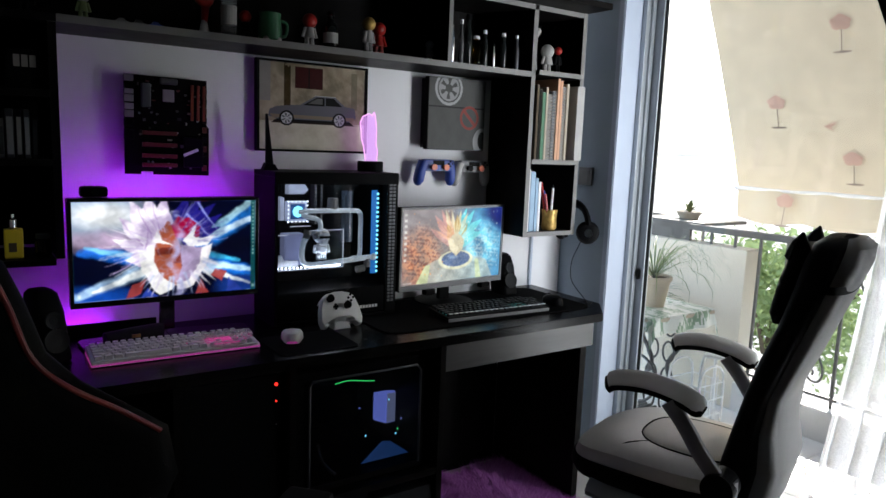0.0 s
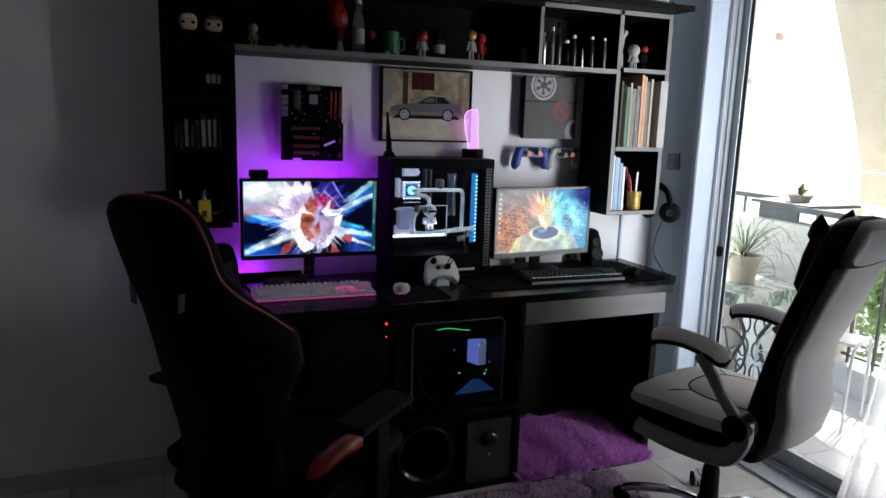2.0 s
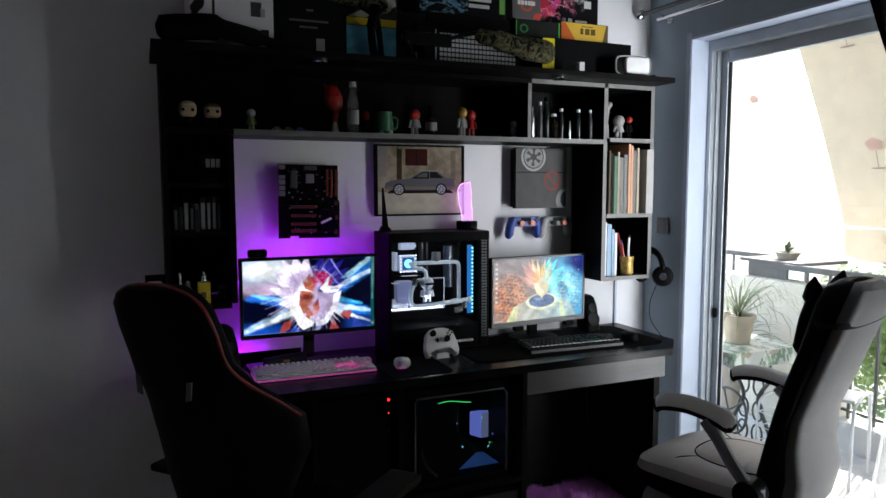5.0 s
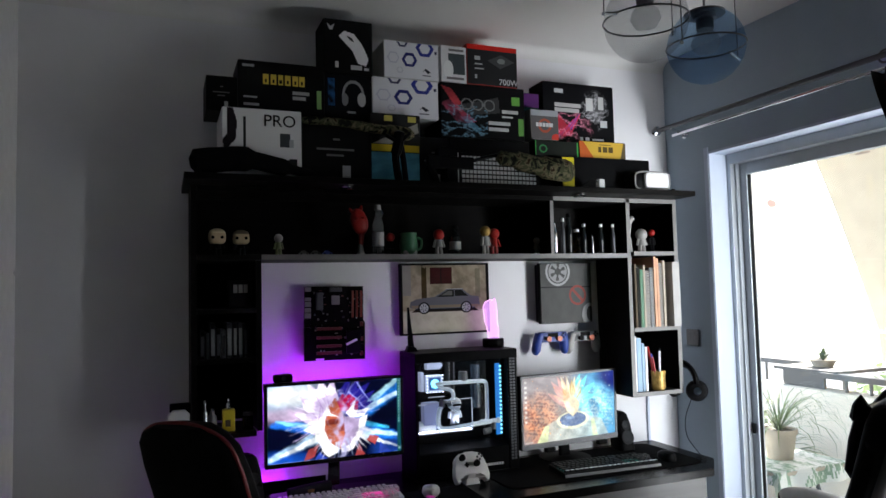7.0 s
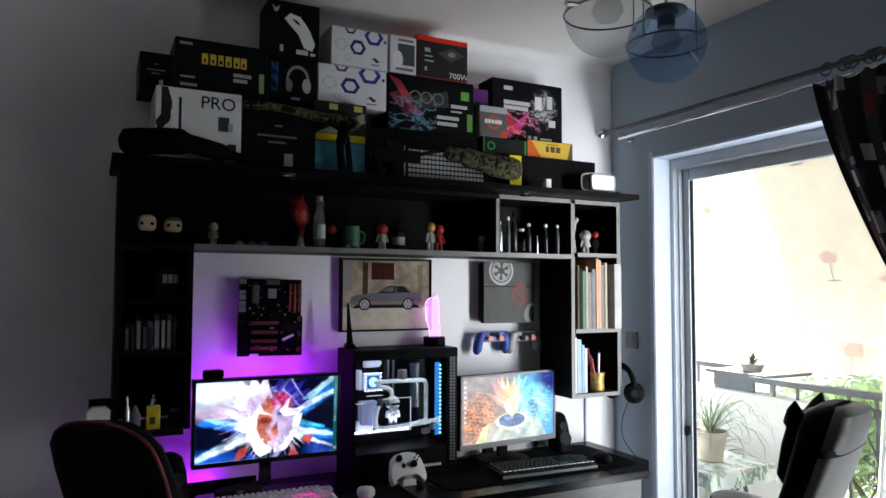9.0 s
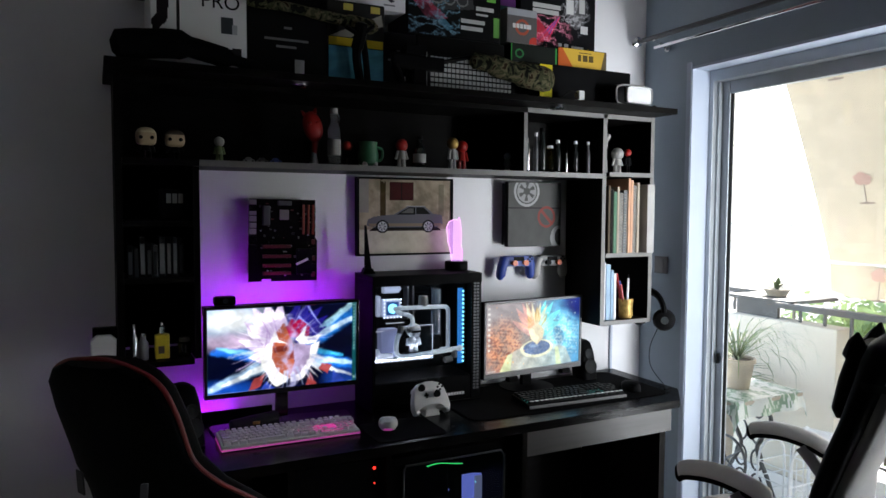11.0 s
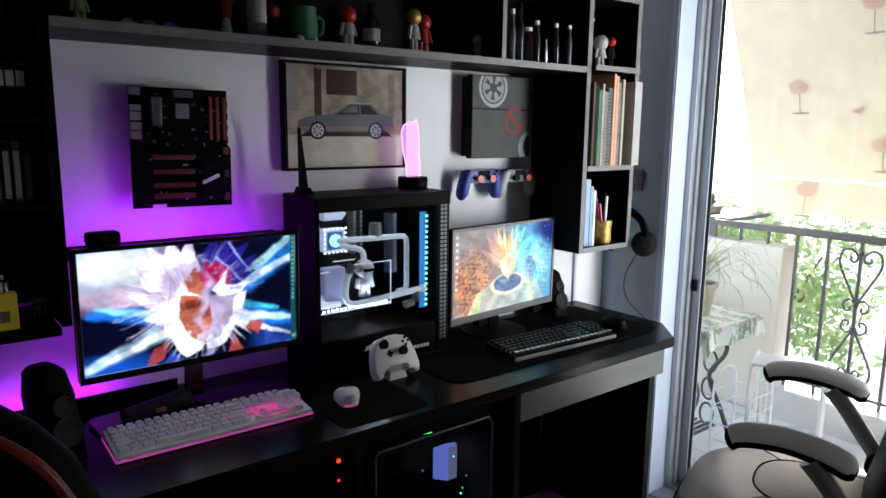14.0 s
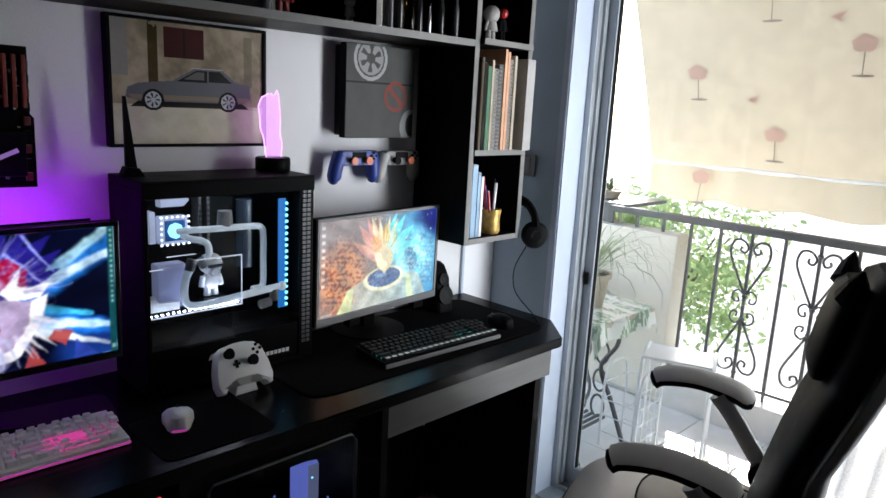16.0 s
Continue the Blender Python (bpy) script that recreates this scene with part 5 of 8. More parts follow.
part("pillar", box(0.006, -0.002, 0.012, 0.011, 0.008, Hh - 0.018, 0.002), M["plastic"], pc)
part("shroud", box(0.007, 0.004, 0.013, W - 0.046, D - 0.009, 0.110, 0.003), M["plastic"], pc)
part("top_rail", box(0.0, -0.004, Hh - 0.040, W, 0.006, Hh - 0.002, 0.003), M["plastic"], pc)
mesh_strip = bmesh.new()
for k in range(34):
    for j in range(2):
        box(W - 0.036 + 0.014 * j, -0.0035, 0.05 + 0.0125 * k, W - 0.026 + 0.014 * j, -0.0005, 0.058 + 0.0125 * k, bm=mesh_strip)
part("vent_strip", mesh_strip, M["steel"], pc, "perforated steel vent strip")
# strip added out of sight behind the rail to light the parts inside
part("fill_strip", box(0.06, 0.060, Hh - 0.030, 0.37, 0.068, Hh - 0.026), M["casefill"], pc, "added unseen white fill strip under the top rail")
gl = part("side_pane", box(0.0115, -0.0035, 0.105, W - 0.046, -0.0005, Hh - 0.042), M["glass"], pc)
inner = part("mainboard", box(0.010, D - 0.020, 0.115, 0.25, D - 0.010, Hh - 0.03), M["pcb"], pc)
BX = 0.046
blk = part("water_block", box(BX + 0.055, D - 0.055, 0.330, BX + 0.125, D - 0.021, 0.400, 0.004), M["softglow"], inner, "glowing clear water block")
part("block_plate", box(BX + 0.064, D - 0.0565, 0.339, BX + 0.116, D - 0.0552, 0.391), M["deepblueglow"], blk)
part("block_core", lathe([(0.012, 0), (0.020, 0), (0.020, 0.004), (0.012, 0.004)], seg=8), M["cyanled"], blk).matrix_local = pose(BX + 0.09, D - 0.057, 0.365, 90)
lb = bmesh.new()
for k in range(6):
    for p in ((0.055 + 0.014 * k, 0.400), (0.055 + 0.014 * k, 0.330), (0.055, 0.330 + 0.014 * k), (0.125, 0.330 + 0.014 * k)):
        box(BX + p[0] - 0.0022, D - 0.060, p[1] - 0.0022, BX + p[0] + 0.0022, D - 0.0555, p[1] + 0.0022, bm=lb)
part("block_leds", lb, M["whiteled"], blk)
part("heatsink_cover", slab([(BX + 0.055, 0.425), (BX + 0.115, 0.425), (BX + 0.130, 0.440), (BX + 0.115, 0.462), (BX + 0.055, 0.462)], 0.03, pose(0, D - 0.055, 0), 0.003), M["softglow"], inner, "white heatsink cover, case light as glow")
part("heatsink_cover", box(BX + 0.026, D - 0.055, 0.335, BX + 0.042, D - 0.021, 0.415, 0.003), M["softglow"], inner)
for k in range(2):
    x = BX + 0.150 + 0.022 * k
    ram = part("memory_stick", box(x, D - 0.060, 0.320, x + 0.008, D - 0.021, 0.460, 0.001), M["steel"], inner)
    for j in range(9):
        part("memory_fin", box(x + 0.0005, D - 0.063, 0.330 + 0.014 * j, x + 0.0075, D - 0.0605, 0.337 + 0.014 * j), M["grey"], ram)
part("reservoir", cyl((0.305, 0.10, 0.26), (0.305, 0.10, 0.44), 0.021, seg=20), M["smokedblue"], pc, "smoked blue reservoir tube")
part("reservoir_cap", cyl((0.245, 0.09, 0.375), (0.245, 0.09, 0.415), 0.021, 0.018, seg=20), M["grey"], pc, "pale round cap")
part("tank_glass", box(0.008 + 0.006, 0.020, 0.185, 0.250, 0.024, 0.300), M["acrylic"], pc)
ed = bmesh.new()
for a in ((0.012, 0.0165, 0.1835, 0.252, 0.0195, 0.1855), (0.012, 0.0165, 0.186, 0.0135, 0.0195, 0.302), (0.2505, 0.0165, 0.186, 0.252, 0.0195, 0.312), (0.012, 0.0165, 0.300, 0.05, 0.0195, 0.302), (0.06, 0.0165, 0.328, 0.13, 0.0195, 0.330), (0.13, 0.0165, 0.312, 0.252, 0.0195, 0.314)):
    box(*a, bm=ed)
part("tank_edge", ed, M["edgeled"], pc, "bright lit acrylic edges")
dots = bmesh.new()
for k in range(17):
    box(0.019 + 0.0135 * k, 0.022, 0.188, 0.0225 + 0.0135 * k, 0.026, 0.191, bm=dots)
# strip added to light the figurine; the dots are the tank's own LEDs
part("tank_fill", box(0.135, 0.030, 0.1865, 0.248, 0.044, 0.1885), M["tankled"], pc, "added white fill strip lighting the figurine")
part("tank_leds", dots, M["tankled"], pc)
part("pump_body", box(0.055, 0.06, 0.190, 0.125, 0.10, 0.300, 0.006), M["pumpglow"], pc, "white pump body, case light as glow")
part("pump_plate", slab([(0.03, 0.19), (0.10, 0.19), (0.10, 0.21), (0.05, 0.21), (0.042, 0.23), (0.03, 0.23)], 0.01, pose(0, 0.045, 0), 0.001), M["white"], pc)
part("tube", tube(smooth_line([(BX + 0.090, 0.125, 0.365), (BX + 0.115, 0.10, 0.370), (0.22, 0.08, 0.372), (0.315, 0.07, 0.372), (0.338, 0.07, 0.366), (0.344, 0.07, 0.345), (0.344, 0.07, 0.28), (0.344, 0.07, 0.225), (0.338, 0.07, 0.205), (0.31, 0.07, 0.202)]), 0.0085, 10), M["tube"], pc, "milky white bent tube, case light as glow", True)
part("tube", tube(smooth_line([(BX + 0.100, 0.12, 0.355), (0.155, 0.09, 0.350), (0.175, 0.08, 0.346), (0.188, 0.07, 0.335), (0.19, 0.07, 0.31), (0.178, 0.07, 0.290)]), 0.0085, 10), M["tube"], pc, "milky white bent tube, case light as glow", True)
part("tube", tube(smooth_line([(0.125, 0.035, 0.290), (0.112, 0.032, 0.27), (0.105, 0.03, 0.235), (0.11, 0.03, 0.208), (0.13, 0.03, 0.196), (0.18, 0.03, 0.196), (0.27, 0.03, 0.203), (0.370, 0.03, 0.210)]), 0.0095, 10), M["tube"], pc, "milky white bent tube, case light as glow", True)
for a in (((0.122, 0.035, 0.285), (0.130, 0.035, 0.312)), ((0.178, 0.07, 0.283), (0.165, 0.07, 0.300)), ((0.352, 0.03, 0.175), (0.352, 0.03, 0.205)), ((0.31, 0.03, 0.168), (0.34, 0.03, 0.172))):
    part("fitting", cyl(*a, 0.012, seg=14), M["grey"], pc)
part("fitting", ball((0.376, 0.03, 0.210), 0.013, 12), M["tube"], pc)
part("light_bar", box(W - 0.089, 0.03, 0.150, W - 0.067, 0.034, Hh - 0.062), M["blueled"], pc, "glowing blue light bar")
dt = bmesh.new()
for k in range(18):
    cyl((W - 0.066, 0.030, 0.158 + 0.0162 * k), (W - 0.066, 0.027, 0.158 + 0.0162 * k), 0.0044, seg=10, bm=dt)
part("light_dots", dt, M["cyanled"], pc, "row of cyan light dots")
part("fan_grille", box(W - 0.058, 0.036, 0.13, W - 0.047, D - 0.01, Hh - 0.04), M["plastic"], pc)
lg = bmesh.new()
for k in range(5):
    x = 0.185 + 0.013 * k
    slab([(x, 0.060), (x + 0.010, 0.063), (x + 0.012, 0.079), (x + 0.002, 0.076)], 0.001, pose(0, 0.0015, 0.0), bm=lg)
slab([(0.150, 0.058), (0.178, 0.064), (0.172, 0.076), (0.156, 0.072)], 0.001, pose(0, 0.0015, 0), bm=lg)
part("emblem", lg, M["white"], pc, "pale silver emblem bars")
em = bmesh.new()
for k in range(7):
    box(0.300 + 0.012 * k, 0.0015, 0.034, 0.309 + 0.012 * k, 0.003, 0.044, bm=em)
part("emblem", em, M["white"], pc)
toy = thing("figurine", pose(1.03 + 0.198, 2.19 + 0.078, DZ + 0.202), "white armoured toy figurine inside the computer tank", "figurine")
tb = ball((0, 0, 0.083), 0.030, 18, scale=(1, 0.95, 0.92))
ball((0, 0, 0.040), 0.022, 14, tb, (1, 0.8, 1.1))
for s in (-1, 1):
    cyl((s * 0.010, 0, 0.0), (s * 0.009, 0, 0.030), 0.010, 0.008, 10, tb)
    cyl((s * 0.027, -0.002, 0.025), (s * 0.020, 0, 0.052), 0.007, 0.008, 10, tb)
cyl((0, -0.018, 0.068), (0, -0.030, 0.066), 0.017, 0.011, 12, tb)
part("body", tb, M["white"], toy, smooth=True)
part("visor", box(-0.019, -0.0295, 0.078, 0.019, -0.0255, 0.086, 0.001), M["plastic"], toy)
part("stand", box(-0.03, -0.02, -0.016, 0.03, 0.02, 0.001, 0.002), M["plastic"], toy)

# aerial and glowing lamp on the tower
an = thing("wifi_antenna", pose(1.052, 2.30, DZ + Hh), "tall black pointed aerial on the computer", "antenna")
part("base", slab([(-0.025, 0), (0.028, 0), (0.016, 0.020), (-0.014, 0.024)], 0.03, pose(0, -0.015, 0), 0.002), M["plastic"], an)
part("mast", slab([(-0.012, 0.0), (0.014, 0.0), (-0.006, 0.165), (-0.012, 0.165)], 0.010, pose(0, -0.005, 0.018), 0.001), M["plastic"], an)
lp = thing("acrylic_lamp", pose(1.443, 2.325, DZ + Hh), "black based night lamp with magenta glowing acrylic shape", "lamp")
part("base", lathe([(0.046, 0), (0.047, 0.004), (0.047, 0.032), (0.044, 0.036)], seg=28), M["plastic"], lp, smooth=True)
shape = [(-0.022, 0.0), (-0.030, 0.05), (-0.040, 0.08), (-0.042, 0.11), (-0.046, 0.135), (-0.036, 0.158), (-0.010, 0.170), (0.002, 0.162), (0.010, 0.178), (0.016, 0.160), (0.022, 0.11), (0.020, 0.06), (0.028, 0.036), (0.024, 0.0)]
part("plate", slab(shape, 0.004, pose(0, -0.002, 0.036)), M["lampglow"], lp, "magenta glowing clear plate")
part("plate_edge", tube([(x, -0.003, z + 0.036) for x, z in shape], 0.0015, 6), M["lampedge"], lp)


# ---- on the desk ----
def keyboard(m, caps, base, glow_mat, w, label, lit_group=()):
    """Full keyboard, every key a piece of its own."""
    ob = thing("keyboard", m, label, "keyboard")
    part("case", slab([(0, 0.0), (0.0, 0.014), (0.135, 0.024), (0.135, 0.0)], w, Matrix.Translation((w / 2, 0, 0)) @ Matrix.Rotation(math.pi / 2, 4, "Z"), 0.002), M[base], ob)
    ob_under = part("light_rim", box(-w / 2 - 0.0015, -0.0015, 0.002, w / 2 + 0.0015, 0.1365, 0.006), M[glow_mat], ob)
    pitch = w / 22.6
    cache = {}
    rows = [[1] * 13 + [0.3] + [1] * 3 + [0.3] + [1] * 4, [1] * 13 + [2] + [0.3] + [1] * 3 + [0.3] + [1] * 4, [1.5] + [1] * 12 + [1.5] + [0.3] + [1] * 3 + [0.3] + [1] * 4,
            [1.8] + [1] * 11 + [2.2] + [3.6] + [1] * 3 + [-1], [2.3] + [1] * 10 + [2.7] + [1.3] + [1] + [1.3] + [1] * 3 + [-1], [1.25] * 3 + [6.2] + [1.25] * 4 + [0.3] + [1] * 3 + [0.3] + [2, 1]]
    skip = {3: {13}, 4: {12, 14}}
    for r, row in enumerate(rows):
        x = -w / 2 + pitch * 0.3
        for k, n in enumerate(row):
            if n < 0:
                continue
            gap = n == 0.3 or k in skip.get(r, ())
            if not gap:
                kw = round(n * pitch - 0.0025, 4)
                if kw not in cache:
                    bm = loft([rounded(kw, 0.0158, 0, 12, 8), rounded(kw - 0.004, 0.0125, 0.0095, 12, 6, 0, 0.0008)])
                    me = bpy.data.meshes.new("key")
                    bmesh.ops.recalc_face_normals(bm, faces=bm.faces)
                    bm.to_mesh(me)
                    bm.free()
                    me.materials.append(M[caps])
                    cache[kw] = me
                y = 0.122 - 0.0205 * r
                key = new("key", cache[kw])
                key.parent = ob
                key.location = (x + n * pitch / 2, y, 0.0135 + 0.010 * y / 0.135)
            x += n * pitch
    return ob


kb1 = keyboard(pose(0.690, 2.005, DZ + 0.002, 0, 0, -1.2), "keywhite", "white", "pinkled", 0.445, "white keyboard glowing pink round the keys")
for a in ((0.108, 0.040, 0.160, 0.070), (0.095, 0.008, 0.168, 0.010), (0.06, 0.029, 0.20, 0.0305), (0.02, 0.0495, 0.215, 0.051), (0.08, 0.070, 0.215, 0.0715), (0.094, 0.012, 0.0965, 0.11), (0.164, 0.012, 0.1665, 0.11)):
    part("key_glow", box(a[0], a[1], 0.0215, a[2], a[3], 0.0235), M["coralled"], kb1, "coral red light between the keys")
kb2 = keyboard(pose(1.800, 1.972, DZ + 0.006, 0, 0, -2.5), "keydark", "plastic", "plastic", 0.45, "black mechanical keyboard with grey front edge")
part("front_edge", box(-0.225, -0.006, 0.0, 0.225, -0.001, 0.012, 0.002), M["grey"], kb2, "grey front edge")
cap_lit = bmesh.new()
for k in range(20):
    box(-0.215 + 0.0218 * k, 0.004, 0.0255, -0.200 + 0.0218 * k, 0.014, 0.0262, bm=cap_lit)
part("key_legend", cap_lit, M["white"], kb2, "pale legends on the front row")
led_row = bmesh.new()
for k in range(22):
    for j in range(4):
        box(-0.215 + 0.0197 * k, 0.031 + 0.0205 * j, 0.0160, -0.203 + 0.0197 * k, 0.033 + 0.0205 * j, 0.0200, bm=led_row)
part("key_glow", led_row, M["tealled"], kb2, "faint teal light between the keys")

mat1 = thing("desk_mat", pose(1.785, 2.15, DZ), "large black cloth desk mat under the keyboard", "desk mat")
part("sheet", loft([rounded(0.93, 0.42, 0.0005, 40, 12), rounded(0.93, 0.42, 0.0035, 40, 12), rounded(0.924, 0.414, 0.0045, 40, 12)]), M["mousemat"], mat1)
mat2 = thing("mouse_mat", pose(1.06, 1.985, DZ), "small black cloth mouse mat", "mouse mat")
part("sheet", loft([rounded(0.25, 0.21, 0.0005, 32, 10), rounded(0.25, 0.21, 0.003, 32, 10)]), M["mousemat"], mat2)


def mouse(m, body, label, logo=None, flare=0.0):
    ob = thing("mouse", m, label, "mouse")
    part("body", loft([[(x * k * (1 + flare * max(y + 0.01, 0)), y * k + o, z) for x, y, _ in rounded(0.064, 0.112, 0, 24, 2.5)] for z, k, o in ((0, 0.95, 0), (0.006, 1.0, 0), (0.020, 0.96, 0), (0.032, 0.75, -0.008), (0.038, 0.40, -0.014))]), M[body], ob, smooth=True)
    part("wheel", cyl((-0.004, 0.032, 0.030), (0.004, 0.032, 0.030), 0.008, seg=14), M["rubber"], ob)
    if logo:
        part("logo", cyl((0, -0.038, 0.0295), (0, -0.040, 0.0315), 0.008, seg=14), M[logo], ob, "magenta glowing mark")
        part("light_strip", box(-0.018, -0.0575, 0.003, 0.018, -0.0545, 0.007), M[logo], ob)
    return ob


mouse(pose(1.020, 2.015, DZ + 0.0045, 0, 0, -22) @ Matrix.Diagonal((0.85, 0.75, 0.95, 1)), "white", "white flared mouse with a magenta glowing mark", "pinkled", 9.0)
mouse(pose(2.125, 2.045, DZ + 0.0055, 0, 0, -15), "plastic", "black mouse on the desk mat")

pad = thing("gamepad", pose(1.222, 2.125, DZ) @ Matrix.Diagonal((0.90, 0.95, 1.0, 1)), "white gamepad on a small white stand", "game controller", "controllers")
part("stand", slab([(-0.034, 0), (0.034, 0), (0.026, 0.030), (0.020, 0.066), (-0.020, 0.066), (-0.026, 0.030)], 0.052, pose(0, -0.048, 0, -12), 0.005), M["white"], pad)
tilt = pose(0, -0.028, 0.078, -26)
half = [(0.018, 0.046), (0.046, 0.042), (0.064, 0.028), (0.078, -0.012), (0.083, -0.046), (0.076, -0.068), (0.062, -0.070), (0.050, -0.052), (0.036, -0.026)]
part("shell", slab(half + [(-x, z) for x, z in half[::-1]], 0.044, tilt, 0.012), M["white"], pad, smooth=True)
for x, z in ((-0.042, 0.022), (0.022, -0.004)):
    st = part("thumbstick", lathe([(0.011, 0), (0.008, 0.010), (0.0135, 0.014), (0.0135, 0.018)], seg=14), M["plastic"], pad)
    st.matrix_local = tilt @ pose(x, -0.001, z, 90)
dp = box(-0.031, -0.004, -0.008, -0.011, 0.001, -0.001)
box(-0.0245, -0.0042, -0.0145, -0.0175, 0.001, 0.0055, bm=dp)
bmesh.ops.transform(dp, matrix=tilt, verts=dp.verts)
part("direction_cross", dp, M["plastic"], pad)
for k in range(4):
    bt = cyl((0.045 + 0.010 * math.cos(k * 1.571), 0.001, 0.022 + 0.010 * math.sin(k * 1.571)), (0.045 + 0.010 * math.cos(k * 1.571), -0.003, 0.022 + 0.010 * math.sin(k * 1.571)), 0.0042, seg=10)
    bmesh.ops.transform(bt, matrix=tilt, verts=bt.verts)
    part("button", bt, M["plastic"], pad)

# webcam on the first monitor
wc = thing("webcam", pose(0.512, 2.200, 1.228), "small black webcam clipped on the monitor", "webcam")
part("body", box(-0.035, -0.02, 0.004, 0.035, 0.02, 0.034, 0.009), M["plastic"], wc, smooth=True)
part("lens", cyl((0, -0.018, 0.020), (0, -0.024, 0.020), 0.010, seg=16), M["gloss"], wc)
part("clip", box(-0.02, -0.018, -0.002, 0.02, 0.03, 0.004, 0.001), M["plastic"], wc)


def desk_speaker(m, label, h=0.17):
    ob = thing("desk_speaker", m, label, "speaker", "speakers on the desk")
    part("cabinet", loft([rounded(0.085 - a, 0.10 - a, z, 24, 4, 0, 0.22 * z) for z, a in ((0, 0.01), (0.006, 0), (h * 0.7, 0.004), (h - 0.01, 0.02), (h, 0.04))]), M["plastic"], ob, smooth=True)
    for z, r in ((0.115, 0.022), (0.062, 0.032)):
        ring = part("cone_ring", lathe([(r, 0), (r, 0.006), (r * 0.85, 0.004), (r * 0.35, -0.002), (0.001, 0.001)], seg=22), M["darkgrey"], ob, smooth=True)
        ring.matrix_local = pose(0, -0.050 + 0.22 * z, z, 90 - 12)
    return ob


desk_speaker(pose(2.085, 2.30, DZ), "small black desk speaker beside the monitor")
# this speaker shape stands in for a dark headphones-like thing
desk_speaker(pose(0.385, 2.13, DZ, 0, 0, 20), "black speaker shape standing in for headphones-like thing", 0.19)
cc = thing("glasses_case", pose(0.61, 2.215, DZ), "dark grey rounded case lying on the desk", "case")
part("shell", tube(smooth_line([(-0.085, -0.027, 0.022), (-0.07, -0.023, 0.023), (0, 0, 0.024), (0.07, 0.023, 0.023), (0.085, 0.027, 0.022)]), [0.006, 0.016, 0.021] + [0.023] * 19 + [0.021, 0.016, 0.006], 16), M["darkgrey"], cc, smooth=True)
part("clasp", box(-0.012, -0.030, 0.022, 0.012, -0.024, 0.032, 0.002), M["gold"], cc)
cbl = thing("cable", pose(0, 0, 0), "thin black cable hanging to the desk corner", "cable")
part("wire", tube(smooth_line([(2.345, 2.13, 1.03), (2.352, 2.18, 0.94), (2.340, 2.16, 0.86), (2.31, 2.05, 0.806), (2.27, 2.0, 0.806), (2.25, 1.97, 0.806), (2.285, 1.985, 0.808)]), 0.002, 6), M["rubber"], cbl)

# headphones on the shelf side
hp = thing("headphones", pose(2.345, 2.19, 1.085, 0, 0, 0), "black over-ear headphones hung beside the shelf", "headphones")
band = [(0.012, 0.085 * math.cos(a), 0.02 + 0.085 * math.sin(a)) for a in [k * math.pi / 14 for k in range(15)]]
part("headband", tube(band, 0.013, 8, flat=1.8), M["plastic"], hp, smooth=True)
for s in (-1, 1):
    cup = part("ear_cup", lathe([(0.036, -0.018), (0.047, -0.012), (0.049, 0.004), (0.041, 0.018), (0.030, 0.022)], seg=22), M["plastic"], hp, smooth=True)
    cup.matrix_local = pose(0.020, s * 0.078, -0.012, -90 * s, 0, 35 * s)
    part("cup_cap", lathe([(0.019, 0.0215), (0.017, 0.025), (0.001, 0.025)], seg=18), M["chrome"], cup, "silver cap")
    part("ear_pad", lathe([(0.024, -0.030), (0.036, -0.030), (0.040, -0.020), (0.030, -0.0185)], seg=20), M["blackleather"], cup, smooth=True)
part("hook", box(-0.022, -0.012, 0.090, 0.02, 0.012, 0.100, 0.002), M["plastic"], hp)


# ---- balcony ----
bal = structure("balcony_floor", box(WX + 0.25, -2.5, -0.25, 3.95, 4.2, -0.03), M["grout"], "pale tiled balcony floor")
structure("balcony_ceiling", box(WX + 0.25, -2.5, 2.85, 4.0, 4.2, 3.0), M["whitestone"], "cream slab of the balcony above")
structure("kerb", box(3.78, -2.5, -0.03, 3.95, 2.27, 0.14, 0.006), M["tile"], "pale stone kerb under the railing")
structure("parapet", box(3.80, 2.27, -0.03, 3.95, 3.25, 0.895, 0.006), M["cream"], "cream rendered parapet of the balcony")


def rail_panel(parent, m):
    """Wrought-iron heart panel between two bars; y along the rail."""
    def both(pts, r=0.006):
        for s in (1, -1):
            part("scroll", tube(smooth_line([m @ Vector((0, s * y, z)) for y, z in pts], 5), r, 6), M["iron"], parent)
    both([(0.0, 0.50), (0.05, 0.60), (0.095, 0.70), (0.085, 0.765), (0.045, 0.775), (0.015, 0.745), (0.025, 0.715), (0.048, 0.722), (0.045, 0.742)])
    both([(0.0, 0.38), (0.05, 0.28), (0.095, 0.18), (0.085, 0.115), (0.045, 0.105), (0.015, 0.135), (0.025, 0.165), (0.048, 0.158), (0.045, 0.138)])
    both([(0.0, 0.50), (0.03, 0.525), (0.058, 0.505), (0.052, 0.47), (0.026, 0.468), (0.03, 0.49)], 0.005)
    both([(0.0, 0.38), (0.03, 0.355), (0.058, 0.375), (0.052, 0.41), (0.026, 0.412), (0.03, 0.39)], 0.005)
    for z in (0.10, 0.38, 0.50, 0.76):
        part("knot", ball(m @ Vector((0, 0, z)), 0.014, 8), M["iron"], parent)


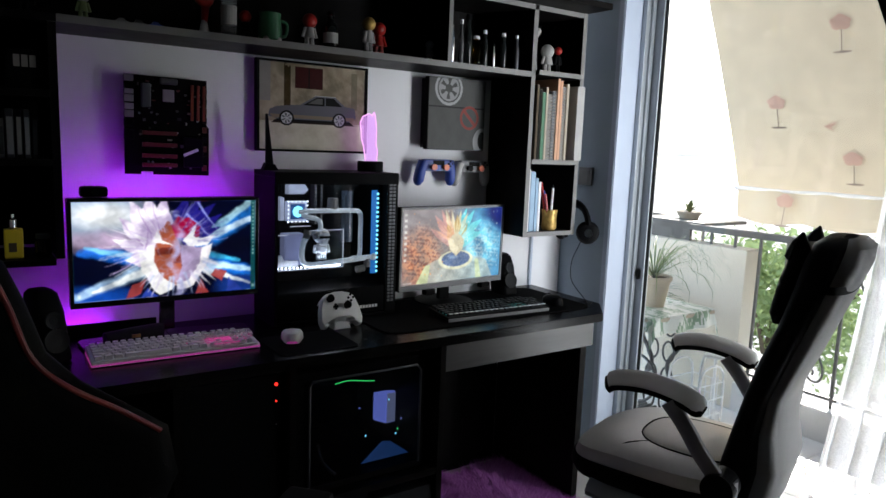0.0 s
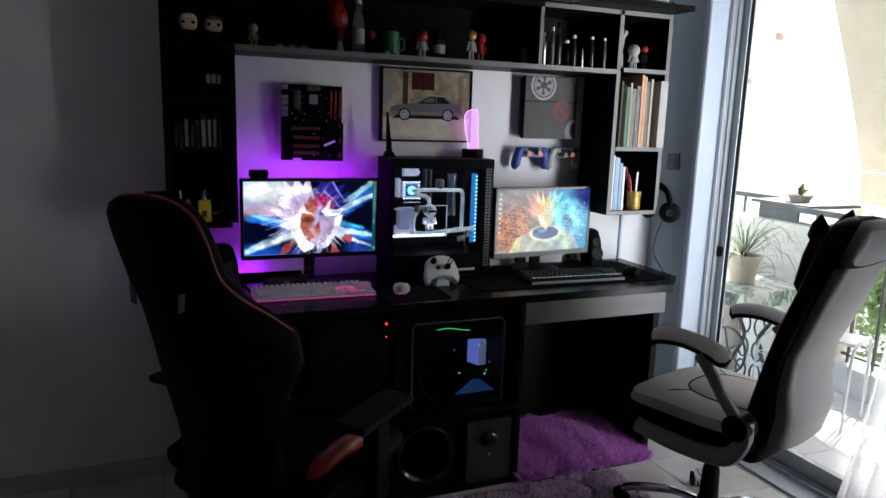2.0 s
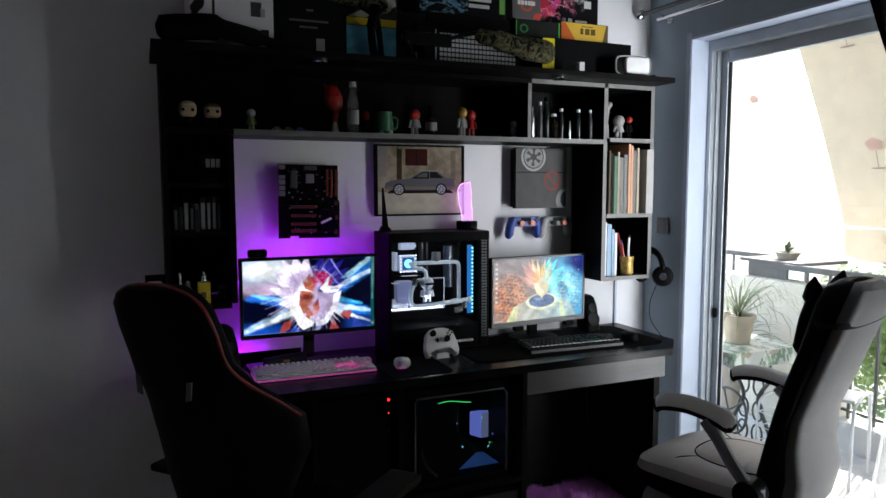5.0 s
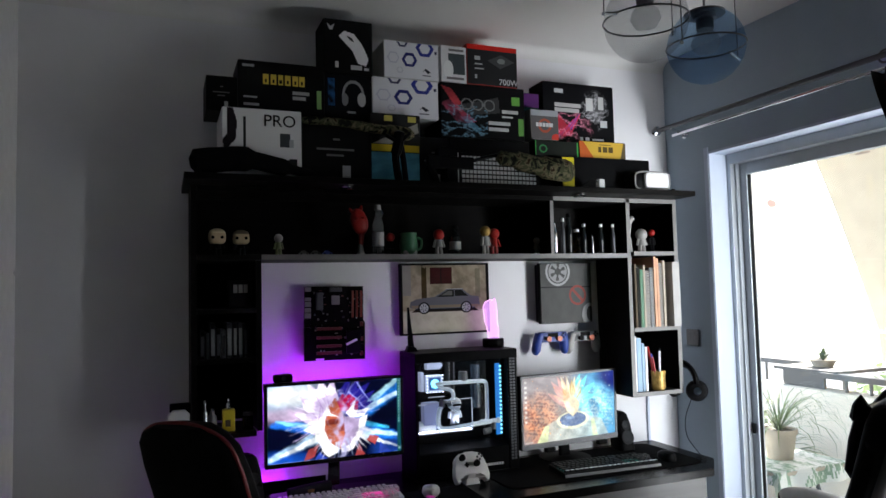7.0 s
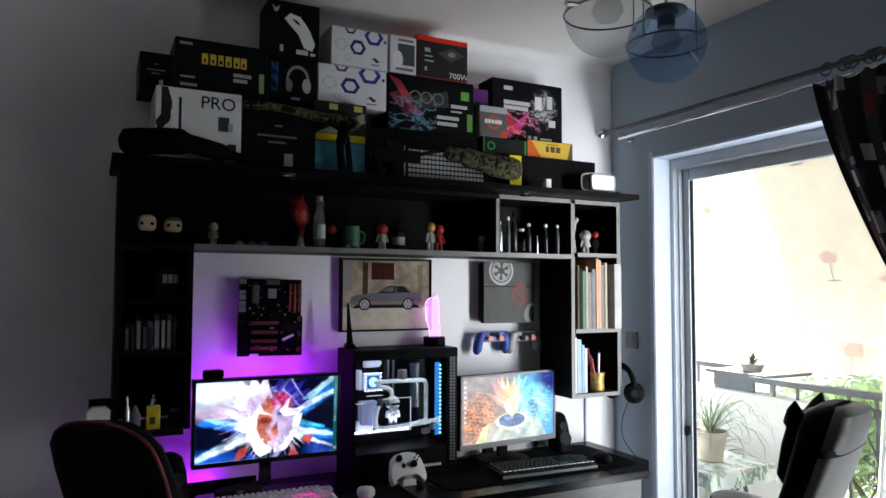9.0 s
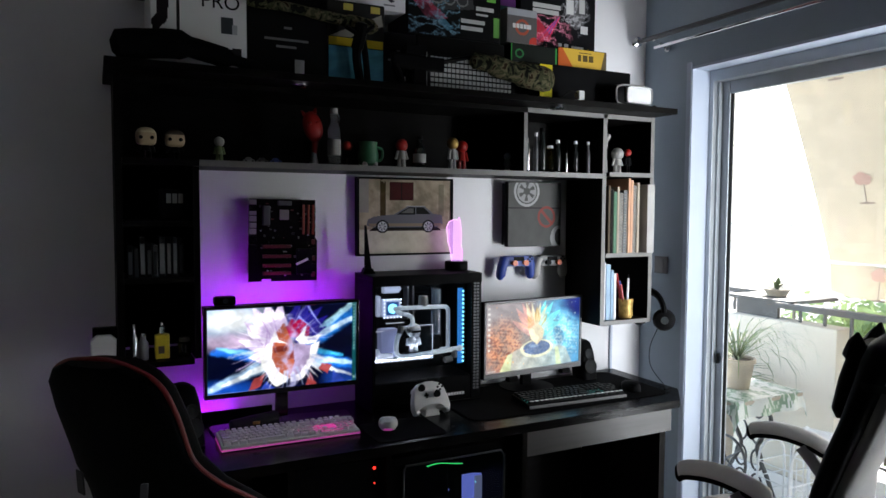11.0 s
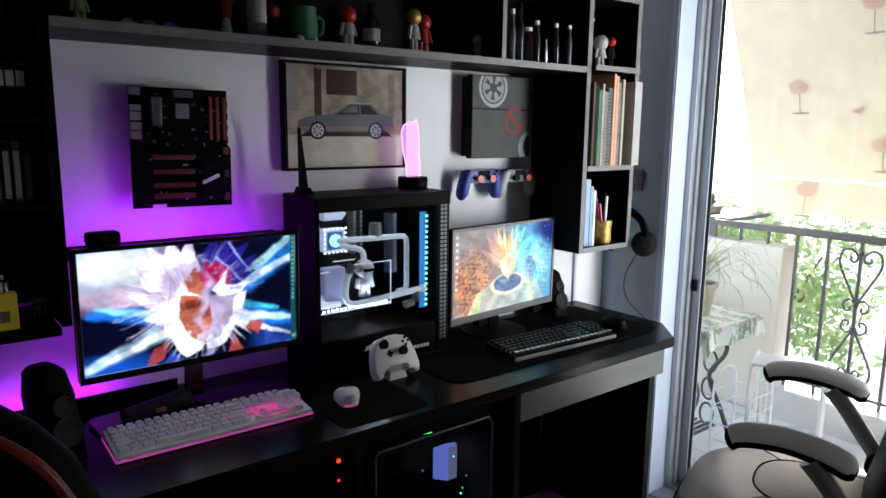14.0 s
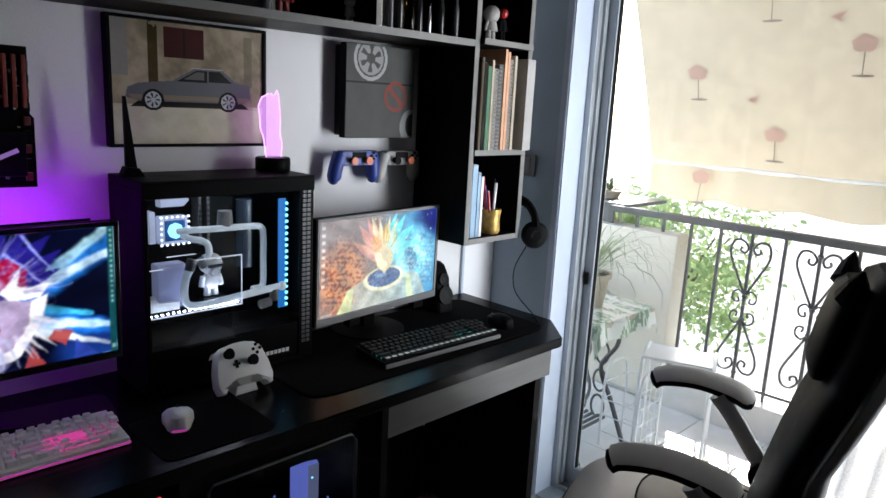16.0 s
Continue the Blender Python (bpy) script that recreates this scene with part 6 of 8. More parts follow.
def railing(name, m, length, panels, label):
    ob = thing(name, m, label, "railing")
    part("handrail", box(-0.03, 0, 0.815, 0.03, length, 0.85, 0.004), M["iron"], ob)
    part("bottom_rail", box(-0.012, 0, 0.03, 0.012, length, 0.045, 0.002), M["iron"], ob)
    n = max(round(length / 0.155), 1)
    for k in range(n + 1):
        part("bar", box(-0.007, k * length / n - 0.007, -0.02, 0.007, k * length / n + 0.007, 0.815), M["iron"], ob)
    for y in panels:
        rail_panel(ob, Matrix.Translation((0, y, 0.0)))
    return ob


n_bars = round(4.7 / 0.155)
step = 4.7 / n_bars
railing("balcony_railing", pose(3.865, -2.0, 0.15), 4.7, [step * k for k in range(n_bars - 17, n_bars - 3, 2)], "dark wrought-iron balcony railing with heart scrolls")
side = thing("balcony_railing", pose(4.30, 2.90, 0.15), "dark wrought-iron railing of the next balcony", "railing")
part("handrail", box(-0.03, 0, 0.815, 0.03, 1.2, 0.85, 0.004), M["iron"], side)
for k in range(8):
    part("bar", box(-0.007, 0.16 * k, -0.25, 0.007, 0.16 * k + 0.014, 0.815), M["iron"], side)
rail_panel(side, Matrix.Translation((0, 0.40, 0)))
structure("side_slab", box(3.95, 2.6, -0.25, 4.5, 4.4, -0.05), M["cream"], "edge slab of the next balcony")
ledge = thing("rail_shelf", pose(4.08, 2.72, 0.99), "dark flat shelf laid over the railing", "shelf")
part("plank", box(-0.22, -0.12, 0, 0.22, 0.35, 0.02, 0.003), M["iron"], ledge)
part("bracket", box(-0.215, -0.02, -0.14, -0.19, 0.28, 0), M["iron"], ledge)

# awning with faded print
aw = thing("awning", pose(0, 0, 0), "cream drop awning with faded pink print", "awning")
A0, A1 = Vector((3.99, 0, 2.80)), Vector((4.73, 0, 1.20))
bm = bmesh.new()
cols = []
for k in range(25):
    t = k / 24
    p = A0.lerp(A1, t)
    cols.append([bm.verts.new((p.x + 0.03 * math.sin(math.pi * t) + 0.006 * math.sin(9 * y), y, p.z)) for y in [2.96 - 0.2 * j for j in range(27)]])
for a, b in zip(cols, cols[1:]):
    for k in range(26):
        bm.faces.new((a[k], a[k + 1], b[k + 1], b[k]))
part("sheet", bm, M["awning"], aw, smooth=True)
bm = bmesh.new()
vt, vb = [], []
for j in range(131):
    y = 2.96 - 0.04 * j
    vt.append(bm.verts.new((4.732 + 0.012 * math.sin(j * 0.7), y, 1.195)))
    vb.append(bm.verts.new((4.735 + 0.02 * math.sin(j * 0.7 + 1), y, 1.195 - 0.20 - 0.028 * abs(math.sin(j * 0.26)))))
for k in range(130):
    bm.faces.new((vt[k], vt[k + 1], vb[k + 1], vb[k]))
part("valance", bm, M["awning"], aw, "scalloped hanging valance", True)
part("front_bar", cyl((4.735, 2.98, 1.20), (4.735, -2.3, 1.20), 0.014, seg=10), M["white"], aw)
part("roller", cyl((3.96, 2.98, 2.815), (3.96, -2.3, 2.815), 0.04, seg=14), M["white"], aw)
slope = (A1 - A0).normalized()


def awning_print(parent, c, tip, bird=False):
    """A pink tufted flower on a stem over a short line, or a small bird, laid on the cloth."""
    m = Matrix.Translation(c) @ tip
    if bird:
        fl = bmesh.new()
        for q in ([(-0.05, 0.03), (0.03, 0.0), (-0.02, -0.004), (-0.045, 0.016)], [(-0.03, -0.03), (0.03, 0.0), (-0.01, 0.004)]):
            fl.faces.new([fl.verts.new(m @ Vector((x, 0, z))) for x, z in q])
        part("print_bird", fl, M["pinkcloth"], parent, "faded pink bird print")
        return
    fl = bmesh.new()
    fl.faces.new([fl.verts.new(m @ Vector(((0.058 + 0.006 * math.sin(7 * a)) * math.cos(a), 0, (0.044 + 0.006 * math.sin(5 * a)) * math.sin(a)))) for a in [k * math.tau / 28 for k in range(28)]])
    part("print_blot", fl, M["pinkcloth"], parent, "faded pink round print")
    fl = bmesh.new()
    fl.faces.new([fl.verts.new(m @ Vector((0.040 * math.cos(a) - 0.006, -0.001, 0.016 * math.sin(a) - 0.014 + 0.006 * math.sin(4 * a)))) for a in [k * math.tau / 20 for k in range(20)]])
    part("print_shade", fl, M["rosecloth"], parent, "deeper rose shading")
    st = bmesh.new()
    for q in ([(-0.006, -0.04), (0.0, -0.04), (0.010, -0.165), (0.004, -0.165)], [(-0.050, -0.163), (0.0, -0.160), (0.055, -0.164), (0.052, -0.172), (0.0, -0.175), (-0.044, -0.172)]):
        st.faces.new([st.verts.new(m @ Vector((x, 0, z))) for x, z in q])
    part("print_stem", st, M["greycloth"], parent)


lean = Matrix.Rotation(math.atan2(-slope.x, -slope.z), 4, "Y") @ Matrix.Rotation(math.pi / 2, 4, "Z")
for i in range(9):
    y = 2.60 - 0.44 * i
    for j in range(3):
        t = (0.65, 0.39, 0.56, 0.30)[i % 4] + 0.47 * (j - 1)
        if 0.06 < t < 0.97:
            awning_print(aw, A0.lerp(A1, t) + Vector((-0.012 + 0.03 * math.sin(math.pi * t), y, 0)), lean)
        if 0.06 < t + 0.10 < 0.95:
            awning_print(aw, A0.lerp(A1, t + 0.09) + Vector((-0.012 + 0.03 * math.sin(math.pi * t), y - 0.31, 0)), lean, True)
    if i % 4 == 0:
        awning_print(aw, Vector((4.712, y, 1.135)), Matrix.Rotation(math.pi / 2, 4, "Z"))

# the next house's awning, farther off; full sunlight is put into its cloth colour
structure("next_balcony_slab", box(4.6, 4.45, 2.95, 5.62, 9.0, 3.10), M["whitestone"], "pale slab of the next balcony")
aw2 = thing("awning", pose(0, 0, 0), "awning of the next balcony, sunlight in its pale colour", "awning")
part("roller", cyl((5.60, 8.9, 2.90), (5.60, 4.5, 2.90), 0.045, seg=14), M["white"], aw2)
B0, B1 = Vector((5.62, 0, 2.88)), Vector((6.40, 0, 1.42))
bm = bmesh.new()
cols = [[bm.verts.new((B0.lerp(B1, k / 12).x + 0.03 * math.sin(math.pi * k / 12) + 0.006 * math.sin(8 * y), y, B0.lerp(B1, k / 12).z)) for y in [4.5 + 0.2 * j for j in range(23)]] for k in range(13)]
cols.append([bm.verts.new((6.405, 4.5 + 0.2 * j, 1.24 - 0.02 * (j % 2))) for j in range(23)])
for a, b in zip(cols, cols[1:]):
    for k in range(22):
        bm.faces.new((a[k], a[k + 1], b[k + 1], b[k]))
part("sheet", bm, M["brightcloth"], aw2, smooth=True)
part("front_bar", cyl((6.41, 8.9, 1.42), (6.41, 4.5, 1.42), 0.016, seg=10), M["white"], aw2)
for i in range(6):
    t = (0.35, 0.62, 0.80)[i % 3]
    awning_print(aw2, B0.lerp(B1, t) + Vector((-0.02 + 0.03 * math.sin(math.pi * t), 4.9 + 0.55 * i, 0)), lean)

# iron table with cloth and plants
tb = thing("iron_table", pose(3.03, 2.30, -0.03), "old sewing machine iron table on the balcony", "table")
part("top", box(-0.24, -0.22, 0.665, 0.24, 0.30, 0.685, 0.004), M["clay"], tb)
for x in (-0.18, 0.18):
    leg = bmesh.new()
    for s in (-1, 1):
        tube(smooth_line([(x, s * 0.06 + 0.04, 0.66), (x, s * 0.13 + 0.04, 0.50), (x, s * 0.05 + 0.04, 0.35), (x, s * 0.12 + 0.04, 0.20), (x, s * 0.20 + 0.04, 0.02)], 6), 0.011, 8, leg)
        for z in (0.56, 0.42, 0.28, 0.15):
            tube([(x, 0.04 + s * (0.05 + 0.035 * math.cos(a)), z + 0.055 * math.sin(a)) for a in [k * math.tau / 14 for k in range(15)]], 0.006, 6, leg)
    part("leg", leg, M["iron"], tb, "ornate cast-iron leg", True)
for k in range(7):
    part("treadle_bar", box(-0.18, -0.06 + 0.031 * k, 0.10, 0.18, -0.048 + 0.031 * k, 0.112, 0.002), M["iron"], tb)
wheel_ring = tube([(0.128 * math.cos(a), 0.128 * math.sin(a), 0) for a in [k * math.tau / 28 for k in range(29)]], 0.008, 8)
for k in range(5):
    cyl((0, 0, 0), (0.125 * math.cos(k * math.tau / 5), 0.125 * math.sin(k * math.tau / 5), 0), 0.006, seg=6, bm=wheel_ring)
wl = part("wheel", wheel_ring, M["iron"], tb)
wl.matrix_local = pose(0.10, 0.12, 0.26, 90, 0, 90)


def leaf_cloth(u, v):
    img = flat((0.62, 0.64, 0.60), u)
    w = wisps(u, v, 40, 5, 7)
    put(img, (w > 0.55).astype(float), (0.16, 0.27, 0.17), 0.85)
    put(img, (w > 0.80).astype(float), (0.55, 0.60, 0.50), 0.8)
    return img


tc = thing("tablecloth", pose(3.03, 2.30, 0.656), "white tablecloth with green leaf print", "tablecloth")
sheet = picture("sheet", 0.56, 0.62, 56, 62, leaf_cloth, M["print"], tc, Matrix.Identity(4))
for v in sheet.data.vertices:
    x, y = v.co.x, v.co.z + 0.04
    ex, ey = max(abs(x) - 0.242, 0), max(abs(y - 0.04) - 0.262, 0)
    drop = ex + ey
    v.co = (x - math.copysign(ex * 0.6, x) + 0.01 * math.sin(30 * y) * (drop > 0), y - math.copysign(ey * 0.6, y - 0.04) + 0.012 * math.sin(34 * x) * (drop > 0), 0.003 - 1.6 * drop)


def blade_plant(name, m, n, length, width, droop, pot_r, pot_h, leafmat, label, seed, up=1.0):
    """Arching leaves from a pot; each leaf a piece of its own."""
    ob = thing(name, m, label, "plant")
    part("pot", lathe([(pot_r * 0.72, 0), (pot_r * 0.95, pot_h * 0.85), (pot_r * 1.06, pot_h * 0.86), (pot_r * 1.06, pot_h), (pot_r * 0.92, pot_h), (pot_r * 0.88, pot_h * 0.9)], seg=20), M["clay"], ob, "clay coloured pot", True)
    part("soil", cyl((0, 0, pot_h * 0.86), (0, 0, pot_h * 0.92), pot_r * 0.88, seg=18), M["bark"], ob)
    r = random.Random(seed)
    for k in range(n):
        a, el, ln = r.uniform(0, math.tau), r.uniform(0.5, 1.45) * up, length * r.uniform(0.6, 1.1)
        bm = bmesh.new()
        d = Vector((math.cos(a), math.sin(a), 0))
        sidew = Vector((-d.y, d.x, 0))
        prev = None
        p = Vector((0, 0, pot_h * 0.9))
        for j in range(7):
            t = j / 6
            w = width * math.sin(math.pi * min(0.12 + 0.88 * t, 0.995)) ** 0.7
            e = el - droop * t * t
            cur = (bm.verts.new(p + sidew * w + Vector((0, 0, 0.15 * w))), bm.verts.new(p), bm.verts.new(p - sidew * w + Vector((0, 0, 0.15 * w))))
            if prev:
                bm.faces.new((prev[0], prev[1], cur[1], cur[0]))
                bm.faces.new((prev[1], prev[2], cur[2], cur[1]))
            prev = cur
            p = p + (d * math.cos(e) + Vector((0, 0, math.sin(e)))) * ln / 6
        part("leaf", bm, leafmat, ob, smooth=True)
    return ob


blade_plant("potted_palm", pose(3.03, 2.28, 0.662), 80, 0.50, 0.0030, 2.9, 0.085, 0.15, M["leaf"], "spiky leaved palm in a clay pot", 5, 0.75)
blade_plant("potted_plant", pose(3.45, 2.75, -0.03), 170, 0.40, 0.010, 1.9, 0.095, 0.55, M["leaf2"], "leafy green plant in a tall pot", 6)
blade_plant("potted_plant", pose(4.05, 2.85, 1.01), 26, 0.10, 0.012, 1.6, 0.08, 0.045, M["leaf"], "low plant in a shallow dish on the rail shelf", 7)

# white wire plant stand and chair frame
ws = thing("wire_stand", pose(3.22, 2.12, -0.03), "white wire plant stand on the balcony", "plant stand")
for s in (-1, 1):
    part("hoop", tube(smooth_line([(-0.10, s * 0.09, 0), (-0.10, s * 0.09, 0.30), (-0.06, s * 0.09, 0.40), (0.06, s * 0.09, 0.40), (0.10, s * 0.09, 0.30), (0.10, s * 0.09, 0.0)], 5), 0.006, 8), M["white"], ws)
for z in (0.08, 0.16, 0.24, 0.32):
    part("wire", tube([(-0.10, -0.09, z), (0.10, -0.09, z), (0.10, 0.09, z), (-0.10, 0.09, z), (-0.10, -0.09, z)], 0.003, 6), M["white"], ws)
for k in range(5):
    part("wire", tube([(-0.10 + 0.05 * k, -0.09, 0.05), (-0.10 + 0.05 * k, -0.09, 0.36)], 0.003, 6), M["white"], ws)
wf = thing("chair_frame", pose(3.36, 1.98, -0.03, 0, 0, 20), "white tubular balcony chair", "chair")
for s in (-1, 1):
    part("leg", tube(smooth_line([(-0.12, s * 0.15, 0.0), (-0.11, s * 0.15, 0.36), (-0.06, s * 0.15, 0.44), (0.10, s * 0.15, 0.46), (0.16, s * 0.15, 0.40), (0.19, s * 0.15, 0.0)], 5), 0.009, 8), M["white"], wf, smooth=True)
part("seat", box(-0.09, -0.15, 0.445, 0.12, 0.15, 0.462, 0.004), M["white"], wf)

# ---- beyond the balcony ----
structure("ground", box(-300, -300, -7.2, 600, 600, -7.0), M["asphalt"], "pale street and yards below the balcony")


def tree(m, h, r, n, label, seed):
    ob = thing("tree", m, label, "tree")
    rr = random.Random(seed)
    part("trunk", tube(smooth_line([(0, 0, 0), (0.1, 0.05, h * 0.3), (0.0, 0.1, h * 0.6), (0.1, 0, h * 0.85)]), [0.16 - 0.006 * k for k in range(19)], 8), M["bark"], ob)
    for k in range(6):
        a = k * 1.05 + rr.uniform(-0.3, 0.3)
        part("limb", tube(smooth_line([(0.05, 0.05, h * 0.55), (r * 0.3 * math.cos(a), r * 0.3 * math.sin(a), h * 0.68), (r * 0.7 * math.cos(a), r * 0.7 * math.sin(a), h * rr.uniform(0.75, 0.95))], 4), [0.07, 0.065, 0.06, 0.055, 0.045, 0.04, 0.035, 0.025, 0.015], 6), M["bark"], ob)
    vs, fs = [], []
    clumps = []
    for k in range(34):
        d = Vector((rr.gauss(0, 1), rr.gauss(0, 1), rr.gauss(0, 0.8))).normalized() * r * rr.uniform(0.35, 1.0)
        clumps.append((Vector((d.x, d.y, d.z * 0.8 + h * 0.8)), r * rr.uniform(0.16, 0.34)))
    for k in range(n):
        c, q = clumps[k % 34]
        v = c + Vector((rr.gauss(0, q), rr.gauss(0, q), rr.gauss(0, q * 0.7))) * 0.6
        s = rr.uniform(0.05, 0.11)
        a = Vector((rr.uniform(-1, 1), rr.uniform(-1, 1), rr.uniform(-1, 1))).normalized() * s
        b = a.orthogonal().normalized() * s * 0.5
        i = len(vs)
        vs += [v - a, v + b, v + a, v - b]
        fs.append((i, i + 1, i + 2, i + 3))
    me = bpy.data.meshes.new("crown")
    me.from_pydata([tuple(v) for v in vs], [], fs)
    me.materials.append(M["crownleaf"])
    cr = new("crown", me)
    cr.parent = ob
    return ob


for k, (x, y, h, r) in enumerate(((11.5, 1.2, 5.4, 1.7), (13.5, 7.5, 7.0, 2.2), (10.5, -1.6, 4.6, 1.5))):
    tree(pose(x, y, -7.0), h, r, 9000, "leafy green street tree, sunlight in its colour", 50 + k)
fe = thing("fence", pose(9.5, -4, -7.0), "dark slatted yard fence beside the street", "fence")
for k in range(40):
    part("slat", box(-0.02, 0.25 * k, 0.2, 0.02, 0.25 * k + 0.12, 1.9), M["iron"], fe)
part("rail", box(0.021, 0, 0.5, 0.06, 10, 0.6), M["iron"], fe)
sh = thing("canopy", pose(8.5, 2.4, -7.0), "blue grey sheet canopy over a yard", "canopy")
part("sheet", box(-1.6, -1.2, 2.3, 1.4, 1.2, 2.4, 0.02), M["blue"], sh)
for x in (-1.5, 1.3):
    for y in (-1.1, 1.1):
        part("post", cyl((x, y, 0), (x, y, 2.3), 0.05, seg=8), M["steel"], sh)

# ---- curtain rods and curtains ----
rod = thing("curtain_rod", pose(WX, 0, 0), "double chrome curtain rod with ring brackets", "curtain rod")
part("rod", cyl((-0.085, 2.36, 2.335), (-0.085, -1.2, 2.335), 0.011, seg=14), M["steel"], rod)
part("rod", cyl((-0.045, 2.30, 2.300), (-0.045, -1.2, 2.300), 0.008, seg=14), M["chrome"], rod)
for y in (2.26, 0.4):
    br = part("bracket", cyl((-0.001, y, 2.30), (-0.09, y, 2.322), 0.006, seg=10), M["chrome"], rod)
    part("rosette", cyl((-0.001, y, 2.30), (-0.008, y, 2.30), 0.022, seg=16), M["chrome"], br)
part("finial", lathe([(0.012, 0), (0.024, 0.008), (0.010, 0.02), (0.018, 0.03), (0.002, 0.042)], seg=16), M["chrome"], rod).matrix_local = pose(-0.085, 2.36, 2.335, -90)
for k in range(8):
    ring = part("ring", tube([(0, 0.022 * math.cos(a), 0.022 * math.sin(a)) for a in [j * math.tau / 18 for j in range(19)]], 0.004, 6), M["steel"], rod)
    ring.matrix_local = pose(-0.085, 1.17 - 0.045 * k - 0.02 * (k % 2), 2.330, 0, 0, 10 * (k % 3))


def curtain_print(u, v):
    """Blocks of black, grey, white and dark red."""
    img = flat((0.03, 0.028, 0.03), u)
    r = random.Random(3)
    for k in range(420):
        x, y, w, h = r.random(), r.random(), r.uniform(0.02, 0.06), r.uniform(0.012, 0.034)
        c = r.choice([(0.40, 0.38, 0.38), (0.10, 0.095, 0.10), (0.55, 0.53, 0.53), (0.12, 0.012, 0.018), (0.02, 0.02, 0.025), (0.20, 0.19, 0.20), (0.04, 0.05, 0.10)])
        put(img, rect(u, v, x, y, x + w, y + h), c, 0.9)
    put(img, wisps(u, v, 77, 5, 9) > 0.72, (0.02, 0.018, 0.02), 0.8)
    return img


cu = thing("curtain", pose(WX - 0.085, 0, 0), "black grey and red patterned curtain tied back", "curtain")
cs = picture("drape", 1.0, 1.0, 110, 150, curtain_print, M["clothprint"], cu, Matrix.Identity(4))
for v in cs.data.vertices:
    u, t = v.co.x + 0.5, 0.5 - v.co.z          # u: away from the opening, t: down
    z = 2.295 - 2.2 * t
    lead = 1.225 - (0.31 * min(t / 0.38, 1) ** 1.35) - 0.06 * max(t - 0.38, 0)
    width = 0.75 - 0.45 * min(t / 0.45, 1)
    v.co = ((0.026 * math.sin(u * 38 + 2 * t) + 0.010 * math.sin(u * 71 + 5 * t)) * (1 - 0.4 * t), lead - u * width, z - 0.015 * math.sin(u * 46) ** 2 * (t < 0.02))
sc = thing("sheer_curtain", pose(WX - 0.045, 0, 0), "white pleated sheer curtain at the balcony door", "curtain")
bm = bmesh.new()
grid = []
for i in range(150):
    u = i / 149
    col = []
    for j in range(24):
        t = j / 23
        lead = 1.00 + 0.02 * t + 0.17 * t ** 2.2
        col.append(bm.verts.new((0.030 * math.sin(u * 125 + 1.2 * math.sin(3 * t + 9 * u)) * (0.5 + 0.5 * t), lead - u * (1.15 + 0.1 * t), 2.285 - 2.26 * t)))
    grid.append(col)
for a, b in zip(grid, grid[1:]):
    for j in range(23):
        bm.faces.new((a[j], a[j + 1], b[j + 1], b[j]))
part("drape", bm, M["sheer"], sc, smooth=True)


# ---- glass pendants ----
def pendant(x, y, z, r, glass_mat, side, label):
    ob = thing("pendant_lamp", pose(x, y, z), label, "lamp", "glass pendant lamps")
    part("globe", lathe([(r * 0.50, r * 0.86), (r * 0.66, r * 0.75), (r * 0.80, r * 0.60), (r * 0.93, r * 0.36), (r * 0.99, r * 0.12), (r, 0.0), (r * 0.99, -0.12 * r), (r * 0.93, -0.36 * r), (r * 0.82, -0.56 * r), (r * 0.66, -0.75 * r), (r * 0.48, -0.87 * r), (r * 0.25, -0.96 * r), (0.002, -0.99 * r)], seg=40), M[glass_mat], ob, "blown clear glass globe", True)
    part("rim", tube([(r * 1.005 * math.cos(a), r * 1.005 * math.sin(a), 0) for a in [k * math.tau / 48 for k in range(49)]], 0.0016, 6), M["steel"], ob)
    part("cap", lathe([(r * 0.52, r * 0.84), (r * 0.53, r * 0.89), (r * 0.46, r * 0.93), (r * 0.14, r * 0.98), (0.004, r * 1.02)], seg=28), M["steel"], ob, smooth=True)
    part("socket", lathe([(0.013, r * 0.42), (0.015, r * 0.46), (0.015, r * 0.72), (0.020, r * 0.74), (0.020, r * 0.90)], seg=18), M["grey"], ob)
    part("bulb", lathe([(0.002, -0.22 * r), (0.018, -0.15 * r), (0.026, 0.05 * r), (0.022, 0.24 * r), (0.012, 0.42 * r)], seg=20), M["greyglass"], ob, smooth=True)
    for s in (-1, 1):
        k = 1.42 if s == side else 1.06
        part("spreader", cyl((s * r * 0.96, s * 0.01, 0.0), (s * r * k, s * 0.02, -0.008), 0.0034, seg=8), M["chrome"], ob)
        part("wire", cyl((s * r * (k - 0.02), s * 0.02, -0.006), (s * 0.06, 0, CZ - z), 0.0011, seg=6), M["steel"], ob)
    part("cord", cyl((0, 0, r * 1.0), (0, 0, CZ - z), 0.0022, seg=8), M["grey"], ob)
    return ob


pendant(0.868, 0.50, 2.010, 0.071, "greyglass", -1, "clear glass globe pendant lamp in a metal ring")
pendant(0.997, 0.50, 1.980, 0.067, "blueglass", 1, "blue glass globe pendant lamp in a metal ring")
can = thing("ceiling_canopy", pose(0.91, 0.50, CZ - 0.0), "chrome ceiling plate of the pendants", "ceiling fitting")
part("plate", lathe([(0.10, -0.001), (0.10, -0.02), (0.07, -0.03), (0.001, -0.03)], seg=28), M["chrome"], can)

# ---- wardrobe ----
wd = thing("wardrobe", pose(-0.128, 0.90, 0), "tall white grained wardrobe beside the chair", "wardrobe")
part("carcass", box(-0.95, -0.58, 0.0, -0.0, -0.021, 2.35, 0.003), M["whitewood"], wd)
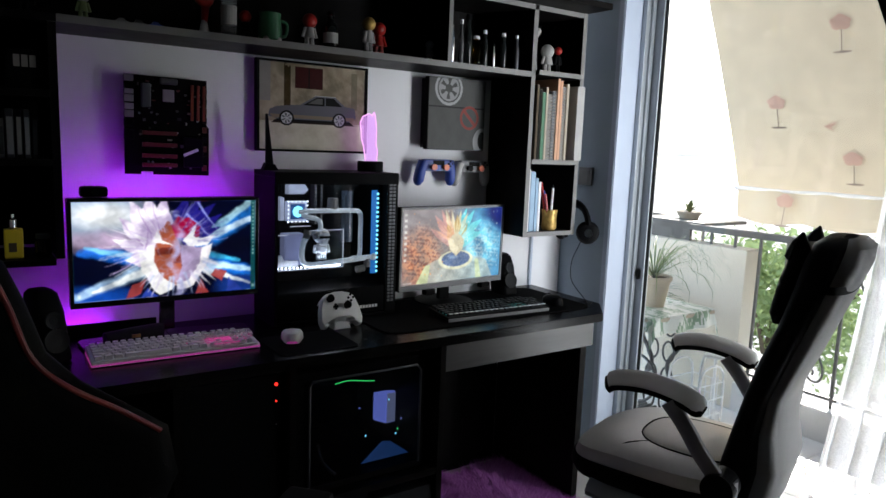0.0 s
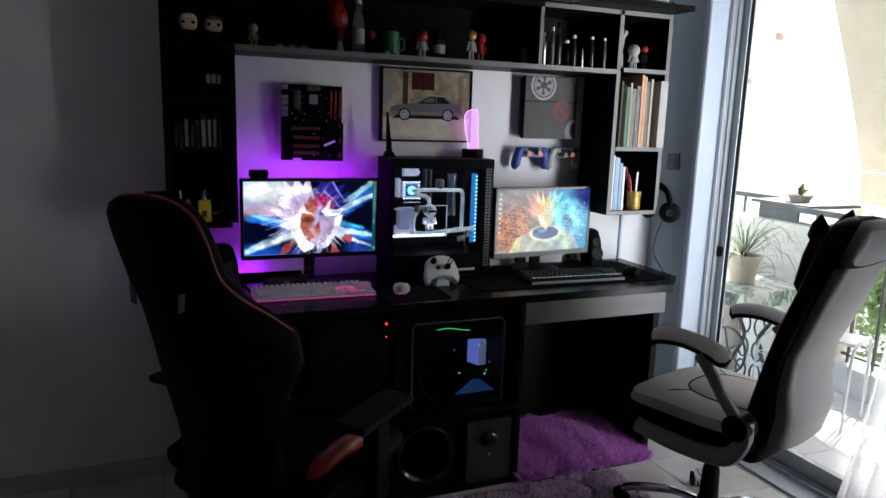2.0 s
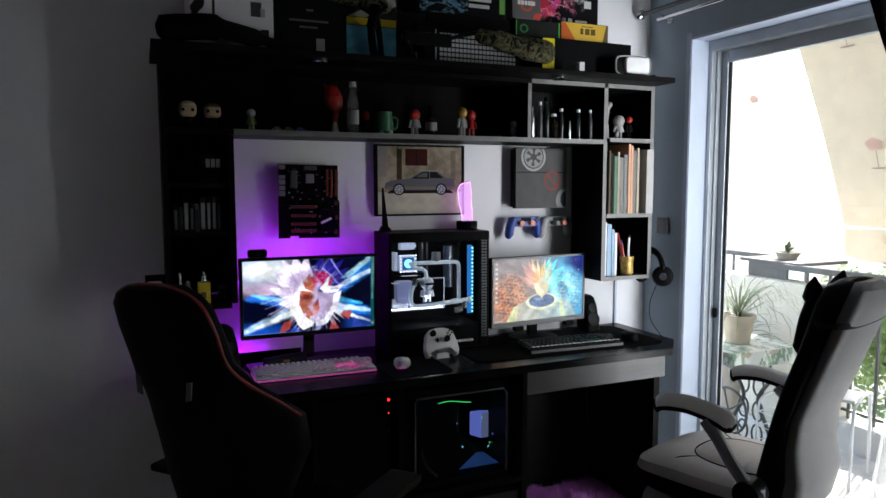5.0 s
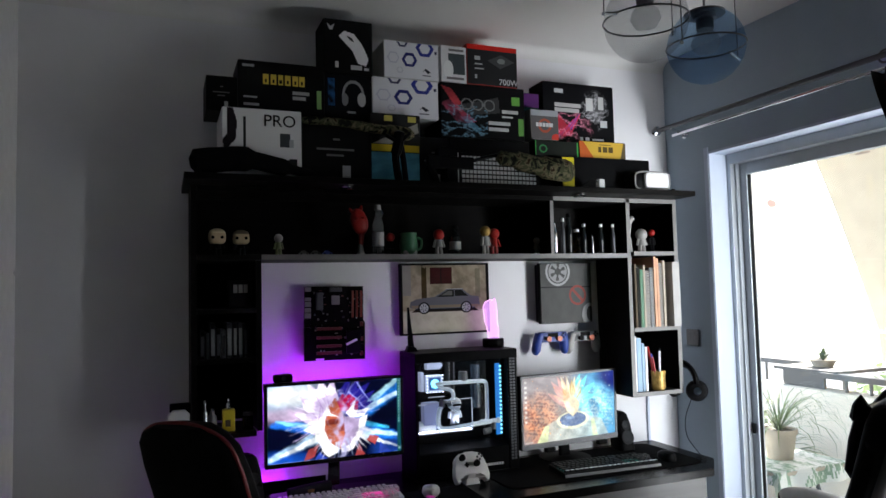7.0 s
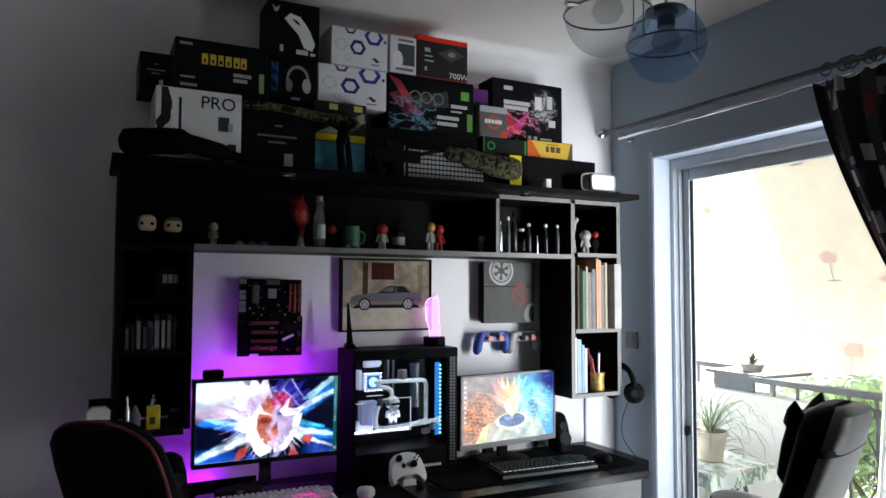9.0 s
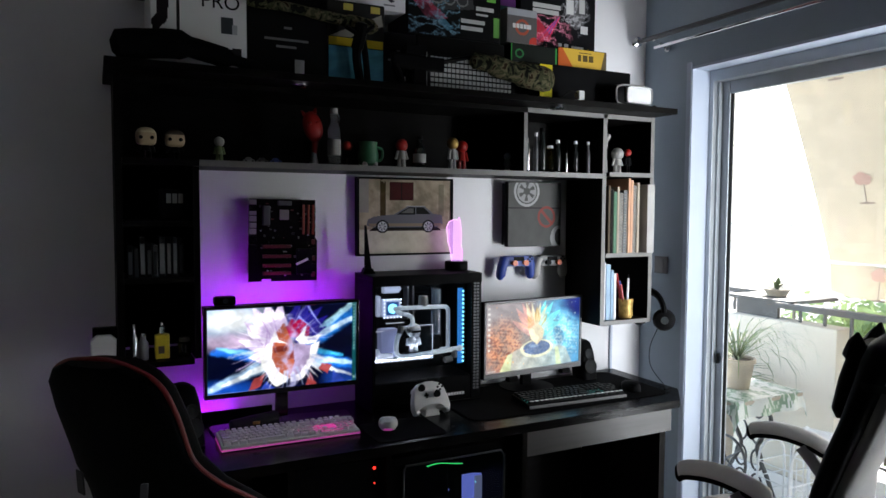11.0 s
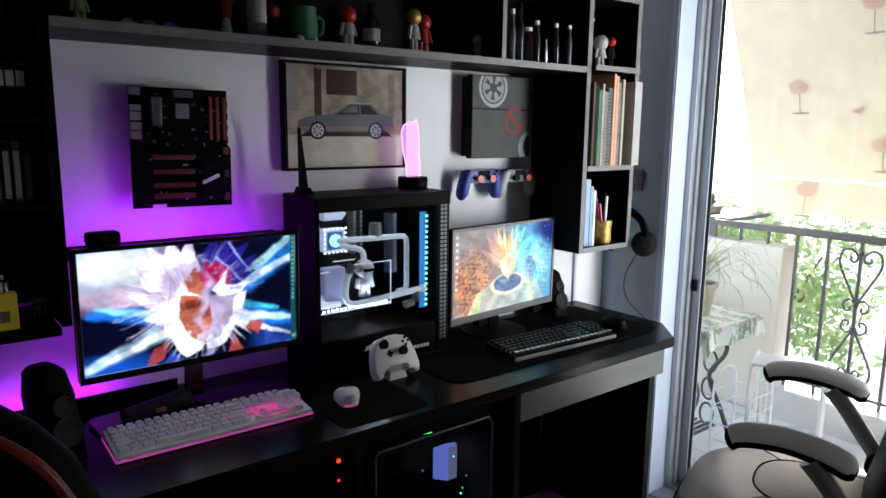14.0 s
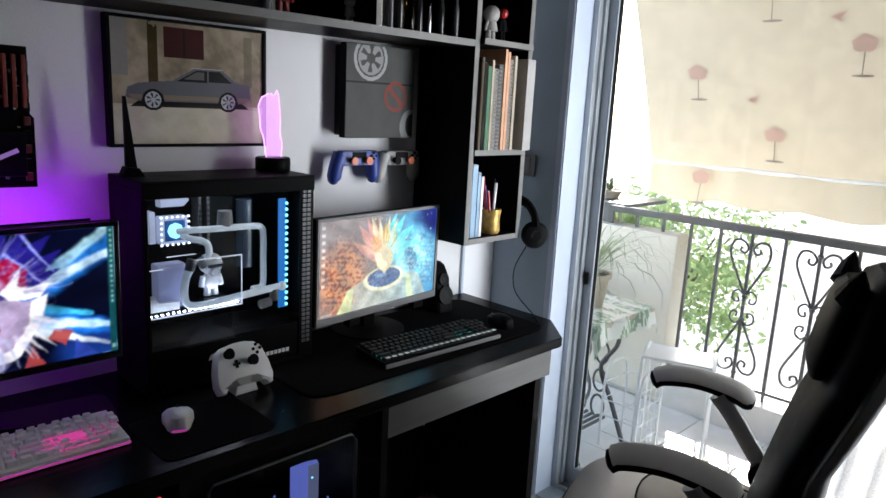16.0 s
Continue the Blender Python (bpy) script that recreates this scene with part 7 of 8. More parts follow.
for z0, z1 in ((0.06, 1.602), (1.608, 2.34)):
    dr = part("door", box(-0.48, -0.020, z0, -0.001, 0.0, z1, 0.003), M["whitewood"], wd)
    part("handle", cyl((-0.44, 0.018, (z0 + z1) / 2 - 0.06), (-0.44, 0.018, (z0 + z1) / 2 + 0.06), 0.006, seg=10), M["chrome"], dr)
    part("door", box(-0.949, -0.020, z0, -0.484, 0.0, z1, 0.003), M["whitewood"], wd)


# ---- boxes stacked on the shelf ----
TOPZ = 1.980


def carton(name, x0, x1, z0, z1, y0, y1, body, paint, label, res=(90, 60)):
    """A closed carton with a printed front."""
    ob = thing(name, pose((x0 + x1) / 2, y0, z0), label, "box", "boxes on the shelf")
    w, h, d = x1 - x0, z1 - z0, y1 - y0
    part("carton", box(-w / 2, 0.001, 0, w / 2, d, h, 0.002), M[body], ob)
    lid = box(-w / 2 + 0.004, 0.004, h + 0.0002, w / 2 - 0.004, d * 0.5, h + 0.0012)
    part("lid_flap", lid, M[body], ob)
    if paint:
        picture("front_print", w - 0.003, h - 0.003, *res, lambda u, v: vivid(paint(u, v)), M["print"], ob, pose(0, 0.0, h / 2))
    return ob


def vivid(img):
    """Full ink: deep blacks and strong lights."""
    return np.clip(1.5 * img - 0.004, 0.002, 0.82)


def bars(img, u, v, rows, c):
    """Unreadable lines of print as plain bars."""
    for x, y, w, h in rows:
        put(img, rect(u, v, x, y, x + w, y + h), c, 0.9)


def p_gold(u, v):
    img = flat((0.006, 0.006, 0.006), u)
    for k in range(6):
        put(img, rect(u, v, 0.28 + 0.085 * k, 0.56, 0.345 + 0.085 * k, 0.76) * (1 - rect(u, v, 0.30 + 0.085 * k, 0.60, 0.325 + 0.085 * k, 0.66)), (0.42, 0.30, 0.05))
    bars(img, u, v, [(0.62, 0.40, 0.20, 0.06), (0.62, 0.30, 0.16, 0.06), (0.05, 0.28, 0.16, 0.03), (0.05, 0.14, 0.18, 0.04), (0.04, 0.88, 0.14, 0.05)], (0.32, 0.32, 0.32))
    put(img, rect(u, v, 0.91, 0.15, 0.97, 0.52), (0.16, 0.28, 0.10))
    return img


def p_mouse(u, v):
    img = flat((0.006, 0.006, 0.006), u)
    put(img, poly(u, v, [(0.30, 0.70), (0.42, 0.80), (0.62, 0.76), (0.80, 0.55), (0.92, 0.30), (0.86, 0.17), (0.70, 0.20), (0.58, 0.44), (0.40, 0.60)]), (0.58, 0.58, 0.58))
    put(img, poly(u, v, [(0.46, 0.72), (0.58, 0.68), (0.62, 0.60), (0.52, 0.64)]), (0.04, 0.04, 0.04))
    put(img, poly(u, v, [(0.06, 0.92), (0.14, 0.86), (0.22, 0.92), (0.17, 0.80), (0.11, 0.80)]), (0.40, 0.40, 0.40))
    bars(img, u, v, [(0.54, 0.08, 0.24, 0.08), (0.82, 0.09, 0.10, 0.04), (0.22, 0.10, 0.07, 0.12)], (0.42, 0.42, 0.42))
    return img


def p_headset(u, v):
    img = flat((0.005, 0.005, 0.006), u)
    put(img, rect(u, v, 0.05, 0.28, 0.20, 0.90) * wisps(u, v, 60), (0.02, 0.10, 0.28))
    d = np.hypot((u - 0.60) / 0.24, (v - 0.55) / 0.34)
    put(img, ((d < 1) & (d > 0.80) & (v > 0.35)).astype(float), (0.20, 0.20, 0.20))
    put(img, oval(u, v, 0.78, 0.46, 0.09, 0.16), (0.30, 0.30, 0.30))
    put(img, oval(u, v, 0.42, 0.44, 0.07, 0.14), (0.14, 0.14, 0.14))
    put(img, oval(u, v, 0.56, 0.16, 0.10, 0.03), (0.24, 0.24, 0.24))
    return img


def p_hex(u, v):
    img = flat((0.52, 0.52, 0.57), u)
    def hexa(x, y, r, c, ring=0.62):
        a = np.arctan2(v - y, (u - x) * 1.5)
        d = np.hypot((u - x) * 1.5, v - y) * np.cos((a % (math.pi / 3)) - math.pi / 6) / (0.866 * r)
        put(img, ((d < 1) & (d > ring)).astype(float), c)
    hexa(0.46, 0.52, 0.22, (0.02, 0.025, 0.13))
    hexa(0.75, 0.88, 0.26, (0.03, 0.04, 0.22))
    hexa(0.33, 1.0, 0.16, (0.05, 0.05, 0.10))
    hexa(0.16, 0.55, 0.17, (0.40, 0.40, 0.46), 0.8)
    hexa(0.28, 0.22, 0.10, (0.42, 0.42, 0.46), 0.7)
    put(img, poly(u, v, [(0.68, 0.20), (0.76, 0.32), (0.86, 0.22), (0.80, 0.18), (0.74, 0.26)]), (0.03, 0.03, 0.04))
    put(img, oval(u, v, 0.955, 0.78, 0.025, 0.045), (0.04, 0.04, 0.08))
    bars(img, u, v, [(0.70, 0.10, 0.16, 0.04)], (0.10, 0.10, 0.12))
    return img


def p_toybox(u, v):
    img = flat((0.48, 0.48, 0.49), u)
    put(img, rect(u, v, 0.28, 0.22, 0.94, 0.80), (0.05, 0.06, 0.065))
    put(img, oval(u, v, 0.28, 0.34, 0.20, 0.26), (0.55, 0.55, 0.55))
    bars(img, u, v, [(0.30, 0.86, 0.6, 0.08), (0.2, 0.06, 0.7, 0.08)], (0.08, 0.07, 0.07))
    return img


def p_power(u, v):
    img = flat((0.020, 0.020, 0.021), u)
    put(img, (v > 0.88).astype(float), (0.42, 0.02, 0.015))
    put(img, poly(u, v, [(0.40, 0.62), (0.68, 0.80), (0.95, 0.64), (0.66, 0.44)]), (0.05, 0.05, 0.052))
    put(img, oval(u, v, 0.68, 0.63, 0.08, 0.07), (0.16, 0.17, 0.16))
    bars(img, u, v, [(0.14, 0.62, 0.12, 0.10), (0.14, 0.50, 0.16, 0.04), (0.14, 0.38, 0.18, 0.04), (0.14, 0.15, 0.05, 0.10)], (0.34, 0.34, 0.34))
    return img


def p_card(u, v):
    img = flat((0.006, 0.006, 0.0065), u)
    put(img, poly(u, v, [(0.0, 0.95), (0.12, 0.90), (0.34, 0.42), (0.24, 0.40)]) * (0.4 + 0.6 * wisps(u, v, 71)), (0.36, 0.04, 0.05))
    put(img, poly(u, v, [(0.30, 0.40), (0.48, 0.15), (0.40, 0.10), (0.22, 0.38)]), (0.06, 0.16, 0.24), 0.7)
    put(img, poly(u, v, [(0.20, 0.60), (0.68, 0.80), (0.70, 0.50), (0.30, 0.42)]), (0.035, 0.035, 0.036))
    put(img, poly(u, v, [(0.0, 0.62), (0.10, 0.70), (0.42, 0.30), (0.20, 0.24)]) * wisps(u, v, 73), (0.30, 0.05, 0.10), 0.8)
    put(img, threads(wisps(u, v, 74, 5, 4), 5) * (u < 0.55) * (v < 0.6), (0.16, 0.30, 0.40), 0.8)
    for x in (0.30, 0.43, 0.57):
        d = np.hypot((u - x) * 1.6, v - 0.63)
        put(img, ((d < 0.11) & (d > 0.085)).astype(float), (0.14, 0.14, 0.14))
    bars(img, u, v, [(0.55, 0.26, 0.27, 0.08), (0.55, 0.15, 0.25, 0.07), (0.72, 0.50, 0.20, 0.07), (0.72, 0.41, 0.14, 0.04)], (0.42, 0.42, 0.42))
    put(img, rect(u, v, 0.84, 0.66, 0.94, 0.84) * (wisps(u, v, 72) > 0.4), (0.10, 0.26, 0.05))
    put(img, rect(u, v, 0.92, 0.08, 0.985, 0.42), (0.10, 0.24, 0.06))
    return img


def p_chip(u, v):
    img = flat((0.075, 0.072, 0.072), u)
    put(img, (v > 0.80).astype(float), (0.24, 0.25, 0.27))
    d = np.hypot(u - 0.5, v - 0.47)
    put(img, ((d < 0.24) & (d > 0.16)).astype(float), (0.32, 0.06, 0.03), 0.8)
    bars(img, u, v, [(0.18, 0.44, 0.10, 0.12), (0.30, 0.44, 0.10, 0.12), (0.42, 0.44, 0.10, 0.12), (0.54, 0.44, 0.10, 0.12), (0.66, 0.44, 0.14, 0.12)], (0.45, 0.45, 0.45))
    put(img, oval(u, v, 0.92, 0.05, 0.18, 0.16), (0.40, 0.04, 0.03))
    return img


def p_purple(u, v):
    img = flat((0.10, 0.03, 0.14), u)
    put(img, (v < 0.72).astype(float), (0.015, 0.05, 0.05))
    bars(img, u, v, [(0.3, 0.2, 0.2, 0.4), (0.6, 0.2, 0.2, 0.4)], (0.03, 0.24, 0.18))
    return img


def p_board(u, v):
    img = flat((0.006, 0.006, 0.007), u)
    for k in range(7):
        x = 0.16 + 0.03 * k
        put(img, poly(u, v, [(x, 0.12), (x + 0.02, 0.12), (x + 0.36 - 0.03 * k, 0.50), (x + 0.34 - 0.03 * k, 0.50)]), ((0.50, 0.03, 0.08), (0.40, 0.05, 0.20), (0.12, 0.05, 0.22))[k % 3])
    put(img, poly(u, v, [(0.12, 0.40), (0.22, 0.46), (0.42, 0.16), (0.24, 0.08)]), (0.42, 0.03, 0.05), 0.7)
    put(img, poly(u, v, [(0.56, 0.60), (0.66, 0.82), (0.88, 0.76), (0.84, 0.40), (0.72, 0.34)]), (0.06, 0.06, 0.062))
    put(img, threads(wisps(u, v, 75, 5, 4), 5) * oval(u, v, 0.36, 0.28, 0.36, 0.30, 0.6), (0.75, 0.25, 0.35), 0.8)
    put(img, threads(wisps(u, v, 76, 5, 3), 6) * oval(u, v, 0.72, 0.58, 0.22, 0.36, 0.6), (0.40, 0.40, 0.42), 0.8)
    put(img, rect(u, v, 0.60, 0.56, 0.70, 0.78), (0.42, 0.42, 0.42))
    put(img, rect(u, v, 0.78, 0.60, 0.86, 0.82), (0.34, 0.34, 0.34))
    put(img, rect(u, v, 0.80, 0.30, 0.90, 0.42), (0.38, 0.38, 0.38))
    bars(img, u, v, [(0.16, 0.60, 0.36, 0.07), (0.16, 0.52, 0.34, 0.06), (0.16, 0.84, 0.12, 0.06), (0.50, 0.05, 0.05, 0.06), (0.58, 0.05, 0.05, 0.06), (0.68, 0.06, 0.16, 0.04)], (0.36, 0.36, 0.36))
    return img


def p_goldstrip(u, v):
    img = flat((0.42, 0.27, 0.04), u)
    put(img, poly(u, v, [(0, 0), (0.30, 0), (0.08, 1), (0, 1)]), (0.36, 0.08, 0.02))
    put(img, poly(u, v, [(0.88, 0), (1, 0), (1, 1), (0.96, 1)]), (0.08, 0.06, 0.03))
    bars(img, u, v, [(0.40, 0.36, 0.07, 0.36), (0.50, 0.36, 0.10, 0.36), (0.62, 0.36, 0.10, 0.36), (0.42, 0.80, 0.26, 0.05)], (0.03, 0.025, 0.015))
    return img


def p_greenline(u, v):
    img = flat((0.012, 0.014, 0.012), u)
    put(img, ((u < 0.02) | (u > 0.97)).astype(float), (0.04, 0.22, 0.05))
    d = np.hypot((u - 0.18) * 3, v - 0.45)
    put(img, ((d < 0.28) & (d > 0.18)).astype(float), (0.03, 0.14, 0.05))
    return img


def p_white(u, v):
    img = flat((0.56, 0.56, 0.56), u)
    put(img, poly(u, v, [(0.05, 1.0), (0.13, 1.0), (0.18, 0.80), (0.16, 0.55), (0.06, 0.42), (0.02, 0.30), (0.0, 0.55), (0.06, 0.62)]), (0.02, 0.015, 0.018))
    put(img, rect(u, v, 0.255, 0.42, 0.285, 0.88), (0.02, 0.02, 0.02))
    put(img, rect(u, v, 0.22, 0.22, 0.41, 0.40), (0.30, 0.30, 0.30))
    put(img, rect(u, v, 0.235, 0.23, 0.40, 0.385), (0.60, 0.60, 0.60))
    put(img, rect(u, v, 0.72, 0.46, 0.86, 0.66), (0.04, 0.045, 0.05))
    put(img, rect(u, v, 0.84, 0.46, 0.90, 0.58), (0.30, 0.31, 0.32))
    put(img, poly(u, v, [(0.45, 0.26), (0.95, 0.30), (0.95, 0.21), (0.60, 0.14), (0.45, 0.16)]), (0.02, 0.02, 0.022))
    return img


def p_dark(u, v):
    img = flat((0.005, 0.005, 0.005), u)
    bars(img, u, v, [(0.20, 0.52, 0.56, 0.035), (0.34, 0.42, 0.26, 0.03), (0.44, 0.68, 0.10, 0.03)], (0.12, 0.12, 0.12))
    put(img, rect(u, v, 0.58, 0.06, 0.70, 0.26), (0.24, 0.24, 0.24))
    return img


def p_yellow(u, v):
    img = flat((0.02, 0.02, 0.02), u)
    put(img, rect(u, v, 0.02, 0.02, 0.98, 0.20), (0.45, 0.33, 0.02))
    put(img, rect(u, v, 0.28, 0.82, 0.44, 0.96), (0.40, 0.34, 0.08))
    put(img, rect(u, v, 0.76, 0.82, 0.92, 0.96), (0.40, 0.34, 0.08))
    put(img, poly(u, v, [(0.05, 0.22), (0.95, 0.80), (0.98, 0.55), (0.40, 0.22)]), (0.30, 0.29, 0.26), 0.8)
    return img


def p_cyan(u, v):
    return flat((0.06, 0.20, 0.27), u) * (0.8 + 0.4 * wisps(u, v, 80, 3)[..., None])


def p_plainyellow(u, v):
    return flat((0.46, 0.40, 0.02), u) * (0.9 + 0.2 * wisps(u, v, 81, 3)[..., None])


def p_keys(u, v):
    img = flat((0.006, 0.006, 0.006), u)
    k = ((u * 22 % 1) > 0.22) & (((v - 0.06) * 7 % 1) > 0.28) & (u > 0.05) & (u < 0.95) & (v > 0.06) & (v < 0.92)
    put(img, k.astype(float), (0.40, 0.40, 0.40), 0.9)
    put(img, ((u < 0.02) & (v > 0)).astype(float), (0.30, 0.30, 0.30))
    return img


BK = WY - 0.014
nbox = carton("console_box", 0.296, 0.580, TOPZ, 2.238, 2.130, BK, "whitecard", p_white, "white carton with dark console print")
word("lettering", "PRO", 0.062, M["plastic"], nbox, pose(0.062, -0.0012, 0.215))
carton("hardware_box", 0.582, 0.846, TOPZ, 2.212, 2.130, BK, "blackcard", p_dark, "black carton with faint grey print")
carton("hardware_box", 0.848, 1.048, TOPZ, 2.105, 2.130, BK, "blackcard", p_cyan, "small carton with plain cyan front")
carton("hardware_box", 0.850, 1.060, 2.107, 2.262, 2.150, BK, "blackcard", p_yellow, "black and yellow carton")
carton("hardware_box", 1.064, 1.205, TOPZ, 2.190, 2.20, BK, "blackcard", p_dark, "plain black carton behind others")
carton("keyboard_box", 1.206, 1.590, TOPZ, 2.118, 2.125, 2.19, "blackcard", p_keys, "black carton with keyboard print", (220, 70))
carton("hardware_box", 1.208, 1.585, TOPZ, 2.196, 2.20, BK, "blackcard", p_dark, "long plain black carton")
carton("hardware_box", 1.700, 1.762, TOPZ, 2.124, 2.125, 2.20, "blackcard", p_plainyellow, "narrow bright yellow carton")
carton("hardware_box", 1.764, 2.190, TOPZ, 2.134, 2.160, BK, "blackcard", None, "flat wide black carton")
carton("hardware_box", 1.600, 1.762, TOPZ, 2.134, 2.21, BK, "blackcard", None, "plain black carton behind the yellow one")
carton("hardware_box", 1.604, 1.826, 2.137, 2.206, 2.185, BK, "blackcard", p_greenline, "black carton with green edge lines")
carton("hardware_box", 1.830, 2.080, 2.137, 2.215, 2.185, BK, "blackcard", p_goldstrip, "gold and orange flat carton")
carton("hardware_box", 0.246, 0.357, 2.241, 2.370, 2.200, BK, "blackcard", p_dark, "small black carton at the end")
carton("graphics_box", 0.359, 0.684, 2.241, 2.441, 2.200, BK, "blackcard", p_gold, "black carton with gold lettering bars")
carton("headset_box", 0.686, 0.876, 2.240, 2.420, 2.200, BK, "blackcard", p_headset, "black carton with headset print")
carton("flat_box", 0.69, 0.845, 2.2145, 2.2385, 2.205, BK, "blackcard", None, "flat black carton between larger cartons")
carton("mouse_box", 0.684, 0.882, 2.423, 2.640, 2.200, BK - 0.04, "blackcard", p_mouse, "black carton with white mouse print")
carton("fan_box", 0.878, 1.162, 2.265, 2.424, 2.200, BK, "whitecard", p_hex, "white carton with navy hexagon print")
carton("fan_box", 0.930, 1.166, 2.427, 2.580, 2.200, BK, "whitecard", p_hex, "upper white carton with navy hexagon print")
carton("graphics_box", 1.172, 1.566, 2.199, 2.428, 2.200, BK, "blackcard", p_card, "black carton with red streak and fans")
carton("toy_box", 1.178, 1.294, 2.431, 2.585, 2.200, BK - 0.05, "whitecard", p_toybox, "white window carton for a toy")
pbox = carton("power_supply_box", 1.297, 1.536, 2.431, 2.606, 2.200, BK - 0.02, "redcard", p_power, "black carton with red top band")
word("lettering", "700W", 0.036, M["white"], pbox, pose(0.075, -0.0012, 0.018))
carton("processor_box", 1.590, 1.730, 2.209, 2.342, 2.190, 2.262, "card", p_chip, "small grey carton with orange ring")
carton("hardware_box", 1.575, 1.680, 2.209, 2.436, 2.270, BK, "blackcard", p_purple, "narrow purple and teal carton")
carton("mainboard_box", 1.700, 2.082, 2.218, 2.500, 2.268, BK, "blackcard", p_board, "black carton with red diagonal streaks")


def camo(name, pts, radii, label, m, cloth_mat="camo"):
    ob = thing(name, m, label, "camouflage bag", "camouflage covers")
    part("cloth", tube(smooth_line(pts, 5), radii, 14, flat=0.8), M[cloth_mat], ob, smooth=True)
    return ob


camo("camouflage_bag", [(-0.17, 0, 0.115), (-0.10, -0.01, 0.105), (0.0, -0.015, 0.085), (0.08, -0.015, 0.075), (0.16, -0.01, 0.07)], [0.02] + [0.034] * 5 + [0.045] * 6 + [0.055] * 8 + [0.050], "camouflage cloth roll laid before the boxes", pose(1.535, 2.075, TOPZ))
camo("camouflage_bag", [(-0.24, 0, 0.04), (-0.15, 0, 0.055), (-0.05, -0.01, 0.06), (0.08, -0.01, 0.035), (0.20, 0, 0.012)], [0.02] + [0.052] * 4 + [0.05] * 6 + [0.036] * 5 + [0.02] * 4 + [0.010], "black cloth cap heaped at the shelf end", pose(0.425, 2.085, TOPZ), "mousemat")
camo("camouflage_bag", [(-0.22, 0, 0.0), (-0.10, 0, 0.002), (0.02, 0, -0.010), (0.12, 0, -0.020), (0.22, 0, -0.03)], [0.012] + [0.018] * 8 + [0.022] * 6 + [0.030] * 5 + [0.012], "camouflage strap draped over the boxes", pose(0.80, 2.118, 2.205))
fg = thing("figurine", pose(0.945, 2.085, TOPZ), "slim black standing figurine with rods", "figurine")
fb = tube(smooth_line([(0.0, 0, 0.0), (-0.012, 0, 0.09), (0.0, 0, 0.15), (0.008, 0, 0.20)]), [0.016] * 8 + [0.022] * 10 + [0.008], 8)
tube(smooth_line([(0.028, 0, 0.0), (0.020, 0, 0.08), (0.012, 0, 0.14)]), 0.012, 8, fb)
tube([(-0.05, 0, 0.18), (0.0, -0.01, 0.15), (0.045, -0.01, 0.19)], 0.008, 6, fb)
part("body", fb, M["plastic"], fg, smooth=True)
rk = thing("toy_rifle", pose(1.16, 2.085, TOPZ), "black toy rifle lying on the shelf top", "toy")
rb = box(-0.10, -0.012, 0.06, 0.10, 0.012, 0.11, 0.006)
tube([(0.09, 0, 0.095), (0.24, 0, 0.135)], 0.008, 8, rb)
tube(smooth_line([(-0.09, 0, 0.07), (-0.07, 0, 0.03), (-0.06, 0, 0.0)]), 0.016, 8, rb)
box(-0.02, -0.010, 0.0, 0.03, 0.010, 0.07, 0.005, bm=rb)
box(-0.05, -0.010, 0.11, 0.03, 0.010, 0.145, 0.004, bm=rb)
part("body", rb, M["plastic"], rk)
vr = thing("vr_headset", pose(2.140, 2.115, TOPZ), "white and black virtual reality headset", "headset")
part("shell", box(-0.098, -0.04, 0.004, 0.098, 0.05, 0.088, 0.022), M["plastic"], vr, smooth=True)
part("front_plate", box(-0.050, -0.050, 0.012, 0.085, -0.036, 0.080, 0.018), M["white"], vr, "white rounded front plate", True)
part("rim", tube([(x * 0.97, -0.036, z + 0.046) for x, _, z in [(p[0], 0, p[1]) for p in [(q[0], q[1]) for q in rounded(0.196, 0.082, 0, 32, 4)]]] + [(0.098 * 0.97, -0.036, 0.046)], 0.004, 6), M["whitetoy"], vr)
part("strap", tube(smooth_line([(0.09, 0.03, 0.02), (0.125, 0.02, 0.012), (0.135, -0.01, 0.010), (0.11, -0.03, 0.008)]), 0.010, 8, flat=0.5), M["rubber"], vr)
pb = thing("charger_plug", pose(1.858, 2.075, TOPZ), "small white plug with a black cable", "plug")
part("body", box(-0.014, -0.014, 0.0, 0.014, 0.014, 0.042, 0.004), M["white"], pb)
part("cable", tube(smooth_line([(-0.01, 0, 0.03), (-0.04, 0, 0.04), (-0.07, 0.01, 0.02), (-0.09, 0.02, 0.004)]), 0.003, 6), M["rubber"], pb)
for x in (0.735, 1.755):
    sp = thing("shelf_spotlight", pose(x, 2.085, 1.957), "small chrome spotlight under the top board", "spotlight", "shelf spotlights")
    part("body", lathe([(0.030, 0.0), (0.030, -0.008), (0.022, -0.014), (0.001, -0.014)], seg=20), M["chrome"], sp, smooth=True)


# ---- things in the shelf ----
def bottle(x, y, z, r, h, body, label, neck=0.4, cap="plastic", tag=None):
    ob = thing("bottle", pose(x, y, z), label, "bottle", "bottles in the shelf")
    part("glass", lathe([(r * 0.92, 0), (r, 0.004), (r, h * 0.58), (r * 0.85, h * 0.66), (r * neck, h * 0.76), (r * neck, h * 0.90)], seg=18), M[body], ob, smooth=True)
    part("cap", cyl((0, 0, h * 0.90), (0, 0, h), r * neck * 1.2, r * neck * 1.1, 14), M[cap], ob)
    if tag:
        part("paper_label", lathe([(r * 1.02, h * 0.18), (r * 1.02, h * 0.45)], seg=18), M[tag], ob)
    return ob


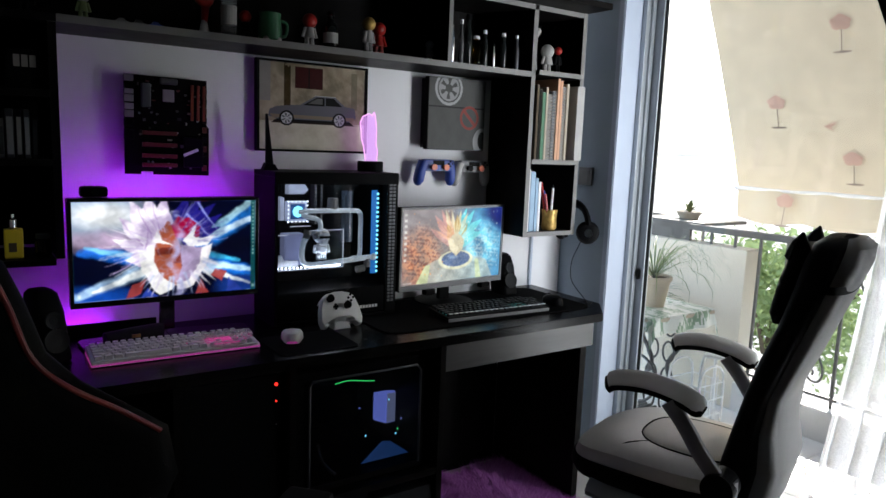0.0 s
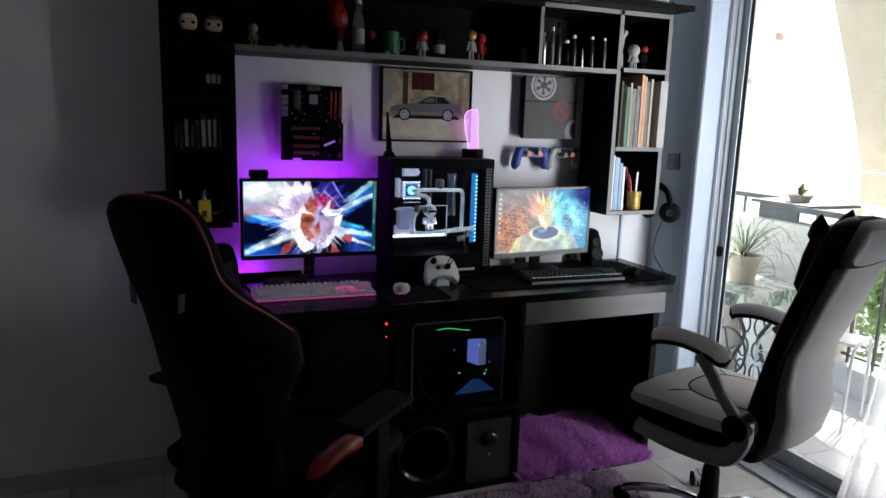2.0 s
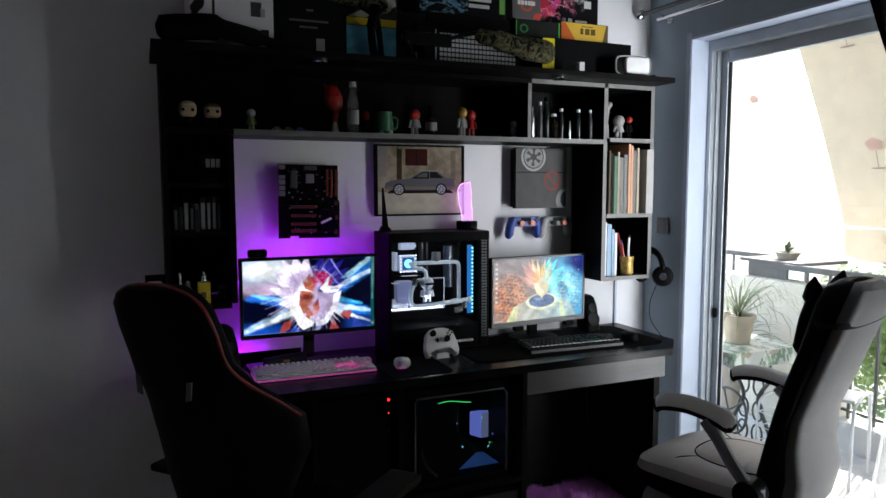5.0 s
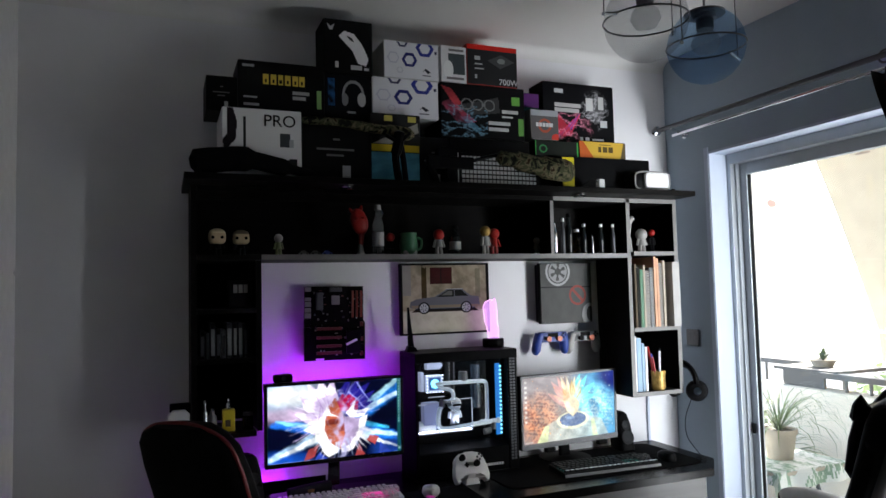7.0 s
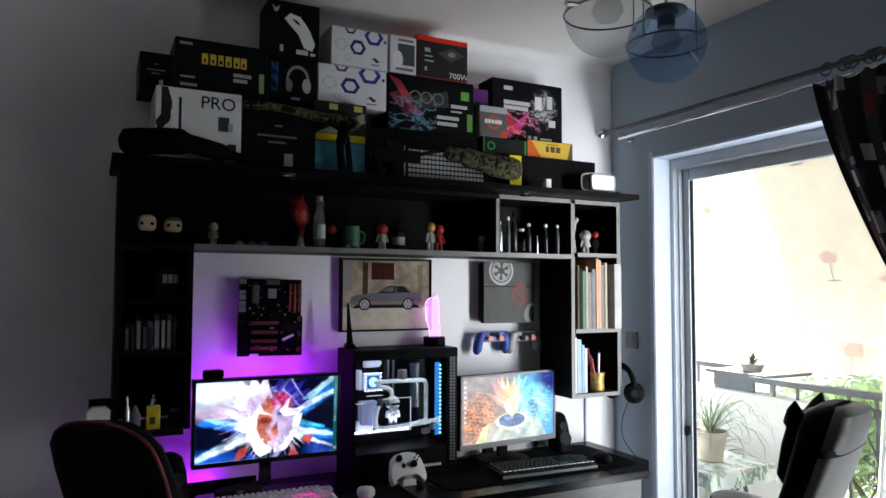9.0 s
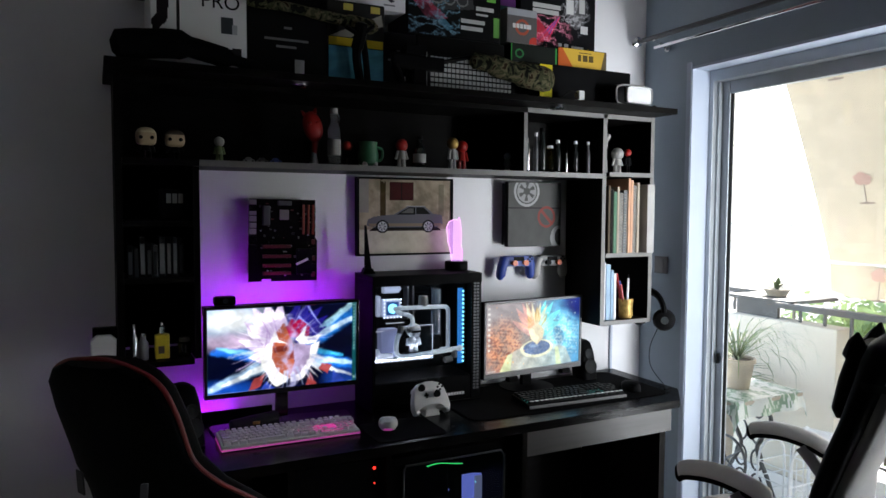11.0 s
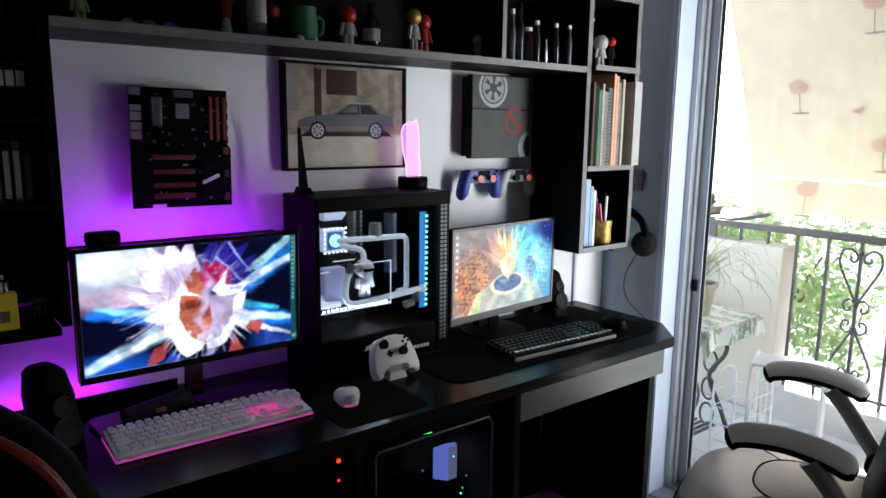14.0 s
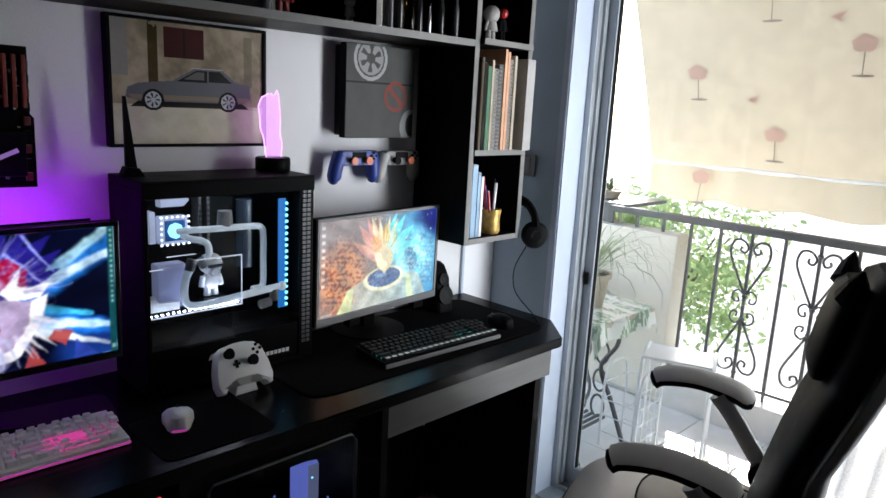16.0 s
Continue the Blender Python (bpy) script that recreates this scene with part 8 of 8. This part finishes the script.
def toy_figure(x, y, z, h, body, head, label, wide=1.0, turn=0):
    """A plain small figure in one mesh."""
    ob = thing("figurine", pose(x, y, z, 0, 0, turn), label, "figurine", "figurines in the shelf")
    bm = ball((0, 0, h * 0.78), h * 0.20 * wide, 14)
    cyl((0, 0, h * 0.30), (0, 0, h * 0.62), h * 0.15 * wide, h * 0.10 * wide, 12, bm)
    for s in (-1, 1):
        cyl((s * h * 0.08 * wide, 0, 0), (s * h * 0.07 * wide, 0, h * 0.32), h * 0.075 * wide, h * 0.06 * wide, 8, bm)
        cyl((s * h * 0.20 * wide, -h * 0.02, h * 0.30), (s * h * 0.12 * wide, 0, h * 0.58), h * 0.045, h * 0.05, 8, bm)
    me = part("body", bm, M[body], ob, smooth=True)
    me.data.materials.append(M[head])
    for p in me.data.polygons:
        p.material_index = 1 if p.center.z > h * 0.60 else 0
    return ob


def big_head(x, z, h, face, hair, label):
    """Square-headed collectible toy."""
    ob = thing("figurine", pose(x, 2.205, z), label, "figurine", "figurines in the shelf")
    bm = loft([rounded(0.060 * k, 0.048 * k, h * z, 24, 3.0) for z, k in ((0.42, 0.45), (0.45, 0.78), (0.52, 0.97), (0.66, 1.04), (0.82, 1.0), (0.92, 0.82), (0.98, 0.5), (1.0, 0.2))])
    cyl((0, 0, 0.024), (0, 0, h * 0.44), 0.014, 0.012, 12, bm)
    for s in (-1, 1):
        cyl((s * 0.008, 0, 0), (s * 0.008, 0, 0.028), 0.008, 0.007, 8, bm)
        cyl((s * 0.024, 0, 0.022), (s * 0.015, 0, 0.045), 0.005, 0.006, 8, bm)
    me = part("body", bm, M[face], ob, smooth=True)
    me.data.materials.append(M[hair])
    me.data.materials.append(M["plastic"])
    for p in me.data.polygons:
        c = p.center
        p.material_index = 1 if c.z > h * 0.86 or abs(c.x) > 0.0285 and c.z > h * 0.42 else (2 if c.z < h * 0.40 else 0)
    for s in (-1, 1):
        part("dot", cyl((s * 0.016, -0.0235, h * 0.66), (s * 0.016, -0.0262, h * 0.66), 0.006, seg=12), M["plastic"], ob)
    return ob


SZ = 1.7055
big_head(0.282, SZ, 0.098, "skin", "blond", "pale haired square headed toy figure")
big_head(0.366, SZ, 0.094, "skin", "bark", "tan square headed toy figure")
toy_figure(0.508, 2.24, SZ, 0.085, "leaf", "whitetoy", "small white and green figure")
for k, x in enumerate((0.600, 0.645, 0.690)):
    car = thing("toy_car", pose(x, 2.22, SZ), "tiny dark toy car on the shelf", "toy car", "toy cars")
    part("body", slab([(-0.018, 0.003), (0.018, 0.003), (0.018, 0.010), (0.009, 0.011), (0.005, 0.018), (-0.008, 0.018), (-0.012, 0.011), (-0.018, 0.010)], 0.016, pose(0, -0.008, 0), 0.001), M[("grey", "steel", "bluepad")[k]], car)
    for sx in (-0.011, 0.011):
        part("wheel", cyl((sx, -0.009, 0.004), (sx, 0.009, 0.004), 0.004, seg=10), M["rubber"], car)
rf = thing("figurine", pose(0.836, 2.245, SZ), "red masked toy on a small stand", "figurine", "figurines in the shelf")
rb = ball((0, 0, 0), 0.044, 20, scale=(0.80, 0.55, 1.25))
for sx in (-1, 1):
    ball((sx * 0.014, -0.020, 0.012), 0.010, 10, rb, (1.0, 0.7, 0.55))
    tube([(sx * 0.018, 0, 0.045), (sx * 0.026, 0, 0.062)], [0.009, 0.003], 8, rb)
bmesh.ops.transform(rb, matrix=pose(-0.008, 0.005, 0.135, 0, -14, 0), verts=rb.verts)
tube([(0.002, 0.01, 0.085), (-0.004, 0.0, 0.04)], [0.012, 0.009], 10, rb)
part("body", rb, M["redtoy"], rf, smooth=True)
part("stand", cyl((-0.005, 0, 0), (-0.005, 0, 0.045), 0.016, 0.008, 14), M["whitetoy"], rf)
wb = bottle(0.895, 2.215, SZ, 0.023, 0.200, "greyglass", "tall clear glass bottle with white swing cap", 0.5, "whitetoy", "whitetoy")
part("cap_wire", tube([(0.012, 0, 0.15), (0.022, 0, 0.165), (0.012, 0, 0.185)], 0.002, 6), M["chrome"], wb)
toy_figure(0.960, 2.26, SZ, 0.095, "plastic", "redtoy", "small dark red figure")
mg = thing("mug", pose(1.030, 2.235, SZ), "dark green glazed round mug", "mug")
part("bowl", lathe([(0.020, 0), (0.034, 0.010), (0.038, 0.04), (0.032, 0.075), (0.034, 0.090), (0.030, 0.090), (0.028, 0.06), (0.001, 0.012)], seg=24), M["green"], mg, smooth=True)
part("handle", tube(smooth_line([(0.032, 0, 0.072), (0.055, 0, 0.062), (0.052, 0, 0.030), (0.034, 0, 0.022)]), 0.005, 8), M["green"], mg)
for s in (-1, 1):
    part("foot", ball((s * 0.018, -0.02, 0.010), 0.012, 10), M["whitetoy"], mg)
toy_figure(1.162, 2.235, SZ, 0.108, "whitetoy", "redtoy", "white figure with red head", 1.1)
bottle(1.236, 2.235, SZ, 0.024, 0.122, "bottle", "dark glass bottle with white label", 0.45, "plastic", "whitetoy")
toy_figure(1.372, 2.225, SZ, 0.128, "whitetoy", "gold", "white figure with gold head", 0.9, 15)
toy_figure(1.425, 2.250, SZ, 0.118, "redtoy", "redtoy", "bright red standing toy figure", 1.0, -20)
toy_figure(1.628, 2.24, SZ, 0.078, "grey", "grey", "small grey toy figure", 1.0)
for x, r, h, b, cap, lab in ((1.700, 0.012, 0.150, "chrome", "plastic", "slim silver flask"), (1.742, 0.010, 0.160, "steel", "white", "slim steel bottle with pale cap"), (1.772, 0.016, 0.180, "bottle", "plastic", "tall dark bottle"),
                             (1.812, 0.019, 0.110, "amber", "white", "amber liquid bottle with white cap"), (1.850, 0.013, 0.135, "bottle", "white", "dark dropper bottle with white tip"), (1.895, 0.006, 0.090, "chrome", "plastic", "thin chrome stick"),
                             (1.940, 0.013, 0.135, "bottle", "white", "dark dropper bottle with white tip"), (2.005, 0.011, 0.135, "steel", "white", "thin grey bottle with white tip")):
    bottle(x, 2.205, SZ, r, h, b, lab + " in the shelf", 0.55, cap)
Z2 = 1.7125
sl = thing("ornament", pose(2.105, 2.20, Z2), "white curved ornament standing in the shelf", "ornament")
part("body", tube(smooth_line([(-0.02, 0, 0.0), (-0.026, 0, 0.07), (-0.014, 0, 0.13), (0.010, 0, 0.165)]), [0.020] * 6 + [0.016] * 6 + [0.012] * 6 + [0.004], 10), M["whitetoy"], sl, smooth=True)
toy_figure(2.152, 2.19, Z2, 0.105, "whitetoy", "whitetoy", "white robot shaped figure", 1.3)
toy_figure(2.210, 2.19, Z2, 0.115, "plastic", "redtoy", "thin dark figure with red head", 0.7)


def book(x, z, w, h, d, cover, label, lean=0.0, spiral=False, y=2.165):
    ob = thing("book", pose(x, y, z, 0, lean, 0), label, "book", "books in the shelf")
    part("cover", box(0, 0, 0, w, d, h, 0.001), M[cover], ob)
    part("page_block", box(w * 0.12, 0.003, h - 0.002, w * 0.88, d - 0.004, h + 0.0006), M["whitecard"] if cover != "whitecard" else M["card"], ob)
    if spiral:
        wire = bmesh.new()
        for k in range(int(h / 0.012)):
            cyl((w * 0.1, -0.004, 0.008 + 0.012 * k), (w * 0.9, -0.004, 0.008 + 0.012 * k), 0.0022, seg=6, bm=wire)
        part("spiral", wire, M["chrome"], ob)
    return ob


x = 2.064
for w, h, c, sp, lab in ((0.010, 0.285, "bark", False, "thin brown book"), (0.014, 0.270, "bottle", False, "black bound book"), (0.016, 0.260, "green", False, "dark green book"), (0.010, 0.280, "clay", False, "tan folder"), (0.022, 0.255, "card", True, "grey spiral notebook"),
                         (0.020, 0.268, "steel", True, "dark spiral notebook"), (0.012, 0.318, "peach", False, "tall peach folder"), (0.012, 0.310, "peach", False, "peach folder"), (0.018, 0.288, "card", True, "grey spiral notebook"), (0.012, 0.300, "clay", False, "tan folder")):
    book(x, 1.3705, w, h, 0.20, c, lab + " upright in the shelf", spiral=sp, y=2.135 + 0.004 * (sp))
    x += w + 0.0025
book(2.250, 1.3705, 0.040, 0.292, 0.21, "binder", "wide pale ring binder upright in the shelf", y=2.105)
x = 2.064
for w, h, c, lab in ((0.016, 0.250, "whitecard", "white book"), (0.024, 0.240, "paleblue", "pale blue book"), (0.014, 0.215, "paleblue", "thin blue book"), (0.012, 0.200, "whitecard", "thin white book")):
    book(x, 1.0805, w, h, 0.18, c, lab + " in the lower shelf", y=2.165)
    x += w + 0.003
tn = thing("pen_pot", pose(2.215, 2.19, 1.0805), "brass coloured pen pot with pens", "pen pot")
part("pot", lathe([(0.026, 0), (0.032, 0.01), (0.030, 0.05), (0.034, 0.085), (0.030, 0.085), (0.026, 0.02), (0.001, 0.01)], seg=20), M["gold"], tn, smooth=True)
for k, (dx, dy, c) in enumerate(((-0.035, -0.01, "redtoy"), (-0.02, 0.01, "bluepad"), (0.005, -0.005, "white"), (0.02, 0.01, "plastic"), (-0.045, 0.0, "redtoy"))):
    part("pen", cyl((dx * 0.3, dy, 0.012), (dx * 1.2, dy * 1.5, 0.15 + 0.012 * k), 0.005, seg=8), M[c], tn)

# left column
x = 0.222
for k, (w, h) in enumerate(((0.014, 0.10), (0.012, 0.09), (0.016, 0.125), (0.014, 0.105), (0.014, 0.10), (0.018, 0.125), (0.014, 0.125), (0.014, 0.125), (0.014, 0.12))):
    ds = thing("disc_case", pose(x, 2.175, 1.3355), "slim plastic game disc case", "disc case", "disc cases")
    part("spine", box(0, 0, 0, w, 0.16, h, 0.001), M[("plastic", "darkgrey", "plastic", "plastic", "steel", "darkgrey", "plastic", "darkgrey", "plastic")[k]], ds)
    part("spine_label", box(0.002, -0.0008, 0.01, w - 0.002, 0.0, h - 0.02), M[("steel", "darkgrey", "grey", "steel", "darkgrey", "grey", "card", "grey", "darkgrey")[k]], ds)
    x += w + 0.004
sb = thing("storage_box", pose(0.36, 2.18, 1.5125), "small dark box with pale print bars", "box")
part("body", box(-0.04, 0, 0, 0.04, 0.10, 0.10, 0.003), M["plastic"], sb)
for k in range(3):
    part("print_bar", box(-0.024 + 0.018 * k, -0.001, 0.055, -0.010 + 0.018 * k, 0.0, 0.085), M["card"], sb)
for xx, r, h, b, lab in ((0.236, 0.012, 0.115, "chrome", "small chrome coloured spray can"), (0.262, 0.017, 0.085, "grey", "small grey metal canister")):
    bottle(xx, 2.20, 1.0725, r, h, b, lab, 0.5, "chrome")
yl = thing("yellow_box", pose(0.318, 2.185, 1.0725), "bright yellow vape box with tank", "vape box")
part("body", box(-0.022, 0, 0, 0.022, 0.03, 0.078, 0.004), M["yellow"], yl)
part("screen", box(-0.012, -0.0012, 0.018, 0.006, 0.0005, 0.042, 0.0005), M["bark"], yl)
part("tank", lathe([(0.010, 0.078), (0.011, 0.082), (0.011, 0.102), (0.005, 0.106), (0.005, 0.116)], (0, 0.015, 0), 14), M["chrome"], yl)
jr = thing("jar", pose(0.385, 2.20, 1.0725), "small dark jar with metal lid", "jar")
part("glass", lathe([(0.018, 0), (0.020, 0.004), (0.020, 0.045), (0.015, 0.05)], seg=18), M["bottle"], jr, smooth=True)
part("lid", cyl((0, 0, 0.05), (0, 0, 0.062), 0.017, seg=16), M["steel"], jr)
gp = thing("game_remote", pose(0.150, 2.17, 1.10), "white and black remote hung on the shelf side", "remote")
part("body", slab([(-0.032, -0.06), (-0.016, -0.06), (-0.012, 0.0), (0.012, 0.0), (0.016, -0.06), (0.032, -0.06), (0.036, 0.05), (0.02, 0.065), (-0.02, 0.065), (-0.036, 0.05)], 0.03, pose(0, -0.02, 0), 0.005), M["white"], gp)
part("holder", box(-0.030, 0.008, -0.07, 0.040, 0.04, 0.085, 0.004), M["plastic"], gp)

# ---- in the desk cabinet ----
p2 = thing("tower_computer", pose(0.98, 1.905, 0.3475), "black tower computer with lit window in the cabinet", "computer")
for a in ((0, 0.006, 0, 0.46, 0.46, 0.02), (0, 0.006, 0.36, 0.46, 0.46, 0.385), (0, 0.44, 0.02, 0.46, 0.46, 0.36), (0.44, 0.006, 0.02, 0.46, 0.44, 0.36), (0, 0.006, 0.02, 0.06, 0.44, 0.36)):
    part("panel", box(*a, 0.002), M["plastic"], p2)
wf2 = [(0.05, -0.001, 0.02), (0.05, -0.001, 0.34), (0.06, -0.001, 0.355), (0.425, -0.001, 0.355), (0.44, -0.001, 0.335), (0.44, -0.001, 0.02)]
part("window_trim", tube(wf2, 0.004, 8), M["steel"], p2, "thin steel window trim")
part("side_pane", box(0.055, 0.001, 0.022, 0.436, 0.004, 0.350), M["tinted"], p2)
part("mainboard", box(0.07, 0.40, 0.06, 0.42, 0.41, 0.35), M["pcb"], p2)
part("lit_panel", slab([(0.0, 0.0), (0.035, 0.0), (0.035, 0.11), (0.0, 0.115), (-0.045, 0.115), (-0.045, 0.02)], 0.01, pose(0.400, 0.15, 0.105)), M["indigoled"], p2, "indigo glowing panel")
part("lit_panel", box(0.402, 0.145, 0.108, 0.434, 0.1495, 0.212), M["iceled"], p2, "pale glowing panel edge")
# blue light falling on the case floor, put in as a glowing slab
part("lit_floor", slab([(-0.10, 0.0), (0.08, 0.0), (0.02, 0.05), (-0.01, 0.055)], 0.006, pose(0.360, 0.06, 0.026, -25)), M["deepblueglow"], p2, "deep blue light on the case floor as glow")
part("green_strip", tube(smooth_line([(0.23, 0.2, 0.258), (0.28, 0.2, 0.262), (0.35, 0.2, 0.250), (0.38, 0.2, 0.246)]), 0.002, 6), M["greenled"], p2, "thin green light line")
for k, (x, z, c) in enumerate(((0.265, 0.205, "indigoled"), (0.412, 0.105, "greenled"), (0.425, 0.140, "indigoled"), (0.29, 0.105, "cyanled"), (0.405, 0.090, "cyanled"), (0.375, 0.215, "cyanled"))):
    part("light_dot", ball((x, 0.09, z), 0.003, 8), M[c], p2)
part("cable_bundle", tube(smooth_line([(0.09, 0.03, 0.14), (0.10, 0.02, 0.09), (0.14, 0.03, 0.04), (0.16, 0.05, 0.022)]), 0.006, 6), M["steel"], p2)
am = thing("amplifier", pose(0.80, 1.90, 0.3475), "black amplifier with red standby lights", "amplifier")
part("body", box(-0.135, 0, 0, 0.140, 0.40, 0.40, 0.004), M["plastic"], am)
for z, r in ((0.37, 0.0055), (0.32, 0.003), (0.25, 0.002)):
    part("standby_light", ball((0.125, -0.001, z), r, 10), M["redled"] if z > 0.3 else M["white"], am)
sw = thing("subwoofer", pose(1.02, 1.89, 0.0225), "black subwoofer with glossy round ring", "subwoofer")
part("cabinet", box(-0.20, 0.02, 0, 0.22, 0.40, 0.295, 0.006), M["plastic"], sw)
rg = part("ring", lathe([(0.108, 0), (0.122, 0.004), (0.120, 0.014), (0.110, 0.016), (0.100, 0.006)], seg=40), M["gloss"], sw, "glossy black ring", True)
rg.matrix_local = pose(0.075, 0.020, 0.145, 90)
cn = part("cone", lathe([(0.104, 0.006), (0.05, -0.012), (0.035, -0.006), (0.001, 0.002)], seg=32), M["rubber"], sw, smooth=True)
cn.matrix_local = pose(0.075, 0.020, 0.145, 90)
sk = thing("floor_speaker", pose(1.362, 1.878, 0.0225), "small dark grey speaker with silver knob", "speaker")
part("cabinet", box(-0.10, 0, 0, 0.10, 0.25, 0.265, 0.004), M["darkgrey"], sk)
kn = part("volume_knob", lathe([(0.030, 0), (0.030, 0.014), (0.024, 0.018), (0.001, 0.018)], seg=24), M["gloss"], sk, smooth=True)
kn.matrix_local = pose(0.0, 0.0, 0.185, 90)
part("knob_mark", box(-0.012, -0.020, 0.168, -0.004, -0.018, 0.174), M["chrome"], sk)
part("light_dot", ball((0.0, -0.001, 0.115), 0.006, 10), M["card"], sk)


# ---- rugs ----
def pile(name, x0, y0, x1, y1, n, h, material, base, label, seed, groove=None, lean=0.6):
    """A rug: backing and a pile of many short blades."""
    ob = thing(name, pose((x0 + x1) / 2, (y0 + y1) / 2, 0), label, "rug")
    w, d = x1 - x0, y1 - y0
    part("backing", loft([rounded(w, d, 0.001, 40, 14), rounded(w, d, 0.008, 40, 14)]), base, ob)
    r = np.random.RandomState(seed)
    px, py = r.uniform(-w / 2, w / 2, n), r.uniform(-d / 2, d / 2, n)
    hh = h * r.uniform(0.55, 1.1, n)
    if groove is not None:
        hh = hh * groove(px, py)
    cl = 0.5 + 0.5 * np.sin(px * 43 + 5 * np.sin(py * 31)) * np.sin(py * 39 + 4 * np.sin(px * 23))
    a = r.uniform(0, math.tau, n)
    ln = hh * lean * (0.4 + cl)
    la = r.uniform(-0.9, 0.9, n) + 3 * cl + 2 * np.sin(px * 17)
    wd = 0.0028
    base_l = np.stack([px - wd * np.cos(a), py - wd * np.sin(a), np.full(n, 0.007)], -1)
    base_r = np.stack([px + wd * np.cos(a), py + wd * np.sin(a), np.full(n, 0.007)], -1)
    tip = np.stack([px + ln * np.cos(la), py + ln * np.sin(la), 0.007 + hh], -1)
    verts = np.stack([base_l, base_r, tip], 1).reshape(-1, 3)
    me = bpy.data.meshes.new("fur")
    me.from_pydata(verts.tolist(), [], np.arange(3 * n).reshape(-1, 3).tolist())
    me.materials.append(material)
    tf = new("fur", me)
    tf.parent = ob
    tf["kind"] = "stuff"
    return ob


def fur(name, a, b):
    """Pile whose blades differ one from another."""
    m = mat(name, a, 0.75, var=0.25, scale=9, bump=0)
    nt = m.node_tree
    g, mx = nt.nodes.new("ShaderNodeNewGeometry"), nt.nodes.new("ShaderNodeMix")
    mx.data_type = "RGBA"
    mx.inputs[6].default_value, mx.inputs[7].default_value = (*a, 1), (*b, 1)
    nt.links.new(g.outputs["Random Per Island"], mx.inputs[0])
    nt.links.new(mx.outputs[2], nt.nodes["Principled BSDF"].inputs["Base Color"])
    return m


def petals(x, y):
    """Overlapping round scallops cut into the pile as grooves."""
    out = np.ones_like(x)
    seen = np.zeros_like(x, dtype=bool)
    for row in range(6):
        for col in range(8):
            cx, cy = -0.92 + 0.27 * col + 0.135 * (row % 2), -0.46 + 0.19 * row
            d = np.hypot((x - cx) * 0.92, y - cy) + 0.006 * np.sin(9 * np.arctan2(y - cy, x - cx) + row)
            ring = (np.abs(d - 0.135) < 0.011) & ~seen
            out = np.where(ring, 0.12, out)
            seen |= d < 0.124
    return out


pile("shag_rug", 1.497, 1.835, 2.150, 2.33, 30000, 0.046, fur("purple_shag", (0.52, 0.11, 0.56), (0.88, 0.38, 0.90)), M["purplebase"], "shaggy purple rug under the desk", 12, None, 0.9)
pile("patterned_rug", 0.40, 0.95, 1.93, 1.825, 64000, 0.020, fur("mauve_pile", (0.52, 0.36, 0.51), (0.82, 0.64, 0.79)), M["mauvebase"], "mauve rug with embossed round pattern", 13, petals, 0.45)


# ---- floor tiles ----
def tiles(parent, x0, y0, x1, y1, z, size, gap, material):
    """Square tiles, each a piece of its own; those cut by the edge get their own mesh."""
    cache = {}
    for i in range(math.ceil((x1 - x0) / size)):
        for j in range(math.ceil((y1 - y0) / size)):
            w, d = min(size, x1 - x0 - i * size) - gap, min(size, y1 - y0 - j * size) - gap
            if w < 0.01 or d < 0.01:
                continue
            key = (round(w, 4), round(d, 4))
            if key not in cache:
                bm = box(0, 0, -0.008, w, d, 0)
                bmesh.ops.bevel(bm, geom=[e for e in bm.edges if all(v.co.z > -0.001 for v in e.verts)], offset=0.0015, segments=1, affect="EDGES")
                me = bpy.data.meshes.new("tile")
                bm.to_mesh(me)
                bm.free()
                me.materials.append(material)
                cache[key] = me
            ob = new("tile", cache[key])
            ob.parent = parent
            ob.location = (x0 + i * size, y0 + j * size, z)


tiles(floor, -1.2, -2.2, WX, WY, 0.0, 0.335, 0.004, M["tile"])
tiles(bal, WX + 0.26, -1.0, 3.78, 4.0, -0.022, 0.335, 0.004, M["paletile"])
